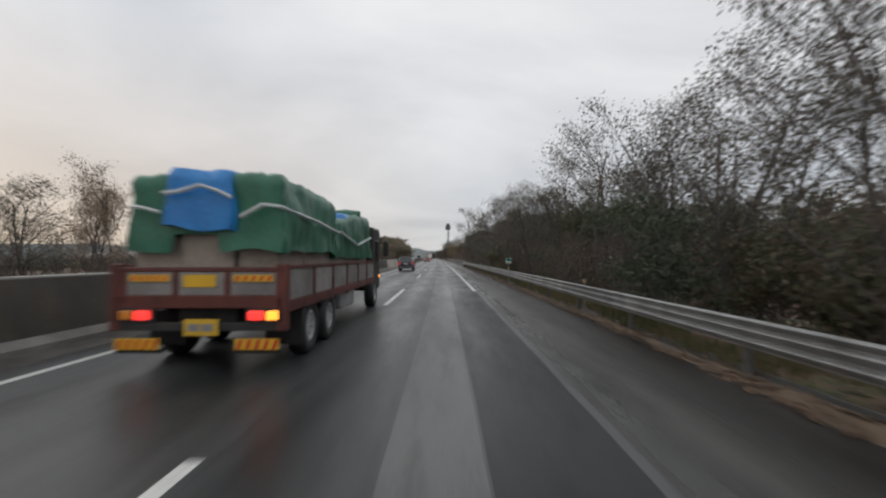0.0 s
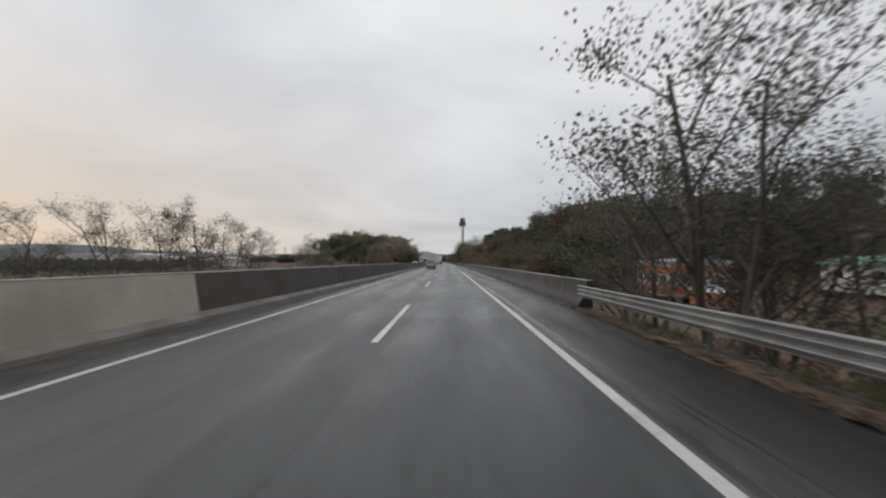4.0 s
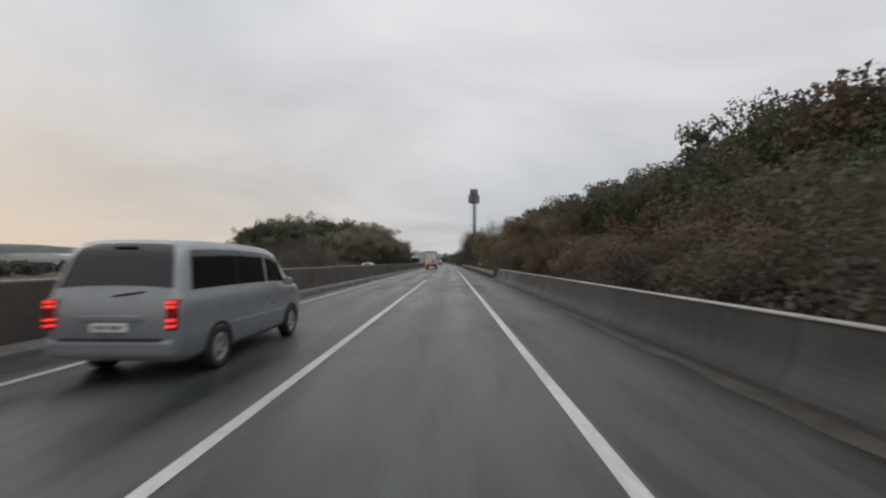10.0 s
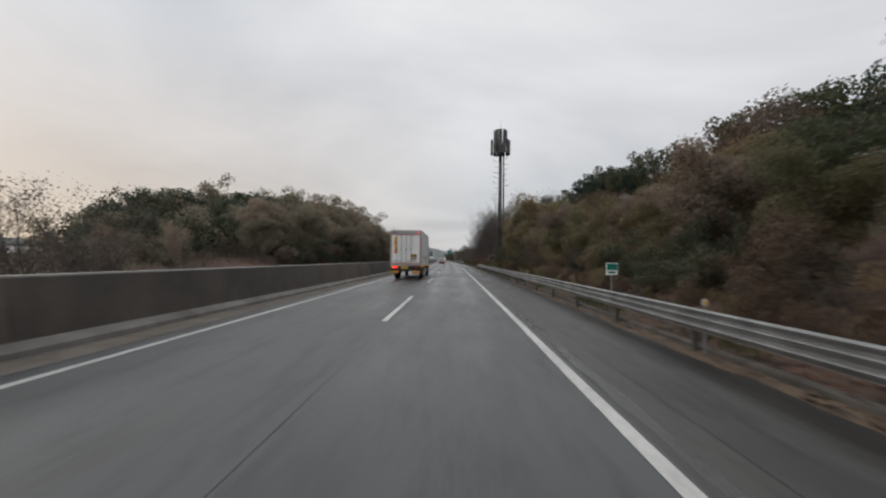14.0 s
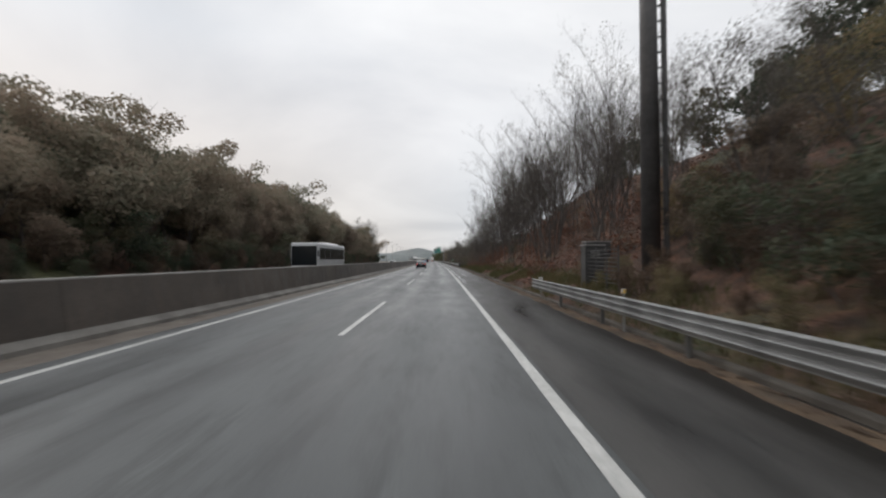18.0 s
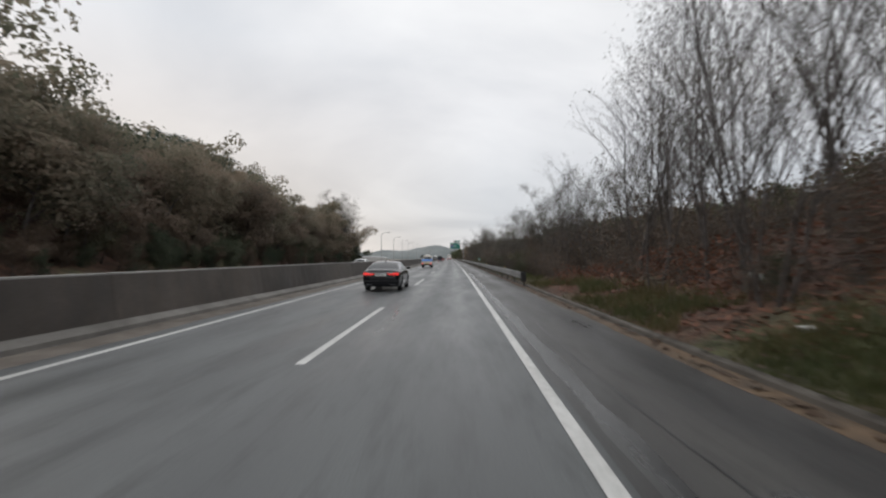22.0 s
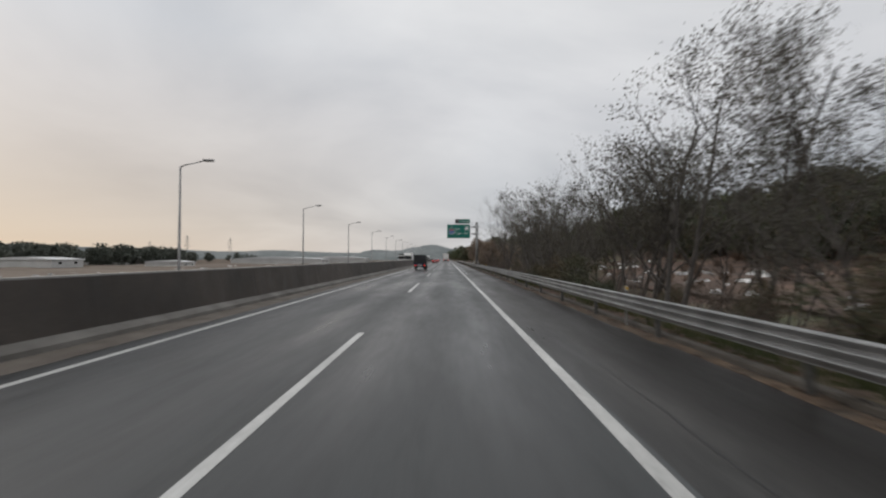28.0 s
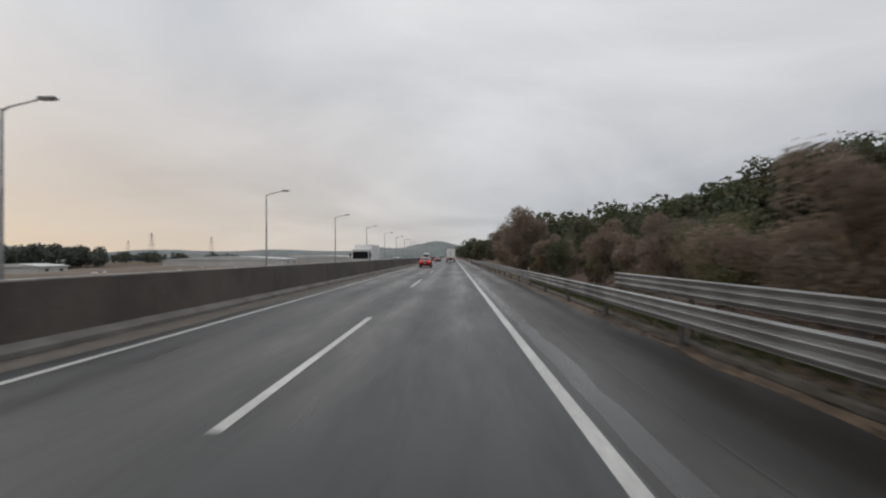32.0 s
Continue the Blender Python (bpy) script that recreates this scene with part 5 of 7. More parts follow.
part("light_bar", box(-0.12, -0.03, 0.895, 0.12, 0.03, 0.94, 0.008), M["dark_trim"], teal, "dark bar between the lamps")
for s in (1, -1):
    lampo = wrap_lamp("tail_light", ((0.13, -0.02, 0.88, 0.955), (0.5, -0.015, 0.87, 0.965), (0.7, 0.01, 0.86, 0.975), (0.82, 0.08, 0.85, 0.98), (0.88, 0.3, 0.9, 0.97)), s, M["dull_red"], teal, label="wide red light bar with a hooked outer end")
    wrap_lamp("light_strip", ((0.15, -0.055, 0.9, 0.94), (0.5, -0.05, 0.895, 0.945), (0.71, -0.022, 0.89, 0.95), (0.83, 0.05, 0.885, 0.955)), s, M["red_lamp"], lampo, 0.012)
    wrap_lamp("light_hook", ((0.7, -0.005, 0.76, 0.86), (0.79, 0.03, 0.73, 0.86), (0.84, 0.1, 0.74, 0.86)), s, M["red_lamp"], lampo, 0.03)
    part("reflector", box(s * 0.76 - 0.05, -0.045, 0.5, s * 0.76 + 0.05, 0.0, 0.56, 0.01), M["dull_red"], teal)
    part("roof_rail", tube([(s * 0.63, 0.8, 1.6), (s * 0.65, 0.95, 1.66), (s * 0.65, 2.1, 1.66), (s * 0.63, 2.3, 1.6)], 0.018, 6), M["black"], teal)
part("lower_bumper", box(-0.84, -0.035, 0.4, 0.84, 0.2, 0.66, 0.04), M["black"], teal, "black lower bumper")
part("skid_plate", box(-0.5, -0.055, 0.36, 0.5, 0.1, 0.47, 0.03), M["silver_trim"], teal, "silver skid plate")
part("spoiler", box(-0.6, 0.3, 1.52, 0.6, 0.75, 1.58, 0.025), M["black"], teal)
for s in (1, -1):
    part("side_cladding", box(s * 0.89 - 0.02, 1.25, 0.26, s * 0.895 + 0.012, 3.2, 0.44, 0.012), M["black"], teal, "black lower side cladding")
part("wiper", tube([(0.0, 0.14, 1.1), (0.3, 0.18, 1.14)], 0.012, 5), M["black"], teal)
part("tailgate_lip", box(-0.55, -0.022, 0.66, 0.55, 0.05, 0.7, 0.012), M["black"], teal)
for s in (1, -1):
    part("skid_tip", box(s * 0.58 - 0.08, -0.055, 0.38, s * 0.58 + 0.08, 0.08, 0.5, 0.03), M["silver_trim"], teal)
    for y in (1.5, 2.3):
        part("door_handle", box(s * 0.895 - 0.01, y, 0.86, s * 0.9 + 0.018, y + 0.18, 0.885, 0.007), P, teal)
part("antenna", tube([(0, 1.1, 1.62), (0, 1.02, 1.72)], [0.03, 0.008], 6), M["black"], teal)
plate(teal, 0, -0.012, 0.8, 0.5, 0.11, M["plate_white"])

# silver van
P = car_paint("silver_van_paint", (0.27, 0.285, 0.3), 0.3, 0.4)
van, sh = passenger_car(
    "van", "silver passenger van with tinted windows, wet from rain", "van", along(167.7, -2.36), P,
    [(0, 1.0, 0.86, 0.42), (0.05, 1.2, 0.92, 0.34), (0.14, 1.5, 0.95, 0.3), (0.28, 1.84, 0.96, 0.28), (0.5, 1.97, 0.96, 0.27), (1.6, 2.0, 0.96, 0.26), (3.0, 1.96, 0.96, 0.26), (3.6, 1.84, 0.96, 0.26), (4.3, 1.25, 0.95, 0.27), (4.8, 1.08, 0.92, 0.3), (5.08, 0.88, 0.84, 0.34), (5.15, 0.7, 0.76, 0.4)],
    1.16, 5.15, (1.05, 4.2), 0.34, 0.955, roof_in=0.84, rear_glass=(0.085, 0.36), side_glass=((0.35, 1.74, 0.45, 1.72), (1.765, 2.9, 1.745, 2.86), (2.98, 3.9, 2.94, 3.55)), mirror_y=3.6, spokes=6)
for s in (1, -1):
    lampo = part("tail_light", box(s * 0.83 - 0.075, -0.02, 0.74, s * 0.83 + 0.075, 0.16, 1.16, 0.03), M["dull_red"], van, "tall tail light with two red bars")
    for z in (0.8, 0.88, 1.06, 1.12):
        part("lamp", box(s * 0.83 - 0.065, -0.03, z - 0.018, s * 0.83 + 0.065, 0.0, z + 0.018, 0.006), M["red_lamp"], lampo)
part("bumper", box(-0.88, -0.035, 0.38, 0.88, 0.25, 0.62, 0.06), P, van)
part("plate_trim", box(-0.42, -0.03, 0.86, 0.42, 0.02, 0.94, 0.015), P, van)
part("bumper_step", box(-0.7, -0.06, 0.6, 0.7, 0.05, 0.635, 0.012), M["black"], van, "black bumper step")
part("high_stop_light", box(-0.16, 0.24, 1.86, 0.16, 0.34, 1.89, 0.008), M["black"], van)
part("wiper", tube([(0.0, 0.02, 1.2), (0.42, 0.05, 1.26)], 0.013, 5), M["black"], van)
for s in (1, -1):
    part("side_moulding", box(s * 0.955 - 0.01, 1.5, 0.62, s * 0.96 + 0.014, 3.75, 0.69, 0.012), P, van)
    part("door_handle", box(s * 0.955 - 0.01, 2.7, 1.0, s * 0.96 + 0.022, 2.92, 1.035, 0.008), M["chrome"], van)
part("antenna_pod", box(-0.06, 0.55, 1.93, 0.06, 0.7, 1.99, 0.02), M["black"], van)
plate(van, 0, -0.02, 0.78, 0.5, 0.12, M["plate_white"])

# black saloon
P = car_paint("black_paint", (0.008, 0.008, 0.011), 0.16, 0.1)
sedan, sh = passenger_car(
    "sedan", "glossy black saloon car with bright red tail lights", "car", along(370.6, -1.22), P,
    [(0, 0.74, 0.74, 0.34), (0.03, 0.95, 0.83, 0.3), (0.12, 1.04, 0.89, 0.26), (0.48, 1.1, 0.925, 0.22), (0.95, 1.28, 0.93, 0.2), (1.45, 1.42, 0.93, 0.2), (2.1, 1.485, 0.93, 0.2), (2.9, 1.45, 0.93, 0.2), (3.3, 1.3, 0.93, 0.2), (3.75, 1.02, 0.93, 0.21), (4.5, 0.92, 0.9, 0.23), (4.9, 0.78, 0.8, 0.28), (5.0, 0.62, 0.7, 0.34)],
    0.99, 5.0, (1.12, 4.0), 0.345, 0.925, roof_in=0.72, rear_glass=(0.54, 1.36), side_glass=((1.15, 1.95, 1.5, 1.94), (2.0, 2.75, 1.99, 2.7), (2.8, 3.5, 2.75, 3.05)), mirror_y=3.2, spokes=10)
for s in (1, -1):
    lampo = wrap_lamp("tail_light", ((0.3, -0.0, 0.83, 0.89), (0.5, 0.0, 0.815, 0.91), (0.7, 0.02, 0.8, 0.935), (0.82, 0.07, 0.79, 0.95), (0.885, 0.22, 0.86, 0.96), (0.912, 0.42, 0.91, 0.965)), s, M["dull_red"], sedan, label="wide wraparound red tail light")
    wrap_lamp("light_bar", ((0.32, -0.04, 0.865, 0.885), (0.7, -0.015, 0.885, 0.92), (0.835, 0.045, 0.89, 0.935), (0.925, 0.36, 0.925, 0.955)), s, M["red_lamp"], lampo, 0.012)
    wrap_lamp("light_bar", ((0.36, -0.04, 0.835, 0.85), (0.68, -0.015, 0.815, 0.855), (0.84, 0.05, 0.81, 0.86)), s, M["red_lamp"], lampo, 0.012)
    part("exhaust_trim", box(s * 0.58 - 0.15, -0.04, 0.33, s * 0.58 + 0.15, 0.02, 0.37, 0.015), M["dark_trim"], sedan)
    part("window_trim", tube([(s * 0.895, 1.2, 0.99), (s * 0.9, 2.2, 0.995), (s * 0.895, 3.45, 0.99)], 0.012, 5), M["chrome"], sedan, "chrome window line")
for s in (1, -1):
    line = [sh.point(y, 0.5 + s * d) for y, d in ((1.08, 0.236), (1.3, 0.2), (1.6, 0.178), (2.2, 0.17), (2.8, 0.172), (3.15, 0.19), (3.5, 0.236))]
    part("window_surround", tube([p + Vector((s * 0.012, 0, 0.006)) for p in line], 0.014, 5), M["chrome"], sedan, "chrome window surround")
part("boot_trim", box(-0.62, -0.03, 0.905, 0.62, 0.02, 0.935, 0.008), M["chrome"], sedan, "chrome boot strip")
plate(sedan, 0, -0.012, 0.83, 0.52, 0.12, M["plate_white"])
part("bumper_line", box(-0.84, -0.015, 0.52, 0.84, 0.06, 0.55, 0.012), M["black"], sedan)
part("boot_lip", box(-0.62, 0.08, 1.04, 0.62, 0.16, 1.062, 0.01), P, sedan)
part("aerial_fin", box(-0.03, 1.5, 1.44, 0.03, 1.68, 1.5, 0.014), P, sedan)
for s in (1, -1):
    for y in (1.75, 2.75):
        part("door_handle", box(s * 0.925 - 0.012, y, 0.82, s * 0.925 + 0.02, y + 0.2, 0.845, 0.008), M["chrome"], sedan)
    part("sill_trim", box(s * 0.92 - 0.01, 1.55, 0.24, s * 0.925 + 0.01, 3.6, 0.265, 0.006), M["chrome"], sedan)


def small_car(m, paint, label, oncoming):
    car, sh = passenger_car(
        "car", label, "car", m, paint,
        [(0, 0.76, 0.78, 0.36), (0.05, 0.95, 0.85, 0.3), (0.25, 1.02, 0.88, 0.25), (0.7, 1.25, 0.9, 0.22), (1.2, 1.46, 0.9, 0.2), (2.2, 1.5, 0.9, 0.2), (2.8, 1.4, 0.9, 0.2), (3.4, 1.0, 0.9, 0.22), (4.1, 0.9, 0.86, 0.25), (4.5, 0.74, 0.76, 0.3)],
        0.97, 4.5, (0.95, 3.65), 0.33, 0.895, rear_glass=(0.4, 1.05), side_glass=((1.15, 1.9, 1.3, 1.85), (1.96, 3.0, 1.92, 2.6)), lit_front=oncoming)
    for s in (1, -1):
        part("tail_light", box(s * 0.66 - 0.15, -0.02, 0.74, s * 0.66 + 0.15, 0.1, 0.88, 0.02), M["red_lamp"], car)
    plate(car, 0, -0.012, 0.7, 0.5, 0.11, M["plate_white"])
    return car


small_car(along(598, -1.9), car_paint("red_paint", (0.25, 0.02, 0.02)), "red hatchback with lit tail lights on the wet road", False)
small_car(along(655, -1.9), car_paint("grey_paint", (0.12, 0.12, 0.13)), "grey car with lit tail lights on the wet road", False)
WHITE = car_paint("white_paint", (0.62, 0.62, 0.61))
for s, o, paint, word in ((632, -10.3, WHITE, "white"), (668, -13.9, P, "black"), (706, -10.3, WHITE, "white"), (742, -13.9, WHITE, "white"), (790, -10.3, P, "black"), (850, -13.9, WHITE, "white"), (232, -10.3, WHITE, "white"), (412, -10.3, WHITE, "white")):
    small_car(along(s, o, -0.016, 180), paint, word + " oncoming car with lit head lights", True)


# ---- trucks ----
def tilt_cloth(x0, x1, y0, y1, z_low, top, seed, nx=44, ny=60, sag=0.06, hem=None, crease=0.0):
    """A tarpaulin draped over a load: top(x, y) gives its height; hem the edge's height."""
    rng = random.Random(seed)
    off = Vector((rng.uniform(0, 50), rng.uniform(0, 50), 0))
    bm = bmesh.new()
    grid = []
    for i in range(nx + 1):
        u = i / nx
        row = []
        for j in range(ny + 1):
            t = j / ny
            # edges run down the sides
            fx = min(1.0, max(0.0, (u - 0.18) / 0.64))
            fy = min(1.0, max(0.0, (t - 0.14) / 0.72))
            x = x0 + (x1 - x0) * fx
            y = y0 + (y1 - y0) * fy
            down = max(0.0, (0.18 - u) / 0.18, (u - 0.82) / 0.18, (0.14 - t) / 0.14, (t - 0.86) / 0.14)
            z_top = top(fx, fy)
            low = hem(u, t) if hem else z_low
            z = z_top + (low - z_top) * down
            nv = noise.noise(Vector((x * 1.3, y * 1.1, z * 1.6)) + off)
            n2 = noise.noise(Vector((x * 4.2, y * 3.6, z * 2.0)) + off)
            fold = abs(noise.noise(Vector((x * 2.2 + z * 1.4, y * 2.0 - z * 1.1, 0.0)) + off))
            push = down * 0.05 + 0.05 * nv + 0.025 * n2 - 0.09 * (0.25 - min(0.25, fold)) * 4 * 0.35
            sx = -1 if u < 0.18 else (1 if u > 0.82 else 0)
            sy = -1 if t < 0.14 else (1 if t > 0.86 else 0)
            row.append(bm.verts.new((x + sx * (0.04 + push), y + sy * (0.04 + push), z + (1 - down) * (sag * nv + 0.03 * n2 - crease * max(0.0, 0.22 - fold) * 4 + crease * abs(noise.noise(Vector((x * 7, y * 5, 3.0)) + off))))))
        grid.append(row)
    for i in range(nx):
        for j in range(ny):
            bm.faces.new((grid[i][j], grid[i + 1][j], grid[i + 1][j + 1], grid[i][j + 1]))
    bmesh.ops.recalc_face_normals(bm, faces=bm.faces)
    return bm


M["tarp_green"] = mottled("green_tarpaulin", (0.012, 0.085, 0.05), (0.022, 0.13, 0.08), 1.2, 0.42, fine=12, bump=0.2)
M["tarp_blue"] = mottled("blue_tarpaulin", (0.004, 0.12, 0.36), (0.01, 0.19, 0.5), 1.2, 0.42, fine=12, bump=0.2)
M["tarp_steel_blue"] = mottled("faded_blue_tarpaulin", (0.014, 0.085, 0.27), (0.035, 0.15, 0.38), 1.4, 0.45, fine=14, bump=0.2)
M["tarp_black"] = mottled("black_canvas", (0.005, 0.006, 0.008), (0.012, 0.014, 0.017), 1.4, 0.55, fine=14, bump=0.25)
M["strap"] = plain("pale_strap", (0.42, 0.45, 0.45), 0.6)
M["carton"] = mottled("beige_cartons", (0.22, 0.18, 0.15), (0.36, 0.31, 0.27), 1.1, 0.8, fine=15, bump=0.2)
M["truck_red"] = mottled("rusty_red_frame", (0.055, 0.013, 0.01), (0.12, 0.03, 0.022), 2.0, 0.55, fine=20, bump=0.15)
M["truck_grey"] = mottled("grey_side_panel", (0.12, 0.11, 0.105), (0.25, 0.235, 0.225), 1.4, 0.5, fine=18, bump=0.1)
M["chassis"] = mottled("dirty_chassis", (0.012, 0.012, 0.012), (0.03, 0.028, 0.026), 2.0, 0.7, fine=20)
M["stripe_yellow"] = plain("yellow_reflector", (0.62, 0.36, 0.02), 0.4)
M["stripe_orange"] = plain("orange_reflector", (0.6, 0.17, 0.02), 0.4)
M["stripe_red"] = plain("red_reflector", (0.5, 0.03, 0.02), 0.4)
M["white_panel"] = mottled("white_box_panel", (0.72, 0.72, 0.71), (0.83, 0.83, 0.82), 0.6, 0.4, fine=14, bump=0.03, spread=0.06)
M["grey_panel"] = mottled("light_grey_box_side", (0.74, 0.742, 0.745), (0.84, 0.842, 0.845), 0.5, 0.4, fine=14, bump=0.03, spread=0.06)
M["alu"] = mottled("aluminium_frame", (0.3, 0.3, 0.3), (0.42, 0.42, 0.42), 1.5, 0.4, metal=0.5)


def hazard_board(parent, x0, x1, y, z0, z1, n=5):
    b = part("hazard_board", box(x0, y - 0.02, z0, x1, y, z1, 0.004), M["stripe_yellow"], parent, "yellow and red striped reflector board")
    w = (x1 - x0) / n
    for k in range(n):
        bm = bmesh.new()
        a = x0 + k * w + w * 0.2
        vs = [bm.verts.new((x, y - 0.024, z)) for x, z in ((a, z0 + 0.01), (a + w * 0.4, z0 + 0.01), (min(x1, a + w * 0.75), z1 - 0.01), (a + w * 0.35, z1 - 0.01))]
        bm.faces.new(vs)
        part("stripe", bm, M["stripe_red"], b)


def truck_wheels(t, half, ys, r=0.5, rim="rim"):
    for y in ys:
        for s in (1, -1):
            wheel(t, s * half, y, r, 0.3, s, 8, rim, 0.58)


def truck_cab(t, y0, y1, half, z0, z1, paint, mirror_z=2.1):
    bm = box(-half, y0, z0, half, y1, z1, 0.12)
    part("cab", bm, paint, t)
    part("windscreen", box(-half * 0.9, y1 - 0.03, z0 + 0.9, half * 0.9, y1 + 0.012, z1 - 0.3, 0.02), M["glass"], t)
    for s in (1, -1):
        part("cab_window", box(s * half - 0.015, y0 + 0.45, z0 + 0.95, s * half + 0.012, y1 - 0.35, z1 - 0.45, 0.01), M["glass"], t)
        part("mirror", box(s * (half + 0.12), y1 - 0.1, mirror_z, s * (half + 0.32), y1 + 0.0, mirror_z + 0.55, 0.04), M["black"], t, "tall black wing mirror")
        part("mirror_arm", tube([(s * half * 0.96, y1 - 0.15, mirror_z + 0.5), (s * (half + 0.2), y1 - 0.05, mirror_z + 0.5)], 0.02, 6), M["black"], t)
        part("bumper_light", box(s * half * 0.96 - 0.04, y1 - 0.35, 0.95, s * half + 0.02, y1 - 0.2, 1.05, 0.01), M["amber_lamp"], t)


# open truck under green and blue tarpaulins
tt = tagged(empty("cargo_truck", along(6.6, -1.52)), "red-framed cargo truck with its load under green and blue tarpaulins", "truck")
H = 1.22
part("bed_floor", box(-H, 0, 0.92, H, 8.2, 1.02, 0.01), M["chassis"], tt)
part("chassis_beam", box(-0.45, 0.2, 0.55, 0.45, 9.6, 0.92, 0.02), M["chassis"], tt)
for s in (1, -1):
    for k in range(6):
        y = 0.08 + k * 1.36
        part("side_panel", box(s * H - 0.025, y + 0.06, 1.03, s * H + 0.025, y + 1.3, 1.5, 0.01), M["truck_grey"], tt)
        part("side_post", box(s * H - 0.05, y - 0.03, 0.9, s * H + 0.045, y + 0.05, 1.56, 0.01), M["truck_red"], tt)
    part("side_rail", box(s * H - 0.05, 0.1, 1.505, s * H + 0.05, 8.2, 1.56, 0.01), M["truck_red"], tt)
    part("side_beam", box(s * H - 0.05, 0.1, 0.86, s * H + 0.05, 8.2, 1.025, 0.01), M["truck_red"], tt)
    part("corner_post", box(s * H - 0.1, -0.06, 0.6, s * H + 0.06, 0.1, 1.58, 0.02), M["truck_red"], tt)
    part("mud_flap", box(s * 0.95 - 0.3, 0.75, 0.25, s * 0.95 + 0.3, 0.78, 0.8), M["rubber"], tt)
    hazard_board(tt, s * 0.87 - 0.32, s * 0.87 + 0.32, -0.1, 0.34, 0.5)
    part("underrun_bar", box(s * 0.87 - 0.34, -0.08, 0.28, s * 0.87 + 0.34, 0.0, 0.34, 0.01), M["chassis"], tt)
    part("tail_light", box(s * 0.83 - 0.12, -0.09, 0.76, s * 0.83 + 0.12, 0.0, 0.9, 0.03), M["red_lamp"], tt, "lit red tail light")
    part("turn_light", box(s * 1.07 - 0.09, -0.09, 0.76, s * 1.07 + 0.09, 0.0, 0.9, 0.03), M["amber_lamp"] if s > 0 else M["dull_amber"], tt)
for k in range(3):
    a = -H + 0.1 + k * 0.76
    part("tailgate_panel", box(a + 0.05, -0.05, 1.12, a + 0.72, 0.0, 1.46, 0.012), M["truck_grey"], tt)
    part("tailgate_post", box(a - 0.03, -0.06, 1.0, a + 0.04, 0.02, 1.5, 0.01), M["truck_red"], tt)
    if k != 1:
        hazard_board(tt, a + 0.1, a + 0.68, -0.052, 1.32, 1.42)
part("notice", box(-0.24, -0.06, 1.24, 0.24, -0.052, 1.42), M["stripe_yellow"], tt, "faded yellow notice plate")
part("tailgate_top", box(-H, -0.06, 1.46, H, 0.05, 1.53, 0.015), M["truck_red"], tt)
part("tailgate_base", box(-H, -0.06, 0.93, H, 0.05, 1.12, 0.015), M["truck_red"], tt)
plate(tt, 0.06, -0.1, 0.66, 0.5, 0.24, M["plate_yellow"])
truck_wheels(tt, 1.22, (1.35, 2.65, 8.7), 0.48)
truck_cab(tt, 8.35, 10.0, 1.2, 0.55, 2.7, M["chassis"], 1.7)
for (x0, x1, y0, y1, z1) in ((-1.08, -0.4, 0.16, 1.4, 1.98), (-0.36, 0.42, 0.1, 1.4, 2.3), (0.46, 1.06, 0.16, 1.4, 1.95), (-1.06, 1.06, 1.45, 7.9, 1.92)):
    part("carton", box(x0, y0, 1.02, x1, y1, z1, 0.02), M["carton"], tt)


def hem_rear(u, t):
    return 1.76 + 0.14 * noise.noise(Vector((u * 5, t * 5, 3))) + (0.26 if t < 0.2 and 0.36 < u < 0.56 else 0)


part("tarpaulin", tilt_cloth(-0.98, 1.14, 0.06, 3.1, 1.72, lambda x, y: 2.93 + 0.03 * x - 0.04 * y - 0.05 * (2 * x - 1) ** 4, 4, sag=0.03, hem=hem_rear, crease=0.04), M["tarp_green"], tt, "green tarpaulin", smooth=True)
part("blue_tarpaulin", tilt_cloth(-0.44, 0.42, 0.0, 2.9, 2.0, lambda x, y: 2.99 - 0.03 * y, 9, nx=24, ny=36, sag=0.02, hem=lambda u, t: 2.14 - 0.1 * u + 0.03 * math.sin(u * 9) if t < 0.2 else 2.8), M["tarp_blue"], tt, "blue tarpaulin", smooth=True)
part("front_tarpaulin", tilt_cloth(-1.08, 1.1, 3.3, 8.1, 1.7, lambda x, y: 2.35 + 0.12 * x + 0.42 * min(1.0, y * 1.8), 14, hem=lambda u, t: 1.65 + 0.1 * noise.noise(Vector((u * 5, t * 6, 8)))), M["tarp_green"], tt, "green tarpaulin", smooth=True)
part("blue_patch", tilt_cloth(0.2, 1.0, 4.72, 5.6, 2.4, lambda x, y: 2.8, 15, nx=10, ny=10, hem=lambda u, t: 2.62), M["tarp_blue"], tt, "blue tarpaulin", smooth=True)
part("rolled_cover", tube([(0.0, 7.0, 2.92), (0.55, 7.06, 2.97), (1.0, 7.1, 2.95)], [0.15, 0.17, 0.14], 10), M["tarp_green"], tt, smooth=True)
for pts in (((-1.0, -0.08, 2.42), (-0.82, -0.13, 2.4), (-0.55, -0.13, 2.33)), ((-0.5, -0.15, 2.6), (-0.25, -0.16, 2.63), (0.05, -0.16, 2.72), (0.3, -0.16, 2.64), (0.5, -0.15, 2.54)), ((0.62, -0.13, 2.26), (0.95, -0.14, 2.44), (1.17, -0.08, 2.42), (1.28, 1.5, 2.32), (1.29, 3.1, 2.2)), ((1.22, 3.6, 2.25), (1.24, 5.5, 2.0), (1.22, 7.8, 2.3))):
    bm = tube(pts, 0.03, 6)
    part("strap", bm, M["strap"], tt, "pale lashing strap")
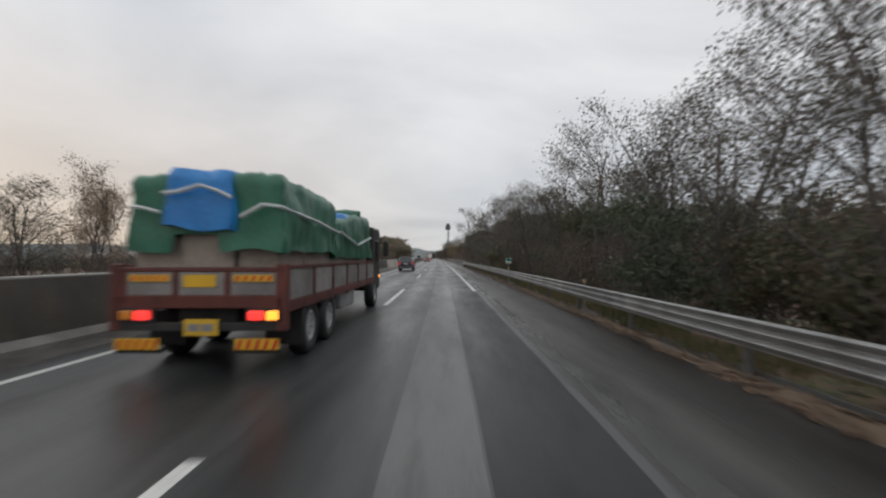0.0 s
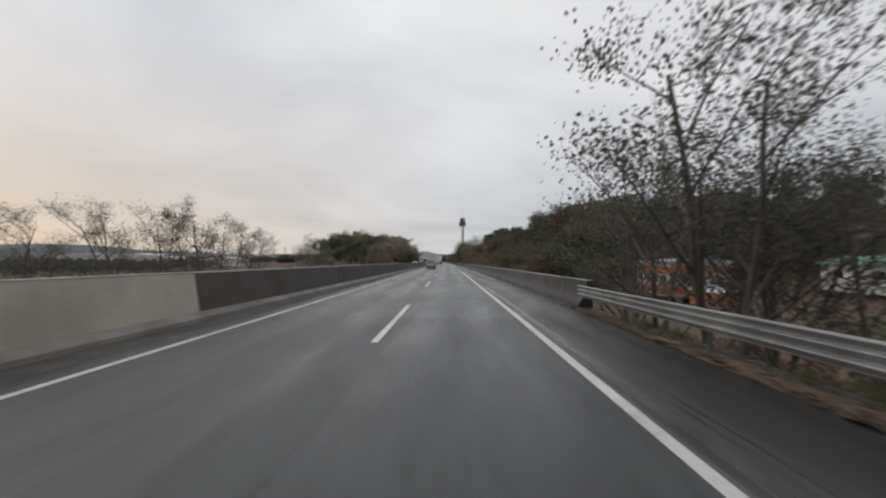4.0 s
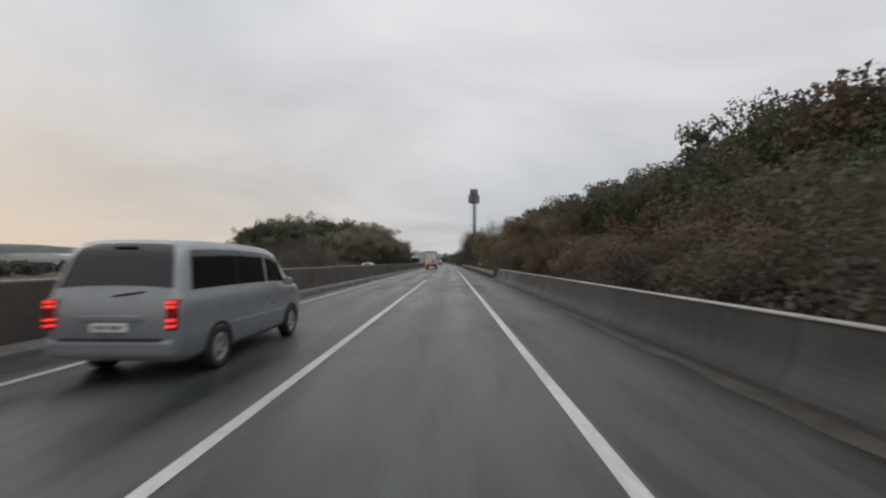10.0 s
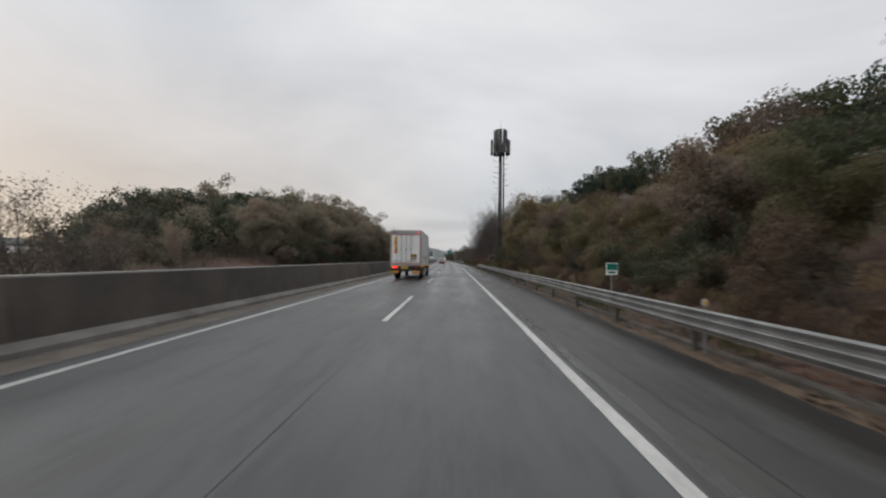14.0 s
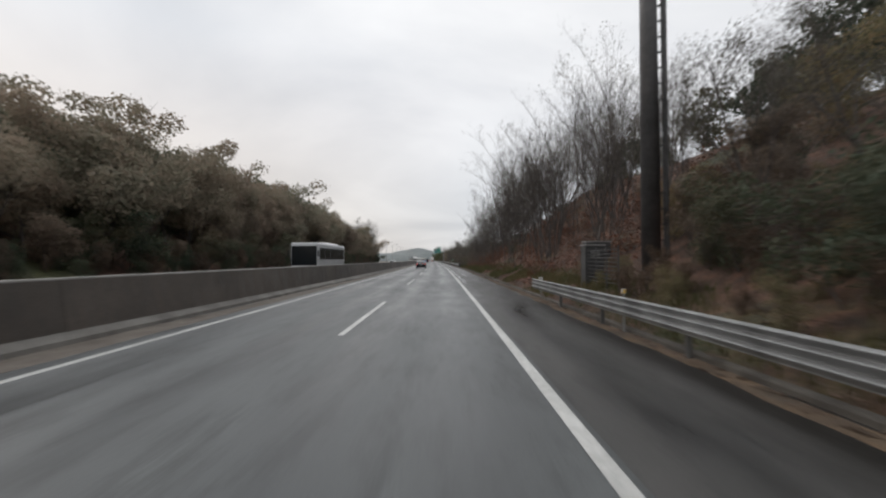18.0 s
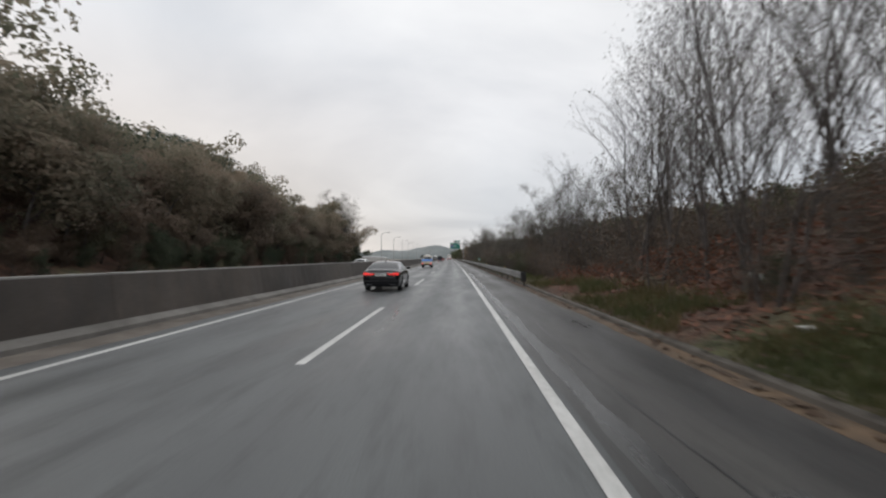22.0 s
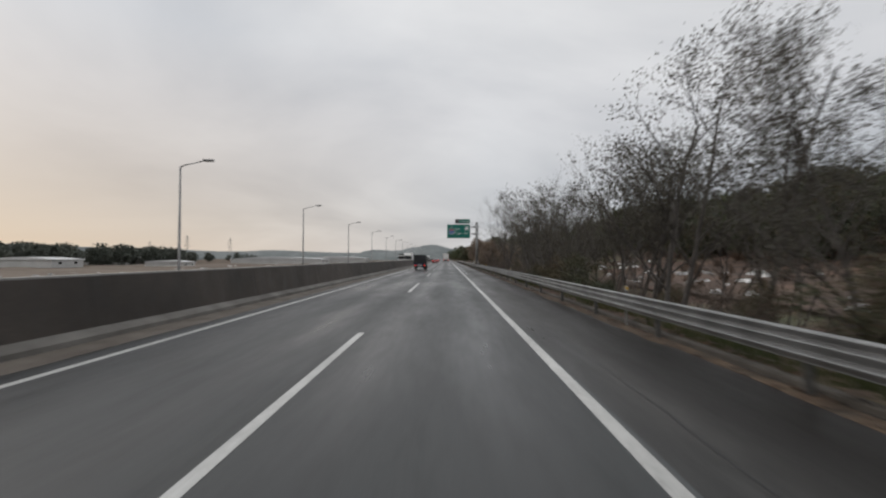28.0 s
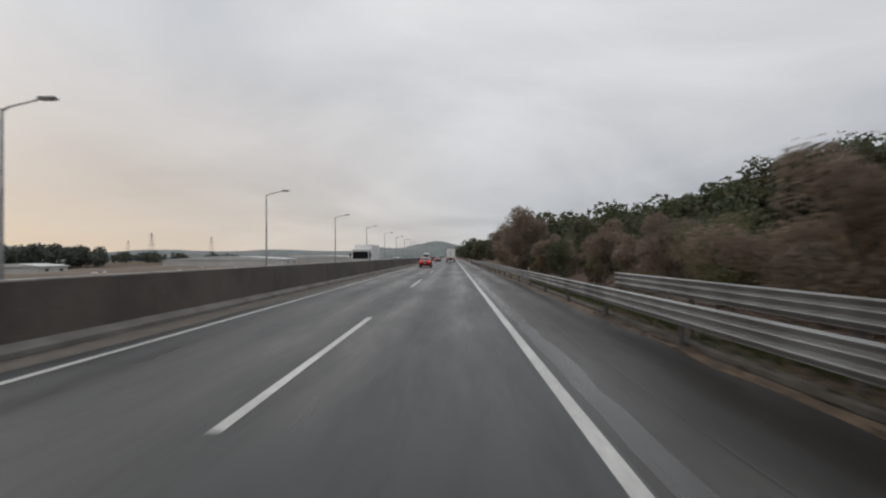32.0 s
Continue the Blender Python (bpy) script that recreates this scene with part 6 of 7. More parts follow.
for s in (1, -1):
    part("lamp_bracket", box(s * 0.95 - 0.27, -0.06, 0.72, s * 0.95 + 0.27, 0.0, 0.94, 0.01), M["chassis"], tt)
    for k in range(7):
        part("load_hook", box(s * 1.27 - 0.015, 0.7 + k * 1.1, 0.82, s * 1.27 + 0.015, 0.76 + k * 1.1, 0.9, 0.005), M["chassis"], tt)
part("rear_beam", box(-1.2, -0.05, 0.6, 1.2, 0.04, 0.72, 0.015), M["chassis"], tt)
part("fuel_tank", box(0.62, 4.2, 0.42, 1.14, 5.6, 0.86, 0.08), M["alu"], tt, "dull aluminium fuel tank")

# box truck
bt = tagged(empty("box_truck", along(259.5, -2.0)), "white box truck with ribbed rear doors and grey sides", "truck")
H = 1.24
part("box_body", box(-H, 0.03, 1.16, H, 10.1, 3.92, 0.03), M["grey_panel"], bt)
for k in range(4):
    a = -1.1 + k * 0.55
    part("rear_door", box(a + 0.01, -0.02, 1.36, a + 0.54, 0.04, 3.62, 0.015), M["white_panel"], bt, "white rear door leaf")
for x in (-0.72, -0.36, 0.02, 0.4):
    part("lock_rod", tube([(x, -0.05, 1.3), (x, -0.05, 3.7)], 0.02, 6), M["alu"], bt)
    part("rod_bracket", box(x - 0.04, -0.07, 1.5, x + 0.04, -0.02, 1.56, 0.005), M["alu"], bt)
part("door_header", box(-H, -0.03, 3.64, H, 0.05, 3.93, 0.02), M["alu"], bt)
for x0, x1, z0, z1 in ((-1.17, -1.13, 1.3, 3.62), (1.1, 1.14, 1.3, 3.62), (-1.17, 1.14, 3.585, 3.625), (-1.17, 1.14, 1.27, 1.31)):
    part("reflector_tape", box(x0, -0.035, z0, x1, -0.022, z1), M["stripe_red"], bt, "red reflective tape")
part("door_sill", box(-H, -0.04, 1.12, H, 0.05, 1.27, 0.02), M["alu"], bt)
for z0, z1, key in ((2.1, 2.42, "stripe_orange"), (2.43, 2.76, "stripe_yellow"), (2.8, 3.12, "stripe_orange"), (3.13, 3.45, "stripe_yellow")):
    part("sticker", box(-0.94, -0.036, z0, -0.68, -0.023, z1), M[key], bt, "orange and yellow sticker")
part("sticker", box(0.42, -0.036, 1.84, 0.86, -0.023, 2.06), M["black"], bt, "black notice sticker with yellow bars")
part("sticker", box(0.42, -0.036, 1.58, 0.86, -0.023, 1.835), M["carton"], bt, "worn brown and white sticker")
for x0, x1 in ((-1.02, -0.42), (0.06, 0.84)):
    part("lock_handle", box(x0, -0.085, 1.47, x1, -0.055, 1.51, 0.01), M["dark_trim"], bt, "dark door lock handle")
for x in (-0.72, -0.36, 0.02, 0.4):
    for z in (2.4, 3.55):
        part("rod_guide", box(x - 0.045, -0.075, z, x + 0.045, -0.02, z + 0.07, 0.008), M["dark_trim"], bt)
for x, z in ((-0.7, 3.76), (0.0, 3.8)):
    part("top_marker", box(x - 0.12, -0.05, z - 0.02, x + 0.12, -0.02, z + 0.02, 0.006), M["dark_trim"], bt)
part("door_cover", box(-1.2, -0.06, 3.93, 1.2, 0.08, 3.965, 0.012), M["alu"], bt, "rain gutter over the rear doors")
for s in (1, -1):
    for k in range(1, 5):
        part("panel_seam", box(s * 1.24 - 0.002, k * 2.02, 1.86, s * 1.24 + 0.006, k * 2.02 + 0.02, 3.86), M["alu"], bt)
    part("roof_rail", box(s * 1.24 - 0.03, 0.05, 3.88, s * 1.24 + 0.012, 10.1, 3.94, 0.01), M["alu"], bt)
    part("rear_bumper", box(s * 0.86 - 0.38, -0.03, 0.74, s * 0.86 + 0.38, 0.04, 0.9, 0.015), M["chassis"], bt)
for k in range(2):
    part("bar", box(0.47, -0.042, 1.89 + k * 0.08, 0.81, -0.037, 1.93 + k * 0.08), M["stripe_yellow"], bt)
for s in (1, -1):
    for z in (1.5, 1.95, 2.4, 2.85, 3.3):
        part("hinge", box(s * 1.19 - 0.07, -0.06, z, s * 1.19 + 0.07, 0.0, z + 0.07, 0.01), M["alu"], bt)
    part("rear_post", box(s * 1.19 - 0.06, -0.035, 1.2, s * 1.19 + 0.06, 0.06, 3.92, 0.015), M["alu"], bt)
    part("top_light", box(s * 1.0 - 0.1, -0.05, 3.72, s * 1.0 + 0.1, -0.02, 3.8, 0.01), M["red_lamp"] if s > 0 else M["dull_red"], bt)
    part("tail_light", box(s * 0.86 - 0.2, -0.06, 0.92, s * 0.86 + 0.2, 0.05, 1.06, 0.02), M["red_lamp"] if s < 0 else M["dull_red"], bt, "red tail light")
    hazard_board(bt, s * 0.86 - 0.32, s * 0.86 + 0.32, -0.08, 0.56, 0.7)
    part("underrun_bar", box(s * 0.86 - 0.36, -0.06, 0.5, s * 0.86 + 0.36, 0.02, 0.72, 0.01), M["chassis"], bt)
    part("side_band", box(s * H - 0.01, 0.1, 1.72, s * H + 0.02, 10.08, 1.84, 0.006), M["alu"], bt)
    part("side_rail", box(s * H - 0.01, 0.1, 1.6, s * H + 0.025, 10.08, 1.64, 0.006), M["white_panel"], bt)
    part("lower_skirt", box(s * H - 0.02, 0.1, 1.08, s * H + 0.03, 10.08, 1.2, 0.01), M["alu"], bt)
    for y in (0.9, 2.7, 4.4, 6.2, 8.2):
        part("side_marker", box(s * H - 0.01, y, 0.98, s * H + 0.03, y + 0.18, 1.05, 0.008), M["amber_lamp"], bt, "amber side marker light")
    for z in (0.55, 0.78):
        part("side_guard", tube([(s * 1.16, 4.9, z), (s * 1.16, 9.0, z)], 0.035, 6), M["alu"], bt)
    part("side_box", box(s * 1.1 - 0.12, 5.6, 1.2, s * 1.24 + 0.03, 5.9, 1.9, 0.02), M["black"], bt)
part("chassis_beam", box(-0.5, 0.1, 0.7, 0.5, 11.6, 1.12, 0.02), M["chassis"], bt)
plate(bt, -0.1, -0.07, 0.98, 0.52, 0.24, M["plate_yellow"])
truck_wheels(bt, 1.2, (2.75, 4.05, 10.9), 0.5)
truck_cab(bt, 10.3, 12.4, 1.2, 0.6, 3.1, car_paint("dark_cab_paint", (0.02, 0.03, 0.05)), 1.95)

def light_truck(m, paint, label, length, canopy):
    t = tagged(empty("light_truck", m), label, "truck")
    H = 0.86
    bed = length - 1.95
    part("bed_floor", box(-H, 0.02, 0.7, H, bed, 0.78, 0.01), paint, t)
    for s in (1, -1):
        part("bed_side", box(s * H - 0.03, 0.04, 0.76, s * H + 0.025, bed, 1.06, 0.012), paint, t)
        for z in (0.84, 0.93):
            part("side_rib", box(s * H + 0.02, 0.1, z, s * H + 0.04, bed - 0.05, z + 0.03, 0.006), paint, t)
        part("light_housing", box(s * 0.66 - 0.18, -0.03, 0.6, s * 0.66 + 0.18, 0.08, 0.76, 0.02), M["white_panel"] if not canopy else M["dark_trim"], t)
        part("tail_light", box(s * 0.64 - 0.13, -0.045, 0.63, s * 0.64 + 0.13, 0.02, 0.73, 0.02), M["red_lamp"], t, "lit red tail light")
        part("turn_light", box(s * 0.64 + s * 0.15 - 0.02, -0.044, 0.63, s * 0.64 + s * 0.15 + 0.03, 0.02, 0.73, 0.01), M["dull_amber"], t)
        part("mud_flap", box(s * 0.62 - 0.2, 0.75, 0.18, s * 0.62 + 0.2, 0.78, 0.6), M["rubber"], t)
    part("tailgate", box(-H, -0.02, 0.76, H, 0.035, 1.06, 0.012), paint, t)
    for z in (0.86, 0.96):
        part("tailgate_rib", box(-H + 0.1, -0.032, z, H - 0.1, -0.018, z + 0.03, 0.005), paint, t)
    part("bar", box(-0.3, -0.036, 0.9, 0.2, -0.033, 0.94), M["silver_trim"], t)
    part("chassis_beam", box(-0.35, 0.15, 0.42, 0.35, length - 0.3, 0.7, 0.02), M["chassis"], t)
    plate(t, -0.02, -0.035, 0.64, 0.5, 0.16, M["plate_yellow"] if not canopy else M["plate_white"])
    # cab shell
    rows = [(bed + 0.06, 1.93, 0.8, 0.42), (bed + 0.16, 1.96, 0.85, 0.4), (bed + 0.6, 1.98, 0.86, 0.36), (bed + 1.0, 1.96, 0.86, 0.34), (bed + 1.3, 1.85, 0.86, 0.34), (length - 0.35, 1.25, 0.85, 0.34), (length - 0.06, 1.08, 0.82, 0.34), (length, 0.8, 0.76, 0.36)]
    sh = Shell(rows, 1.16, 0.84)
    part("cab", sh.mesh(30), paint, t, smooth=True)
    for s in (0, 1):
        v0, v1 = (0.262, 0.325) if s == 0 else (0.738, 0.675)
        part("cab_window", sh.panel([(bed + 0.62, v0), (bed + 1.3, v0), (bed + 1.12, v1), (bed + 0.64, v1)]), M["glass"], t, smooth=True)
        part("quarter_window", sh.panel([(bed + 0.4, v0), (bed + 0.55, v0), (bed + 0.56, v1), (bed + 0.42, v1)]), M["glass"], t, smooth=True)
    part("windscreen", sh.panel([(bed + 1.35, 0.4), (length - 0.4, 0.38), (length - 0.4, 0.62), (bed + 1.35, 0.6)]), M["glass"], t, smooth=True)
    if not canopy:
        part("window_frame", box(-0.66, bed + 0.03, 1.38, 0.66, bed + 0.075, 1.84, 0.045), paint, t, "raised frame round the cab's rear window")
        for x0, x1 in ((-0.6, -0.47), (-0.43, -0.03), (0.03, 0.43), (0.47, 0.6)):
            part("rear_window", box(x0, bed + 0.018, 1.43, x1, bed + 0.05, 1.79, 0.03), M["glass"], t, "cab rear window pane")
        part("roof_gutter", box(-0.74, bed + 0.03, 1.9, 0.74, bed + 0.1, 1.925, 0.01), paint, t)
        for s in (1, -1):
            part("bed_rail", tube([(s * 0.87, 0.2, 1.06), (s * 0.87, 0.22, 1.13), (s * 0.87, bed - 0.2, 1.13), (s * 0.87, bed - 0.18, 1.06)], 0.012, 5), M["alu"], t, "thin rail along the bed side")
            part("side_stripe", box(s * 0.862 - 0.004, bed + 0.3, 0.98, s * 0.866 + 0.006, length - 0.5, 1.0), M["stripe_red"], t)
        for k in range(3):
            part("roof_rack_bar", tube([(-0.62, bed + 0.3 + k * 0.35, 2.06), (0.62, bed + 0.3 + k * 0.35, 2.06)], 0.018, 6), M["alu"], t)
        for s in (1, -1):
            part("roof_rack_rail", tube([(s * 0.6, bed + 0.2, 2.0), (s * 0.6, bed + 0.3, 2.06), (s * 0.6, bed + 1.0, 2.06)], 0.02, 6), M["alu"], t)
        part("rolled_sheet", tube([(-0.45, bed + 0.5, 2.1), (0.3, bed + 0.55, 2.12)], 0.05, 8), M["carton"], t, smooth=True)
    for s in (1, -1):
        part("mirror", box(s * 0.93, length - 0.85, 1.25, s * 1.08, length - 0.75, 1.52, 0.03), M["black"], t, "black wing mirror")
        part("mirror_arm", tube([(s * 0.82, length - 0.85, 1.4), (s * 0.96, length - 0.8, 1.42)], 0.015, 5), M["black"], t)
        part("cab_step", box(s * 0.86 - 0.06, length - 1.35, 0.34, s * 0.86 + 0.01, length - 0.2, 0.62, 0.02), M["black"], t)
        part("door_handle", box(s * 0.862 - 0.01, bed + 0.42, 0.98, s * 0.866 + 0.02, bed + 0.5, 1.08, 0.008), M["black"], t)
        for y in (bed + 0.34, bed + 1.36):
            part("door_gap", box(s * 0.862 - 0.006, y, 0.62, s * 0.864 + 0.004, y + 0.012, 1.12), M["black"], t)
        arch(t, s * 0.862, length - 0.85, 0.33, s, M["black"])
        part("side_lamp", box(s * 0.86 - 0.01, length - 0.55, 0.86, s * 0.87 + 0.012, length - 0.42, 0.9), M["dull_amber"], t)
    for y, r in ((1.15, 0.3), (length - 0.85, 0.33)):
        for s in (1, -1):
            wheel(t, s * (0.84 if y > 2 else 0.8), y, r, 0.2, s, 6, "rim" if canopy else "steel_dull", 0.62)
    return t, bed


pk, bed = light_truck(along(422.0, -2.05), car_paint("cream_truck_paint", (0.62, 0.58, 0.49), 0.35, 0.0), "cream-white light truck with a faded blue tarpaulin over its bed", 4.7, False)
part("tarpaulin", tilt_cloth(-0.78, 0.78, 0.15, bed - 0.1, 1.05, lambda x, y: 1.1 + 0.08 * min(1, max(0, (y - 0.14) * 12)) + 0.17 * min(1, max(0, (y - 0.36) * 9)) + 0.05 * abs(noise.noise(Vector((x * 5, y * 9, 4)))), 21, nx=70, ny=90, sag=0.07, crease=0.1, hem=lambda u, t: 1.06 + 0.05 * noise.noise(Vector((u * 6, t * 7, 2)))), M["tarp_steel_blue"], pk, "crumpled faded blue tarpaulin", smooth=True)
ck, bed = light_truck(along(517.1, -1.98), car_paint("navy_truck_paint", (0.007, 0.02, 0.06), 0.35, 0.0), "navy-blue light truck with a black canvas canopy", 5.0, True)
part("canopy", tilt_cloth(-0.83, 0.83, 0.0, bed - 0.05, 0.94, lambda x, y: 2.12 + 0.06 * math.sin(x * 3.14) + 0.035 * math.cos(y * 31.4), 33, nx=60, ny=90, sag=0.015, hem=lambda u, t: 0.94 + 0.025 * math.cos(t * 40)), M["tarp_black"], ck, "black canvas canopy over hoops", smooth=True)
part("canopy_flap", box(-0.35, -0.12, 1.98, 0.12, -0.105, 2.08, 0.005), M["chassis"], ck, "dark brown canvas patch")

# oncoming coach and trucks
coach = tagged(empty("coach", along(338.8, -10.3, -0.016, 180)), "white and grey coach with a dark wraparound windscreen", "bus")
part("body", box(-1.24, 0, 0.35, 1.24, 11.8, 3.3, 0.14), car_paint("coach_white", (0.5, 0.51, 0.53)), coach, smooth=False)
part("roof_unit", box(-0.9, 2.0, 3.28, 0.9, 7.5, 3.46, 0.06), M["white_panel"], coach)
part("windscreen", box(-1.16, 11.72, 1.2, 1.16, 11.83, 3.0, 0.04), M["glass"], coach)
for s in (1, -1):
    for k in range(5):
        part("side_window", box(s * 1.235, 0.6 + k * 2.1, 1.75, s * 1.252, 2.62 + k * 2.1, 2.85), M["glass"], coach)
    part("head_light", box(s * 0.9 - 0.2, 11.7, 0.7, s * 0.9 + 0.2, 11.83, 0.9, 0.03), M["head_lamp"], coach)
    part("mirror", box(s * 1.3, 11.9, 2.0, s * 1.45, 12.1, 2.6, 0.04), M["black"], coach)
    for y in (2.6, 9.0):
        wheel(coach, s * 1.23, y, 0.5, 0.3, s, 8, "rim", 0.58)
for s0, o, label, tall in ((600, -10.2, "white oncoming box truck with lit head lights", 3.4), (618, -13.8, "dark oncoming truck with lit head lights", 3.2), (760, -10.2, "white oncoming box truck with lit head lights", 3.4)):
    t = tagged(empty("box_truck", along(s0, o, -0.016, 180)), label, "truck")
    part("box_body", box(-1.2, 0, 1.0, 1.2, 6.5, tall, 0.04), M["white_panel"] if "white" in label else M["chassis"], t)
    part("chassis_beam", box(-0.5, 0.1, 0.55, 0.5, 8.2, 1.0, 0.02), M["chassis"], t)
    truck_wheels(t, 1.15, (1.6, 7.4), 0.45)
    truck_cab(t, 6.7, 8.4, 1.15, 0.5, 2.7, WHITE, 1.6)
    for s in (1, -1):
        part("head_light", box(s * 0.85 - 0.16, 8.36, 0.7, s * 0.85 + 0.16, 8.43, 0.88, 0.02), M["head_lamp"], t)
ft = tagged(empty("box_truck", along(648, 1.75)), "brown and white box truck far down the road", "truck")
part("box_body", box(-1.22, 0, 1.1, 1.22, 8.0, 3.7, 0.04), mottled("tan_panel", (0.3, 0.2, 0.14), (0.4, 0.28, 0.2), 1.0, 0.5), ft)
part("rear_door", box(-1.1, -0.03, 1.2, -0.02, 0.02, 3.55, 0.02), M["white_panel"], ft)
part("rear_door", box(0.02, -0.03, 1.2, 1.1, 0.02, 3.55, 0.02), M["white_panel"], ft)
part("chassis_beam", box(-0.5, 0.1, 0.6, 0.5, 9.5, 1.1, 0.02), M["chassis"], ft)
truck_wheels(ft, 1.18, (1.8, 8.8), 0.48)
truck_cab(ft, 8.2, 10.0, 1.18, 0.55, 2.9, WHITE, 1.8)
for s in (1, -1):
    part("tail_light", box(s * 0.9 - 0.15, -0.05, 0.85, s * 0.9 + 0.15, 0.02, 0.98, 0.02), M["red_lamp"], ft)

# ---- roadside things ----
def curved_panel(r, z0, z1, a0, a1, thick=0.05, n=4):
    bm = bmesh.new()
    rows = []
    for k in range(n + 1):
        t = a0 + (a1 - a0) * k / n
        rows.append([bm.verts.new((q * math.cos(t), q * math.sin(t), z)) for q, z in ((r, z0), (r, z1), (r - thick, z1), (r - thick, z0))])
    for a, b in zip(rows, rows[1:]):
        for j in range(4):
            bm.faces.new((a[j], b[j], b[(j + 1) % 4], a[(j + 1) % 4]))
    bm.faces.new(list(reversed(rows[0])))
    bm.faces.new(rows[-1])
    bmesh.ops.recalc_face_normals(bm, faces=bm.faces)
    return bm


def hoop(r, z, thick=0.04, n=28):
    return tube([(r * math.cos(2 * math.pi * k / n), r * math.sin(2 * math.pi * k / n), z) for k in range(n + 1)], thick, 5, caps=False)


M["mast"] = mottled("grey_brown_mast_steel", (0.045, 0.045, 0.048), (0.09, 0.088, 0.09), 1.0, 0.55, metal=0.3, fine=10)
ts, to = 302.0, 9.9
mast = tagged(empty("antenna_mast", along(ts, to, 0.0)), "tall steel antenna mast with two rings of panel antennas", "mast")
part("pole", tube([(0, 0, terrain(302.0, 9.9) - 0.3), (0, 0, 20.5)], [0.34, 0.26], 14), M["mast"], mast, smooth=True)
part("cable_duct", tube([(0.62, 0.1, 0), (0.62, 0.1, 20.2)], 0.11, 8), M["mast"], mast)
for k in range(34):
    part("rung", box(0.2, 0.06, 0.6 + k * 0.58, 0.62, 0.12, 0.66 + k * 0.58), M["mast"], mast)
for r, z0, z1, n in ((1.72, 20.1, 22.5, 13), (1.2, 22.0, 24.3, 10)):
    for k in range(n):
        a = 2 * math.pi * k / n
        part("antenna_panel", curved_panel(r, z0, z1, a, a + 2 * math.pi / n * (0.7 if k % 3 else 0.9), 0.07), M["mast"], mast, "curved antenna panel")
    for z in (z0 + 0.08, (z0 + z1) / 2, z1 - 0.08):
        part("ring", hoop(r - 0.09, z), M["mast"], mast)
    for k in range(6):
        a = 2 * math.pi * k / 6
        part("bracket", tube([(0, 0, z0 + 0.2), (r * math.cos(a) * 0.94, r * math.sin(a) * 0.94, z0 + 0.2)], 0.04, 5), M["mast"], mast)
part("platform", tube([(0, 0, 20.05), (0, 0, 20.12)], 0.7, 16), M["mast"], mast)
part("core", tube([(0, 0, 20.1), (0, 0, 24.0)], 0.2, 10), M["mast"], mast)
PEG = random.Random(3)
for k in range(16):
    z = 12.2 + k * 0.47
    r = PEG.uniform(0.7, 1.5) * (1 if k % 2 else -1)
    part("climbing_arm", tube([(0, 0, z), (r * 0.6, -0.1, z + 0.02), (r, -0.15, z + PEG.uniform(0.0, 0.35))], [0.03, 0.03, 0.05], 5), M["mast"], mast)
part("lightning_rod", tube([(0.05, 0, 24.0), (0.05, 0, 26.2)], [0.04, 0.015], 6), M["mast"], mast)

M["cabinet"] = mottled("dark_cabinet_metal", (0.04, 0.04, 0.042), (0.08, 0.08, 0.08), 1.0, 0.5, metal=0.2, fine=12)
for s, o, w, h in ((304.5, 8.6, 0.8, 1.5), (306.3, 9.4, 1.1, 1.3)):
    c = tagged(empty("equipment_cabinet", along(s, o, terrain(s, o))), "dark metal equipment cabinet among the bushes", "cabinet")
    part("body", box(-w / 2, -0.3, -0.2, w / 2, 0.3, h, 0.02), M["cabinet"], c)
    part("roof", box(-w / 2 - 0.05, -0.35, h, w / 2 + 0.05, 0.35, h + 0.06, 0.015), M["steel_dull"], c)
    part("door", box(-w / 2 + 0.05, -0.325, 0.1, w / 2 - 0.05, -0.302, h - 0.08, 0.01), M["cabinet"], c)
    for k in range(5):
        part("vent_slat", box(-w / 4, -0.34, h - 0.5 + k * 0.06, w / 4, -0.326, h - 0.47 + k * 0.06), M["steel_dull"], c)
fence = tagged(empty("mesh_fence", along(301, 8.3, terrain(301, 8.3))), "dark steel fence panel beside the mast", "fence")
for k in range(4):
    part("post", tube([(0, k * 1.1, -0.2), (0, k * 1.1, 1.6)], 0.03, 6), M["cabinet"], fence)
for k in range(9):
    part("rail", box(-0.015, 0, 0.25 + k * 0.15, 0.015, 3.3, 0.28 + k * 0.15), M["cabinet"], fence)

# street lamps beyond the oncoming lanes
def lamp_post():
    l = tagged(empty("street_lamp"), "tall grey street lamp with a single long arm", "street lamp", group="street lamps")
    part("pole", tube([(0, 0, -0.5), (0, 0, 0.4), (0, 0, 9.3)], [0.13, 0.12, 0.07], 10), M["steel_dull"], l, smooth=True)
    part("base_plate", box(-0.22, -0.22, -0.5, 0.22, 0.22, 0.06, 0.02), M["concrete_foot"], l)
    part("arm", tube([(0, 0, 9.2), (0.35, 0, 9.38), (2.0, 0, 9.75)], [0.06, 0.05, 0.04], 8), M["steel_dull"], l, smooth=True)
    head = part("lamp_head", box(1.9, -0.16, 9.7, 2.75, 0.16, 9.86, 0.05), M["steel_dull"], l, "flat grey lamp head")
    part("lens", box(2.0, -0.12, 9.675, 2.65, 0.12, 9.7, 0.01), M["plate_white"], head)
    return l


first = lamp_post()
first.matrix_basis = along(490, -20, terrain(490, -20) + 0.15)
for k in range(1, 15):
    copy_thing(first, along(490 + 31.5 * k, -20, terrain(490 + 31.5 * k, -20) + 0.15))

# direction sign over the shoulder
M["sign_green"] = plain("sign_green", (0.0, 0.15, 0.115), 0.45)
M["sign_white"] = plain("sign_white", (0.72, 0.74, 0.72), 0.5)
M["sign_blue"] = plain("sign_blue", (0.02, 0.09, 0.32), 0.45)
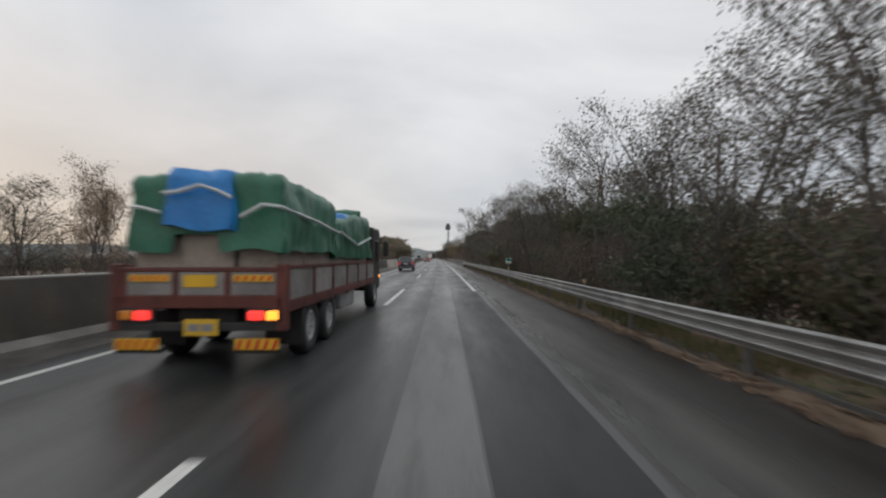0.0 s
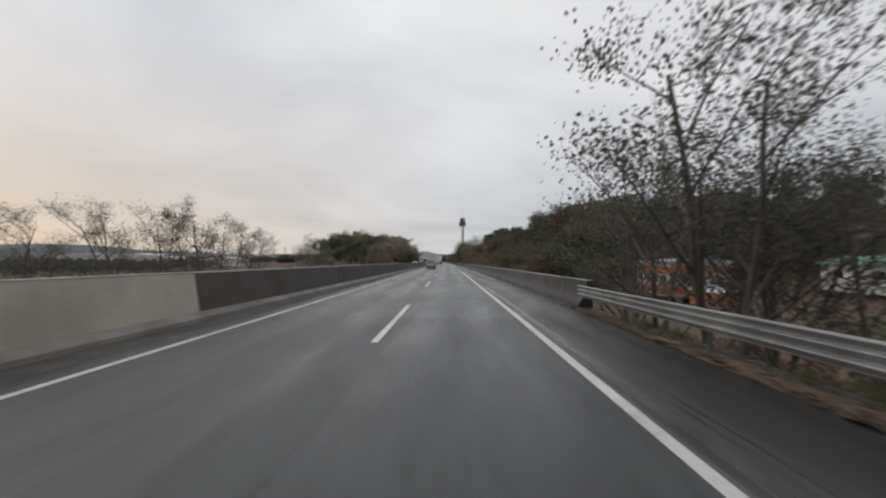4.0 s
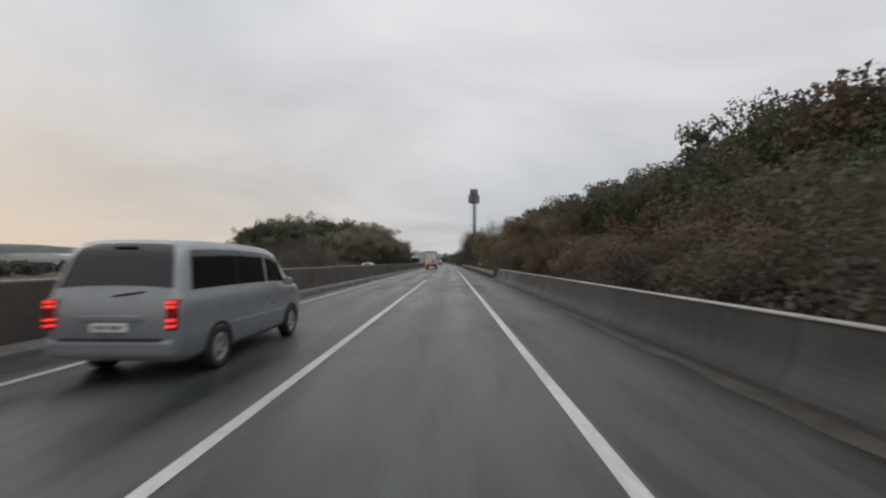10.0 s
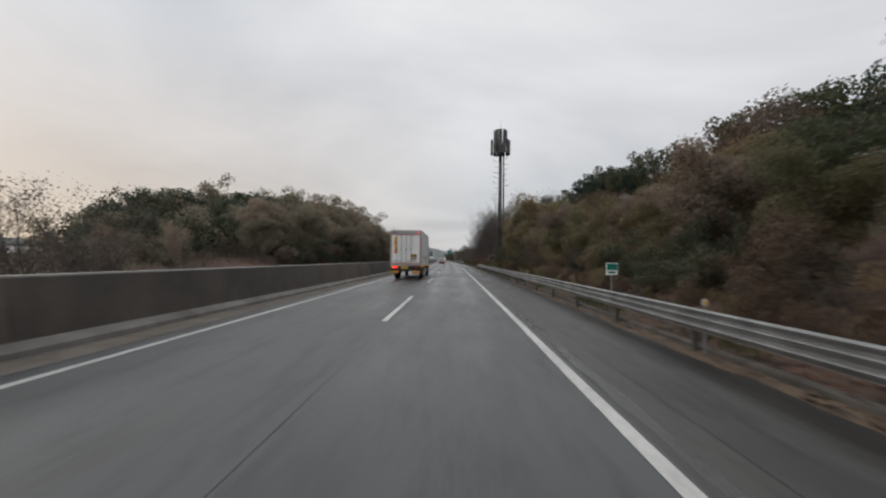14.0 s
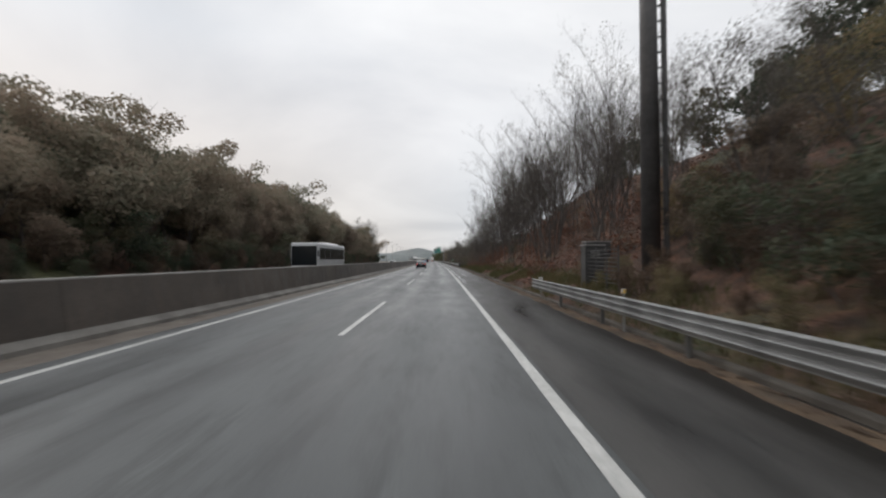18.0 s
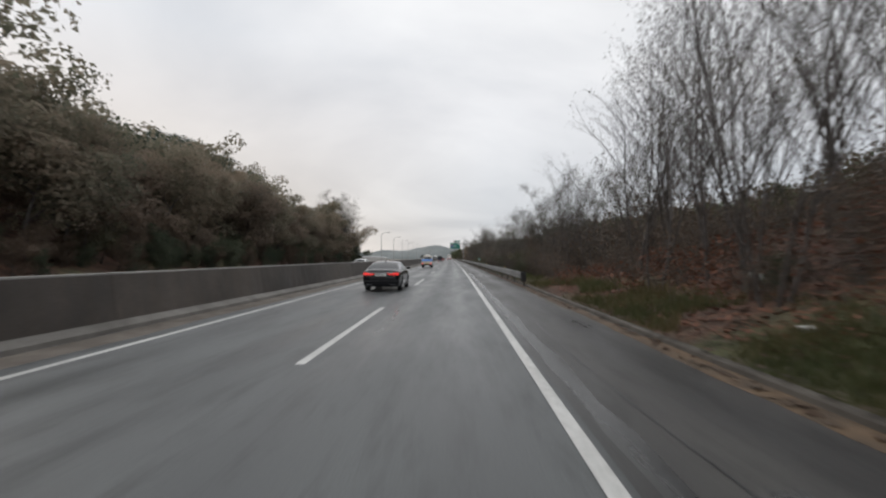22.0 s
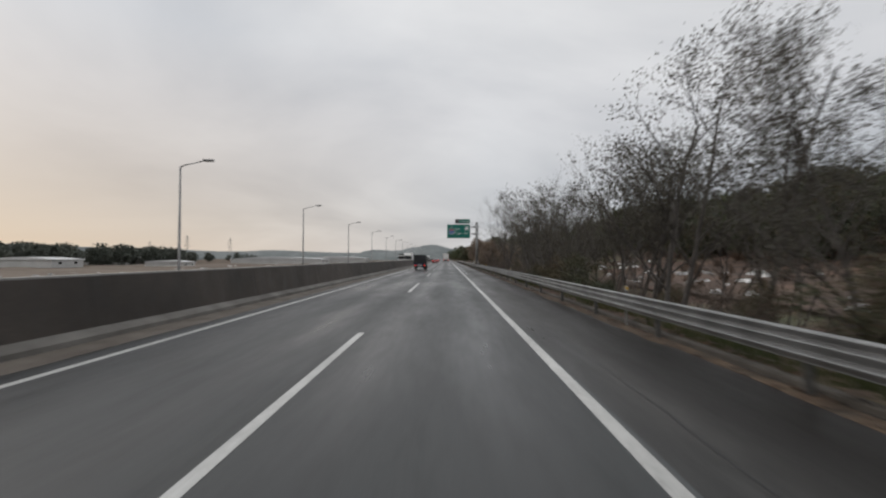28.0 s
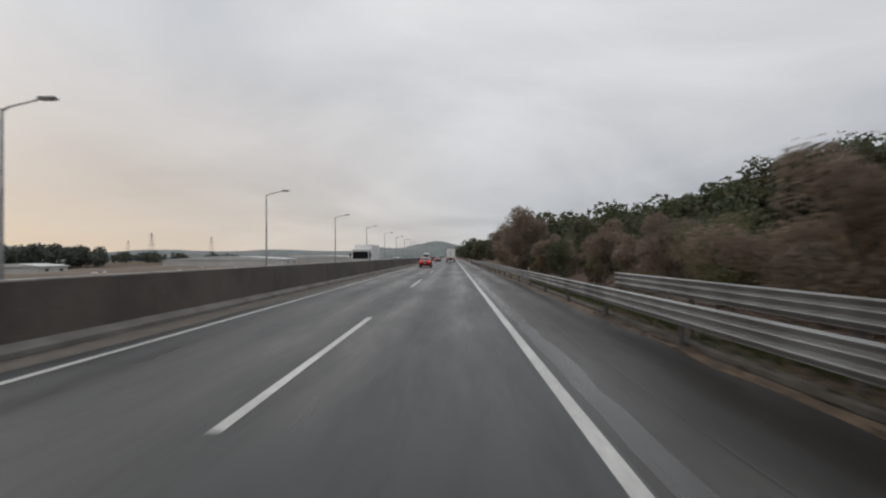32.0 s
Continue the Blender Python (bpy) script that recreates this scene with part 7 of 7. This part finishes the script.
M["sign_red"] = plain("sign_red", (0.45, 0.03, 0.03), 0.45)
M["sign_black"] = plain("sign_black", (0.03, 0.03, 0.035), 0.5)
sign = tagged(empty("direction_sign", along(534, 0)), "green expressway direction sign on a grey cantilever post", "road sign")


def lettering(text, x, z, size, y, parent, mat, squeeze=0.92):
    cu = bpy.data.curves.new("lettering", "FONT")
    cu.body, cu.size, cu.extrude = text, size, 0.004
    cu.materials.append(mat)
    ob = put("lettering", cu, parent, pose(x, y, z, 90) @ Matrix.Diagonal((squeeze, 1, 1, 1)))
    return ob


def slab(name, x0, x1, z0, z1, y, mat, parent, r=0.08, label=""):
    return part(name, box(x0, y, z0, x1, y + 0.04, z1, r if r < 0.03 else 0.015), mat, parent, label)


post_z = terrain(534, 7.2)
part("post", tube([(7.2, 0, post_z - 0.3), (7.2, 0, 8.05)], 0.25, 14), M["steel"], sign, smooth=True)
part("post_cap", tube([(7.2, 0, 8.05), (7.2, 0, 8.12)], 0.27, 14), M["steel_dull"], sign)
for z in (7.33, 6.08):
    part("arm", tube([(5.0, 0.02, z), (7.75, 0.02, z)], 0.085, 10), M["steel"], sign, smooth=True)
    part("flange", tube([(6.55, 0.02, z), (6.75, 0.02, z)], 0.18, 12), M["steel_dull"], sign)
    part("clamp", tube([(6.8, 0.02, z), (7.0, 0.02, z)], 0.15, 10), M["steel_dull"], sign)
X0, X1, Z0, Z1 = 1.85, 6.0, 5.28, 7.78
board = slab("board", X0, X1, Z0, Z1, -0.12, M["sign_white"], sign, label="green board with a white border")
slab("board_face", X0 + 0.05, X1 - 0.05, Z0 + 0.05, Z1 - 0.05, -0.165, M["sign_green"], board)
small = slab("exit_board", 3.3, 5.95, 7.92, 8.72, -0.12, M["sign_white"], sign, label="small green board with a black number field")
slab("board_face", 4.0, 5.9, 7.96, 8.68, -0.165, M["sign_green"], small)
slab("number_field", 3.34, 3.96, 7.96, 8.68, -0.165, M["sign_black"], small)
lettering("1", 3.55, 8.1, 0.6, -0.175, small, M["sign_white"])
lettering("\uc11c\ud3c9\ud0dd\ubd84\uae30\uc810", 4.06, 8.16, 0.36, -0.175, small, M["sign_white"], 0.85)
lettering("\ub0a8S", 2.4, 7.1, 0.36, -0.175, board, M["sign_white"])
lettering("\ub2f9\uc9c4", 3.25, 6.62, 0.56, -0.175, board, M["sign_white"])
lettering("Dangjin", 3.28, 6.02, 0.47, -0.175, board, M["sign_white"], 0.84)
lettering("2km", 4.92, 6.0, 0.46, -0.175, board, M["sign_white"], 0.84)


def flat_shape(name, pts, y, mat, parent):
    bm = bmesh.new()
    a = [bm.verts.new((x, y, z)) for x, z in pts]
    b = [bm.verts.new((x, y + 0.008, z)) for x, z in pts]
    bm.faces.new(a)
    bm.faces.new(list(reversed(b)))
    n = len(pts)
    for k in range(n):
        bm.faces.new((a[k], b[k], b[(k + 1) % n], a[(k + 1) % n]))
    bmesh.ops.recalc_face_normals(bm, faces=bm.faces)
    return part(name, bm, mat, parent)


def shield(cx, cz, k):
    pts = [(-0.42, 0.42), (-0.3, 0.5), (-0.1, 0.44), (0, 0.5), (0.1, 0.44), (0.3, 0.5), (0.42, 0.42), (0.38, 0.2), (0.48, -0.05), (0.46, -0.3), (0.3, -0.46), (0, -0.54), (-0.3, -0.46), (-0.46, -0.3), (-0.48, -0.05), (-0.38, 0.2)]
    return [(cx + x * k, cz + z * k) for x, z in pts]


flat_shape("shield_border", shield(2.66, 6.46, 1.0), -0.176, M["sign_white"], board)
flat_shape("shield_field", shield(2.66, 6.46, 0.9), -0.185, M["sign_blue"], board)
flat_shape("shield_top", [(2.66 + x * 0.88, 6.46 + z * 0.88) for x, z in ((-0.42, 0.42), (-0.3, 0.5), (-0.1, 0.44), (0, 0.5), (0.1, 0.44), (0.3, 0.5), (0.42, 0.42), (0.37, 0.22), (-0.37, 0.22))], -0.194, M["sign_red"], board)
lettering("15", 2.4, 6.12, 0.5, -0.196, board, M["sign_white"], 0.85)
flat_shape("arrow", [(5.68, 7.4), (5.02, 7.32), (5.24, 7.18), (4.98, 6.92), (5.2, 6.7), (5.44, 6.94), (5.62, 6.72)], -0.176, M["sign_white"], board)

# small markers along the rail
def marker_board(s, o, z, w, h, seed):
    b = tagged(empty("marker_board", along(s, o, terrain(s, o))), "small green and white distance marker board on a post", "road sign")
    g = terrain(s, o)
    part("post", tube([(0, 0, -0.3), (0, 0, z - g)], 0.03, 6), M["steel_dull"], b)
    f = part("board", box(-w / 2, -0.04, z - g - h / 2, w / 2, -0.01, z - g + h / 2, 0.01), M["sign_white"], b)
    part("green_field", box(-w / 2 + 0.02, -0.047, z - g - h * 0.08, w / 2 - 0.02, -0.041, z - g + h * 0.46), M["sign_green"], f)
    part("bar", box(-w * 0.3, -0.047, z - g - h * 0.36, w * 0.3, -0.041, z - g - h * 0.2), M["sign_green"], f)


for s in (36.0, 239.5, 434.5):
    marker_board(s, 7.35, 1.4, 0.4, 0.42, int(s))
M["post_white"] = plain("white_plastic", (0.4, 0.4, 0.385), 0.5)


def delineator(s, o, z0, h, label="white roadside reflector post"):
    d = tagged(empty("delineator", along(s, o, z0)), label, "reflector", group="reflector posts")
    part("stem", tube([(0, 0, -0.1), (0, 0, h)], 0.028, 6), M["steel_dull"], d)
    r = part("reflector_head", box(-0.045, -0.03, h, 0.045, 0.02, h + 0.12, 0.012), M["post_white"], d)
    part("lens", box(-0.028, -0.036, h + 0.02, 0.028, -0.031, h + 0.1, 0.003), M["stripe_yellow"], r)


for k, s in enumerate((14, 30, 50, 70, 215, 232, 252, 275, 296, 385, 405, 425, 446, 465, 486, 506, 526, 556, 580)):
    delineator(s, 6.43, 0.0, 0.88)
mp = tagged(empty("marker_post", along(306.9, 6.95, terrain(306.9, 6.95))), "short white marker post in the grass past the guardrail", "post")
part("stem", box(-0.035, -0.035, -0.2, 0.035, 0.035, 0.72, 0.008), M["steel_dull"], mp)
part("cap", box(-0.09, -0.06, 0.72, 0.09, 0.06, 0.96, 0.015), M["post_white"], mp, "white boxed head")
M["scrap"] = mottled("dirty_white_plastic", (0.3, 0.3, 0.29), (0.55, 0.55, 0.53), 4.0, 0.5, fine=30, bump=0.3)


def scrap(s, o, size, seed):
    """A crumpled scrap of plastic lying on the verge."""
    rng = random.Random(seed)
    bm = bmesh.new()
    bmesh.ops.create_icosphere(bm, subdivisions=2, radius=size)
    for v in bm.verts:
        k = 1 + 0.5 * noise.noise(v.co * (2.2 / size) + Vector((seed, 0, 0)))
        v.co = Vector((v.co.x * k * rng.uniform(0.95, 1.05), v.co.y * k * 0.7, v.co.z * k * 0.4))
    p = at(s, o, terrain(s, o) + size * 0.2)
    t = put("plastic_scrap", bpy.data.meshes.new("plastic_scrap"), m=pose(p.x, p.y, p.z, 0, 20, rng.uniform(0, 360)))
    bm.to_mesh(t.data)
    bm.free()
    t.data.materials.append(M["scrap"])
    tagged(t, "crumpled scrap of dirty white plastic on the verge", "litter")


for k, (s, o, r) in enumerate(((360.5, 10.2, 0.34), (356.2, 8.2, 0.22), (330.5, 8.4, 0.2), (343, 7.6, 0.14), (8.2, 6.35, 0.16), (350, 9.0, 0.16))):
    scrap(s, o, r, k)

# ---- buildings ----
M["roof_pale"] = mottled("pale_metal_roof", (0.42, 0.43, 0.44), (0.55, 0.56, 0.57), 0.08, 0.4, metal=0.1, fine=1.2)
M["wall_white"] = mottled("white_shed_wall", (0.38, 0.38, 0.37), (0.5, 0.5, 0.49), 0.2, 0.7, fine=3)
M["wall_orange"] = mottled("orange_cladding", (0.42, 0.11, 0.04), (0.55, 0.16, 0.06), 0.3, 0.6, fine=3)
M["roof_green"] = mottled("green_metal_roof", (0.1, 0.26, 0.2), (0.16, 0.34, 0.27), 0.4, 0.5, fine=4)
M["field_red"] = mottled("bare_red_soil", (0.03, 0.02, 0.014), (0.105, 0.056, 0.034), 0.12, 0.9, fine=1.5, bump=0.4, spread=0.3)
M["field"] = mottled("pale_stubble_field", (0.06, 0.043, 0.03), (0.12, 0.088, 0.06), 0.05, 0.9, fine=0.8, bump=0.3)


def shed(s, o, long, wide, high, roof, wall, label, rise=1.6, turn=0.0, windows=0):
    g = terrain(s, o) - 0.4
    b = tagged(empty("warehouse", along(s, o, g, turn)), label, "building")
    part("wall", box(-wide / 2, -long / 2, 0, wide / 2, long / 2, high, 0.02), wall, b)
    bm = bmesh.new()
    n = 8
    rings = []
    for y in (-long / 2 - 0.4, long / 2 + 0.4):
        rings.append([bm.verts.new((-wide / 2 - 0.4 + (wide + 0.8) * k / n, y, high + 0.02 + rise * math.sin(math.pi * k / n))) for k in range(n + 1)] + [bm.verts.new((wide / 2 + 0.4, y, high - 0.2)), bm.verts.new((-wide / 2 - 0.4, y, high - 0.2))])
    m = len(rings[0])
    for k in range(m):
        bm.faces.new((rings[0][k], rings[0][(k + 1) % m], rings[1][(k + 1) % m], rings[1][k]))
    bm.faces.new(list(reversed(rings[0])))
    bm.faces.new(rings[1])
    bmesh.ops.recalc_face_normals(bm, faces=bm.faces)
    part("roof", bm, roof, b)
    for k in range(windows):
        y = -long / 2 + (k + 0.5) * long / windows
        for sx in (1, -1):
            w = part("window", box(sx * wide / 2 - 0.03, y - 0.8, high * 0.45, sx * wide / 2 + 0.03, y + 0.8, high * 0.75, 0.01), M["sign_white"], b)
            part("pane", box(sx * wide / 2 - 0.04, y - 0.7, high * 0.47, sx * wide / 2 + 0.04, y + 0.7, high * 0.73), M["glass"], w)
    return b


shed(575, -345, 40, 90, 8.6, M["roof_pale"], M["wall_white"], "long warehouse with a pale metal roof", 2.0, windows=6)
shed(520, -300, 30, 50, 7.6, M["roof_pale"], M["wall_white"], "low warehouse with a pale arched roof", 2.4, windows=4)
shed(470, -250, 24, 40, 6.6, M["roof_pale"], M["wall_white"], "low warehouse with a pale arched roof", 2.4, windows=4)
shed(640, -420, 40, 80, 9.0, M["roof_pale"], M["wall_white"], "long warehouse with a pale metal roof", 2.0, windows=6)
shed(455, -185, 20, 34, 6.4, M["roof_pale"], M["wall_white"], "low warehouse with a pale arched roof", 2.2, windows=4)
shed(620, -150, 14, 22, 3.4, M["roof_pale"], M["wall_white"], "small white shed at the field's edge", 0.8, windows=2)
shed(668, -130, 10, 18, 3.0, M["roof_pale"], M["wall_white"], "small white shed at the field's edge", 0.8, windows=2)
shed(720, -190, 16, 40, 4.4, M["roof_pale"], M["wall_white"], "long greenhouse with a pale rounded roof", 1.6, windows=2)
shed(760, -110, 20, 60, 4.0, M["roof_pale"], M["wall_white"], "long greenhouse with a pale rounded roof", 1.6, windows=2)
shed(840, -90, 20, 50, 4.4, M["roof_pale"], M["wall_white"], "long greenhouse with a pale rounded roof", 1.6, windows=2)
shed(118, 55, 16, 9, 3.6, M["roof_green"], M["wall_white"], "low white building with a green metal roof", 0.9, windows=3)
# striped hall below the bridge
hall = shed(156, 48, 14, 12, 6.6, M["roof_pale"], M["wall_white"], "white hall with orange bands below the bridge", 0.5, windows=0)
for z0, z1 in ((0.6, 1.8), (4.4, 5.6)):
    part("orange_band", box(-6.04, -7.04, z0, 6.04, 7.04, z1, 0.01), M["wall_orange"], hall, "orange cladding band")
for k in range(4):
    w = part("window", box(-6.06, -6.4 + k * 3.4, 2.6, -6.0, -4.6 + k * 3.4, 3.8, 0.01), M["sign_white"], hall)
    part("pane", box(-6.08, -6.25 + k * 3.4, 2.7, -6.04, -4.75 + k * 3.4, 3.7), M["glass"], w)
shed(140, 47, 8, 8, 2.4, M["roof_pale"], M["wall_orange"], "orange container house below the bridge", 0.3, windows=2)

# fields beyond the oncoming lanes and below the thicket
for name, s0, s1, o0, o1, lift in (("field_left", 480, 1200, -150, -28, 0.35), ("field_right", 410, 545, 24, 62, 0.3)):
    ns, no = 40, 12
    fv = [at(s0 + (s1 - s0) * i / ns, o0 + (o1 - o0) * j / no, terrain(s0 + (s1 - s0) * i / ns, o0 + (o1 - o0) * j / no) + lift) for i in range(ns + 1) for j in range(no + 1)]
    ff = [(i * (no + 1) + j, i * (no + 1) + j + 1, (i + 1) * (no + 1) + j + 1, (i + 1) * (no + 1) + j) for i in range(ns) for j in range(no)]
    tagged(put(name, mesh_of(name, fv, ff, M["field"] if o0 < 0 else M["field_red"], smooth=True)), "brown stubble field", "field", kind="structure")

# sheets of plastic and rubble on the fields
RUB = random.Random(31)
rv, rf = [], []
for k in range(190):
    if k % 2:
        s, o = RUB.uniform(440, 560), RUB.uniform(26, 50)
    else:
        s, o = RUB.uniform(490, 760), RUB.uniform(-95, -30)
    c = at(s, o, terrain(s, o) + 0.45)
    w, d, h = RUB.uniform(0.5, 2.4), RUB.uniform(0.4, 1.4), RUB.uniform(0.15, 0.5)
    a = RUB.uniform(0, 6.28)
    i = len(rv)
    for x, y, z in ((-1, -1, 0), (1, -1, 0), (1, 1, 0), (-1, 1, 0), (-0.6, -0.5, 1), (0.5, -0.7, 0.8), (0.7, 0.6, 1.1), (-0.5, 0.5, 0.7)):
        rv.append(c + Vector(((x * math.cos(a) * w - y * math.sin(a) * d) / 2, (x * math.sin(a) * w + y * math.cos(a) * d) / 2, z * h - 0.2)))
    rf += [tuple(i + q for q in f) for f in ((4, 5, 6, 7), (0, 1, 5, 4), (1, 2, 6, 5), (2, 3, 7, 6), (3, 0, 4, 7))]
rubble = put("rubble", mesh_of("rubble", rv, rf, mottled("pale_plastic_sheets", (0.16, 0.16, 0.155), (0.55, 0.55, 0.54), 0.7, 0.6, fine=6, island=True)))
tagged(rubble, "scattered pale plastic sheets and rubble in the fields", "rubble", kind="stuff")

# power pylons and far hills
def pylon(s, o, h):
    p = tagged(empty("pylon", along(s, o, terrain(s, o))), "distant grey lattice power pylon", "pylon", group="distant pylons")
    for sx in (1, -1):
        for sy in (1, -1):
            part("leg", tube([(sx * h * 0.09, sy * h * 0.09, 0), (sx * 0.3, sy * 0.3, h)], 0.14, 4), M["steel_dull"], p)
    for f in (0.6, 0.75, 0.9):
        part("cross_arm", tube([(-h * 0.14, 0, h * f), (h * 0.14, 0, h * f)], 0.12, 4), M["steel_dull"], p)


for s, o, h in ((1150, -330, 34), (1250, -520, 34), (980, -300, 30)):
    pylon(s, o, h)

# the air's haze over the ridges is put into their base colour
hazed_hill_mat = mottled("hazed_far_ridge", (0.10, 0.115, 0.115), (0.16, 0.175, 0.175), 0.02, 0.9, fine=0.2, bump=0.0)


def far_hill(name, s0, o0, s1, o1, high, depth, seed):
    """A long wooded ridge between two far places."""
    n, m = 70, 8
    verts, faces = [], []
    for i in range(n + 1):
        f = i / n
        s, o = s0 + (s1 - s0) * f, o0 + (o1 - o0) * f
        env = math.sin(math.pi * f) ** 0.6
        crest = high * env * (0.75 + 0.35 * noise.noise(Vector((f * 5, seed, 0)))) + 1.6 * noise.noise(Vector((f * 45, seed, 2))) * env + 0.9 * noise.noise(Vector((f * 130, seed, 4))) * env
        for j in range(m + 1):
            g = j / m
            z = -6 + (crest + 6) * math.sin(math.pi * min(1.0, g * 0.55 + 0.0)) if j else -8
            p = at(min(2500, s + depth * g), o, z)
            verts.append(p)
    for i in range(n):
        for j in range(m):
            q = i * (m + 1) + j
            faces.append((q, q + 1, q + m + 2, q + m + 1))
    ob = put(name, mesh_of(name, verts, faces, hazed_hill_mat, smooth=True))
    return tagged(ob, "distant grey-green wooded hill at the horizon", "hill", kind="structure")


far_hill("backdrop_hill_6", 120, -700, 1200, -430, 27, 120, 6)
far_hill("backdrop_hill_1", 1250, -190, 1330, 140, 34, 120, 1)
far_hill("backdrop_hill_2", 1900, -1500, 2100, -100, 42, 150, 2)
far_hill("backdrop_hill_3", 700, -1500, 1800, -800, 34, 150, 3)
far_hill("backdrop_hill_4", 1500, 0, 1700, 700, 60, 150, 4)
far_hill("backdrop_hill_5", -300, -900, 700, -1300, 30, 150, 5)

# ---- verge: fallen leaves and grass ----
LIT = random.Random(77)


def litter(name, n, s0, s1, o0, o1, size, mat, label, flatness=0.25):
    v, f = [], []
    for k in range(n):
        s, o = LIT.uniform(s0, s1), o0 + (o1 - o0) * LIT.random() ** 1.3
        z = 0.012 if o < 6.5 else (0.16 if o < 6.74 and s > 206 else terrain(s, o) + 0.02)
        c = at(s, o, z + LIT.uniform(0, 0.02))
        a = LIT.uniform(0, 6.28)
        l = size * LIT.uniform(0.5, 1.4)
        u = Vector((math.cos(a), math.sin(a), LIT.uniform(-flatness, flatness))) * l
        w = Vector((-math.sin(a), math.cos(a), LIT.uniform(-flatness, flatness))) * l * 0.6
        i = len(v)
        v += [c - u, c + w, c + u, c - w]
        f += [(i, i + 1, i + 2, i + 3)]
    return tagged(put(name, mesh_of(name, v, f, mat)), label, "leaves", kind="stuff")


litter("fallen_leaves", 7000, -4, 84, 5.85, 7.6, 0.09, M["leaf_brown"], "wet brown leaves fallen along the shoulder")
litter("fallen_leaves", 9000, 206, 376, 6.2, 9.5, 0.09, M["leaf_brown"], "wet brown leaves fallen along the kerb")
litter("fallen_leaves", 30000, 304, 376, 7.4, 24, 0.075, M["leaf_rust"], "rust-brown leaf litter on the cut slope", 0.5)
litter("fallen_leaves", 6000, 376, 545, 6.2, 8.6, 0.09, M["leaf_brown"], "wet brown leaves fallen behind the guardrail")
M["grass"] = foliage("verge_grass", [(0.038, 0.055, 0.023), (0.062, 0.076, 0.031), (0.108, 0.098, 0.048), (0.142, 0.104, 0.053)])


def grass(name, n, s0, s1, o0, o1, h, label):
    v, f = [], []
    for k in range(n):
        s, o = LIT.uniform(s0, s1), LIT.uniform(o0, o1)
        if noise.noise(Vector((s * 0.25, o * 0.5, 9))) < -0.15:
            continue
        c = at(s, o, 0.0 if o < 6.75 else terrain(s, o) - 0.02)
        for b in range(3):
            a = LIT.uniform(0, 6.28)
            l = h * LIT.uniform(0.5, 1.3)
            q = c + Vector((LIT.uniform(-0.08, 0.08), LIT.uniform(-0.08, 0.08), 0))
            w = Vector((math.cos(a), math.sin(a), 0)) * 0.014
            lean = Vector((LIT.uniform(-0.5, 0.5), LIT.uniform(-0.5, 0.5), 1)) * l
            i = len(v)
            v += [q - w, q + w, q + lean]
            f += [(i, i + 1, i + 2)]
    return tagged(put(name, mesh_of(name, v, f, M["grass"])), label, "grass", kind="stuff")


grass("grass", 9000, -4, 84, 6.42, 9.0, 0.3, "thin uneven grass on the verge behind the guardrail")
grass("grass", 15000, 302, 376, 6.72, 8.8, 0.22, "green grass tufts on the verge below the slope")
grass("grass", 13000, 206, 376, 6.72, 9.2, 0.34, "thin green and straw grass along the kerb")
grass("grass", 12000, 376, 560, 6.72, 8.6, 0.36, "thin green and straw grass behind the guardrail")
ribbon("leaf_strip", -10, 83, 6.02, 6.42, 0.004, M["leaf_dirt"], carriageway, 1.0, rough_edge=0.12, seed=21)
ribbon("leaf_strip", 206, 372, 6.1, 6.52, 0.004, M["leaf_dirt"], carriageway, 1.0, rough_edge=0.1, seed=22)
ribbon("leaf_strip", 372, 620, 6.15, 6.52, 0.004, M["leaf_dirt"], carriageway, 1.0, rough_edge=0.08, seed=23)
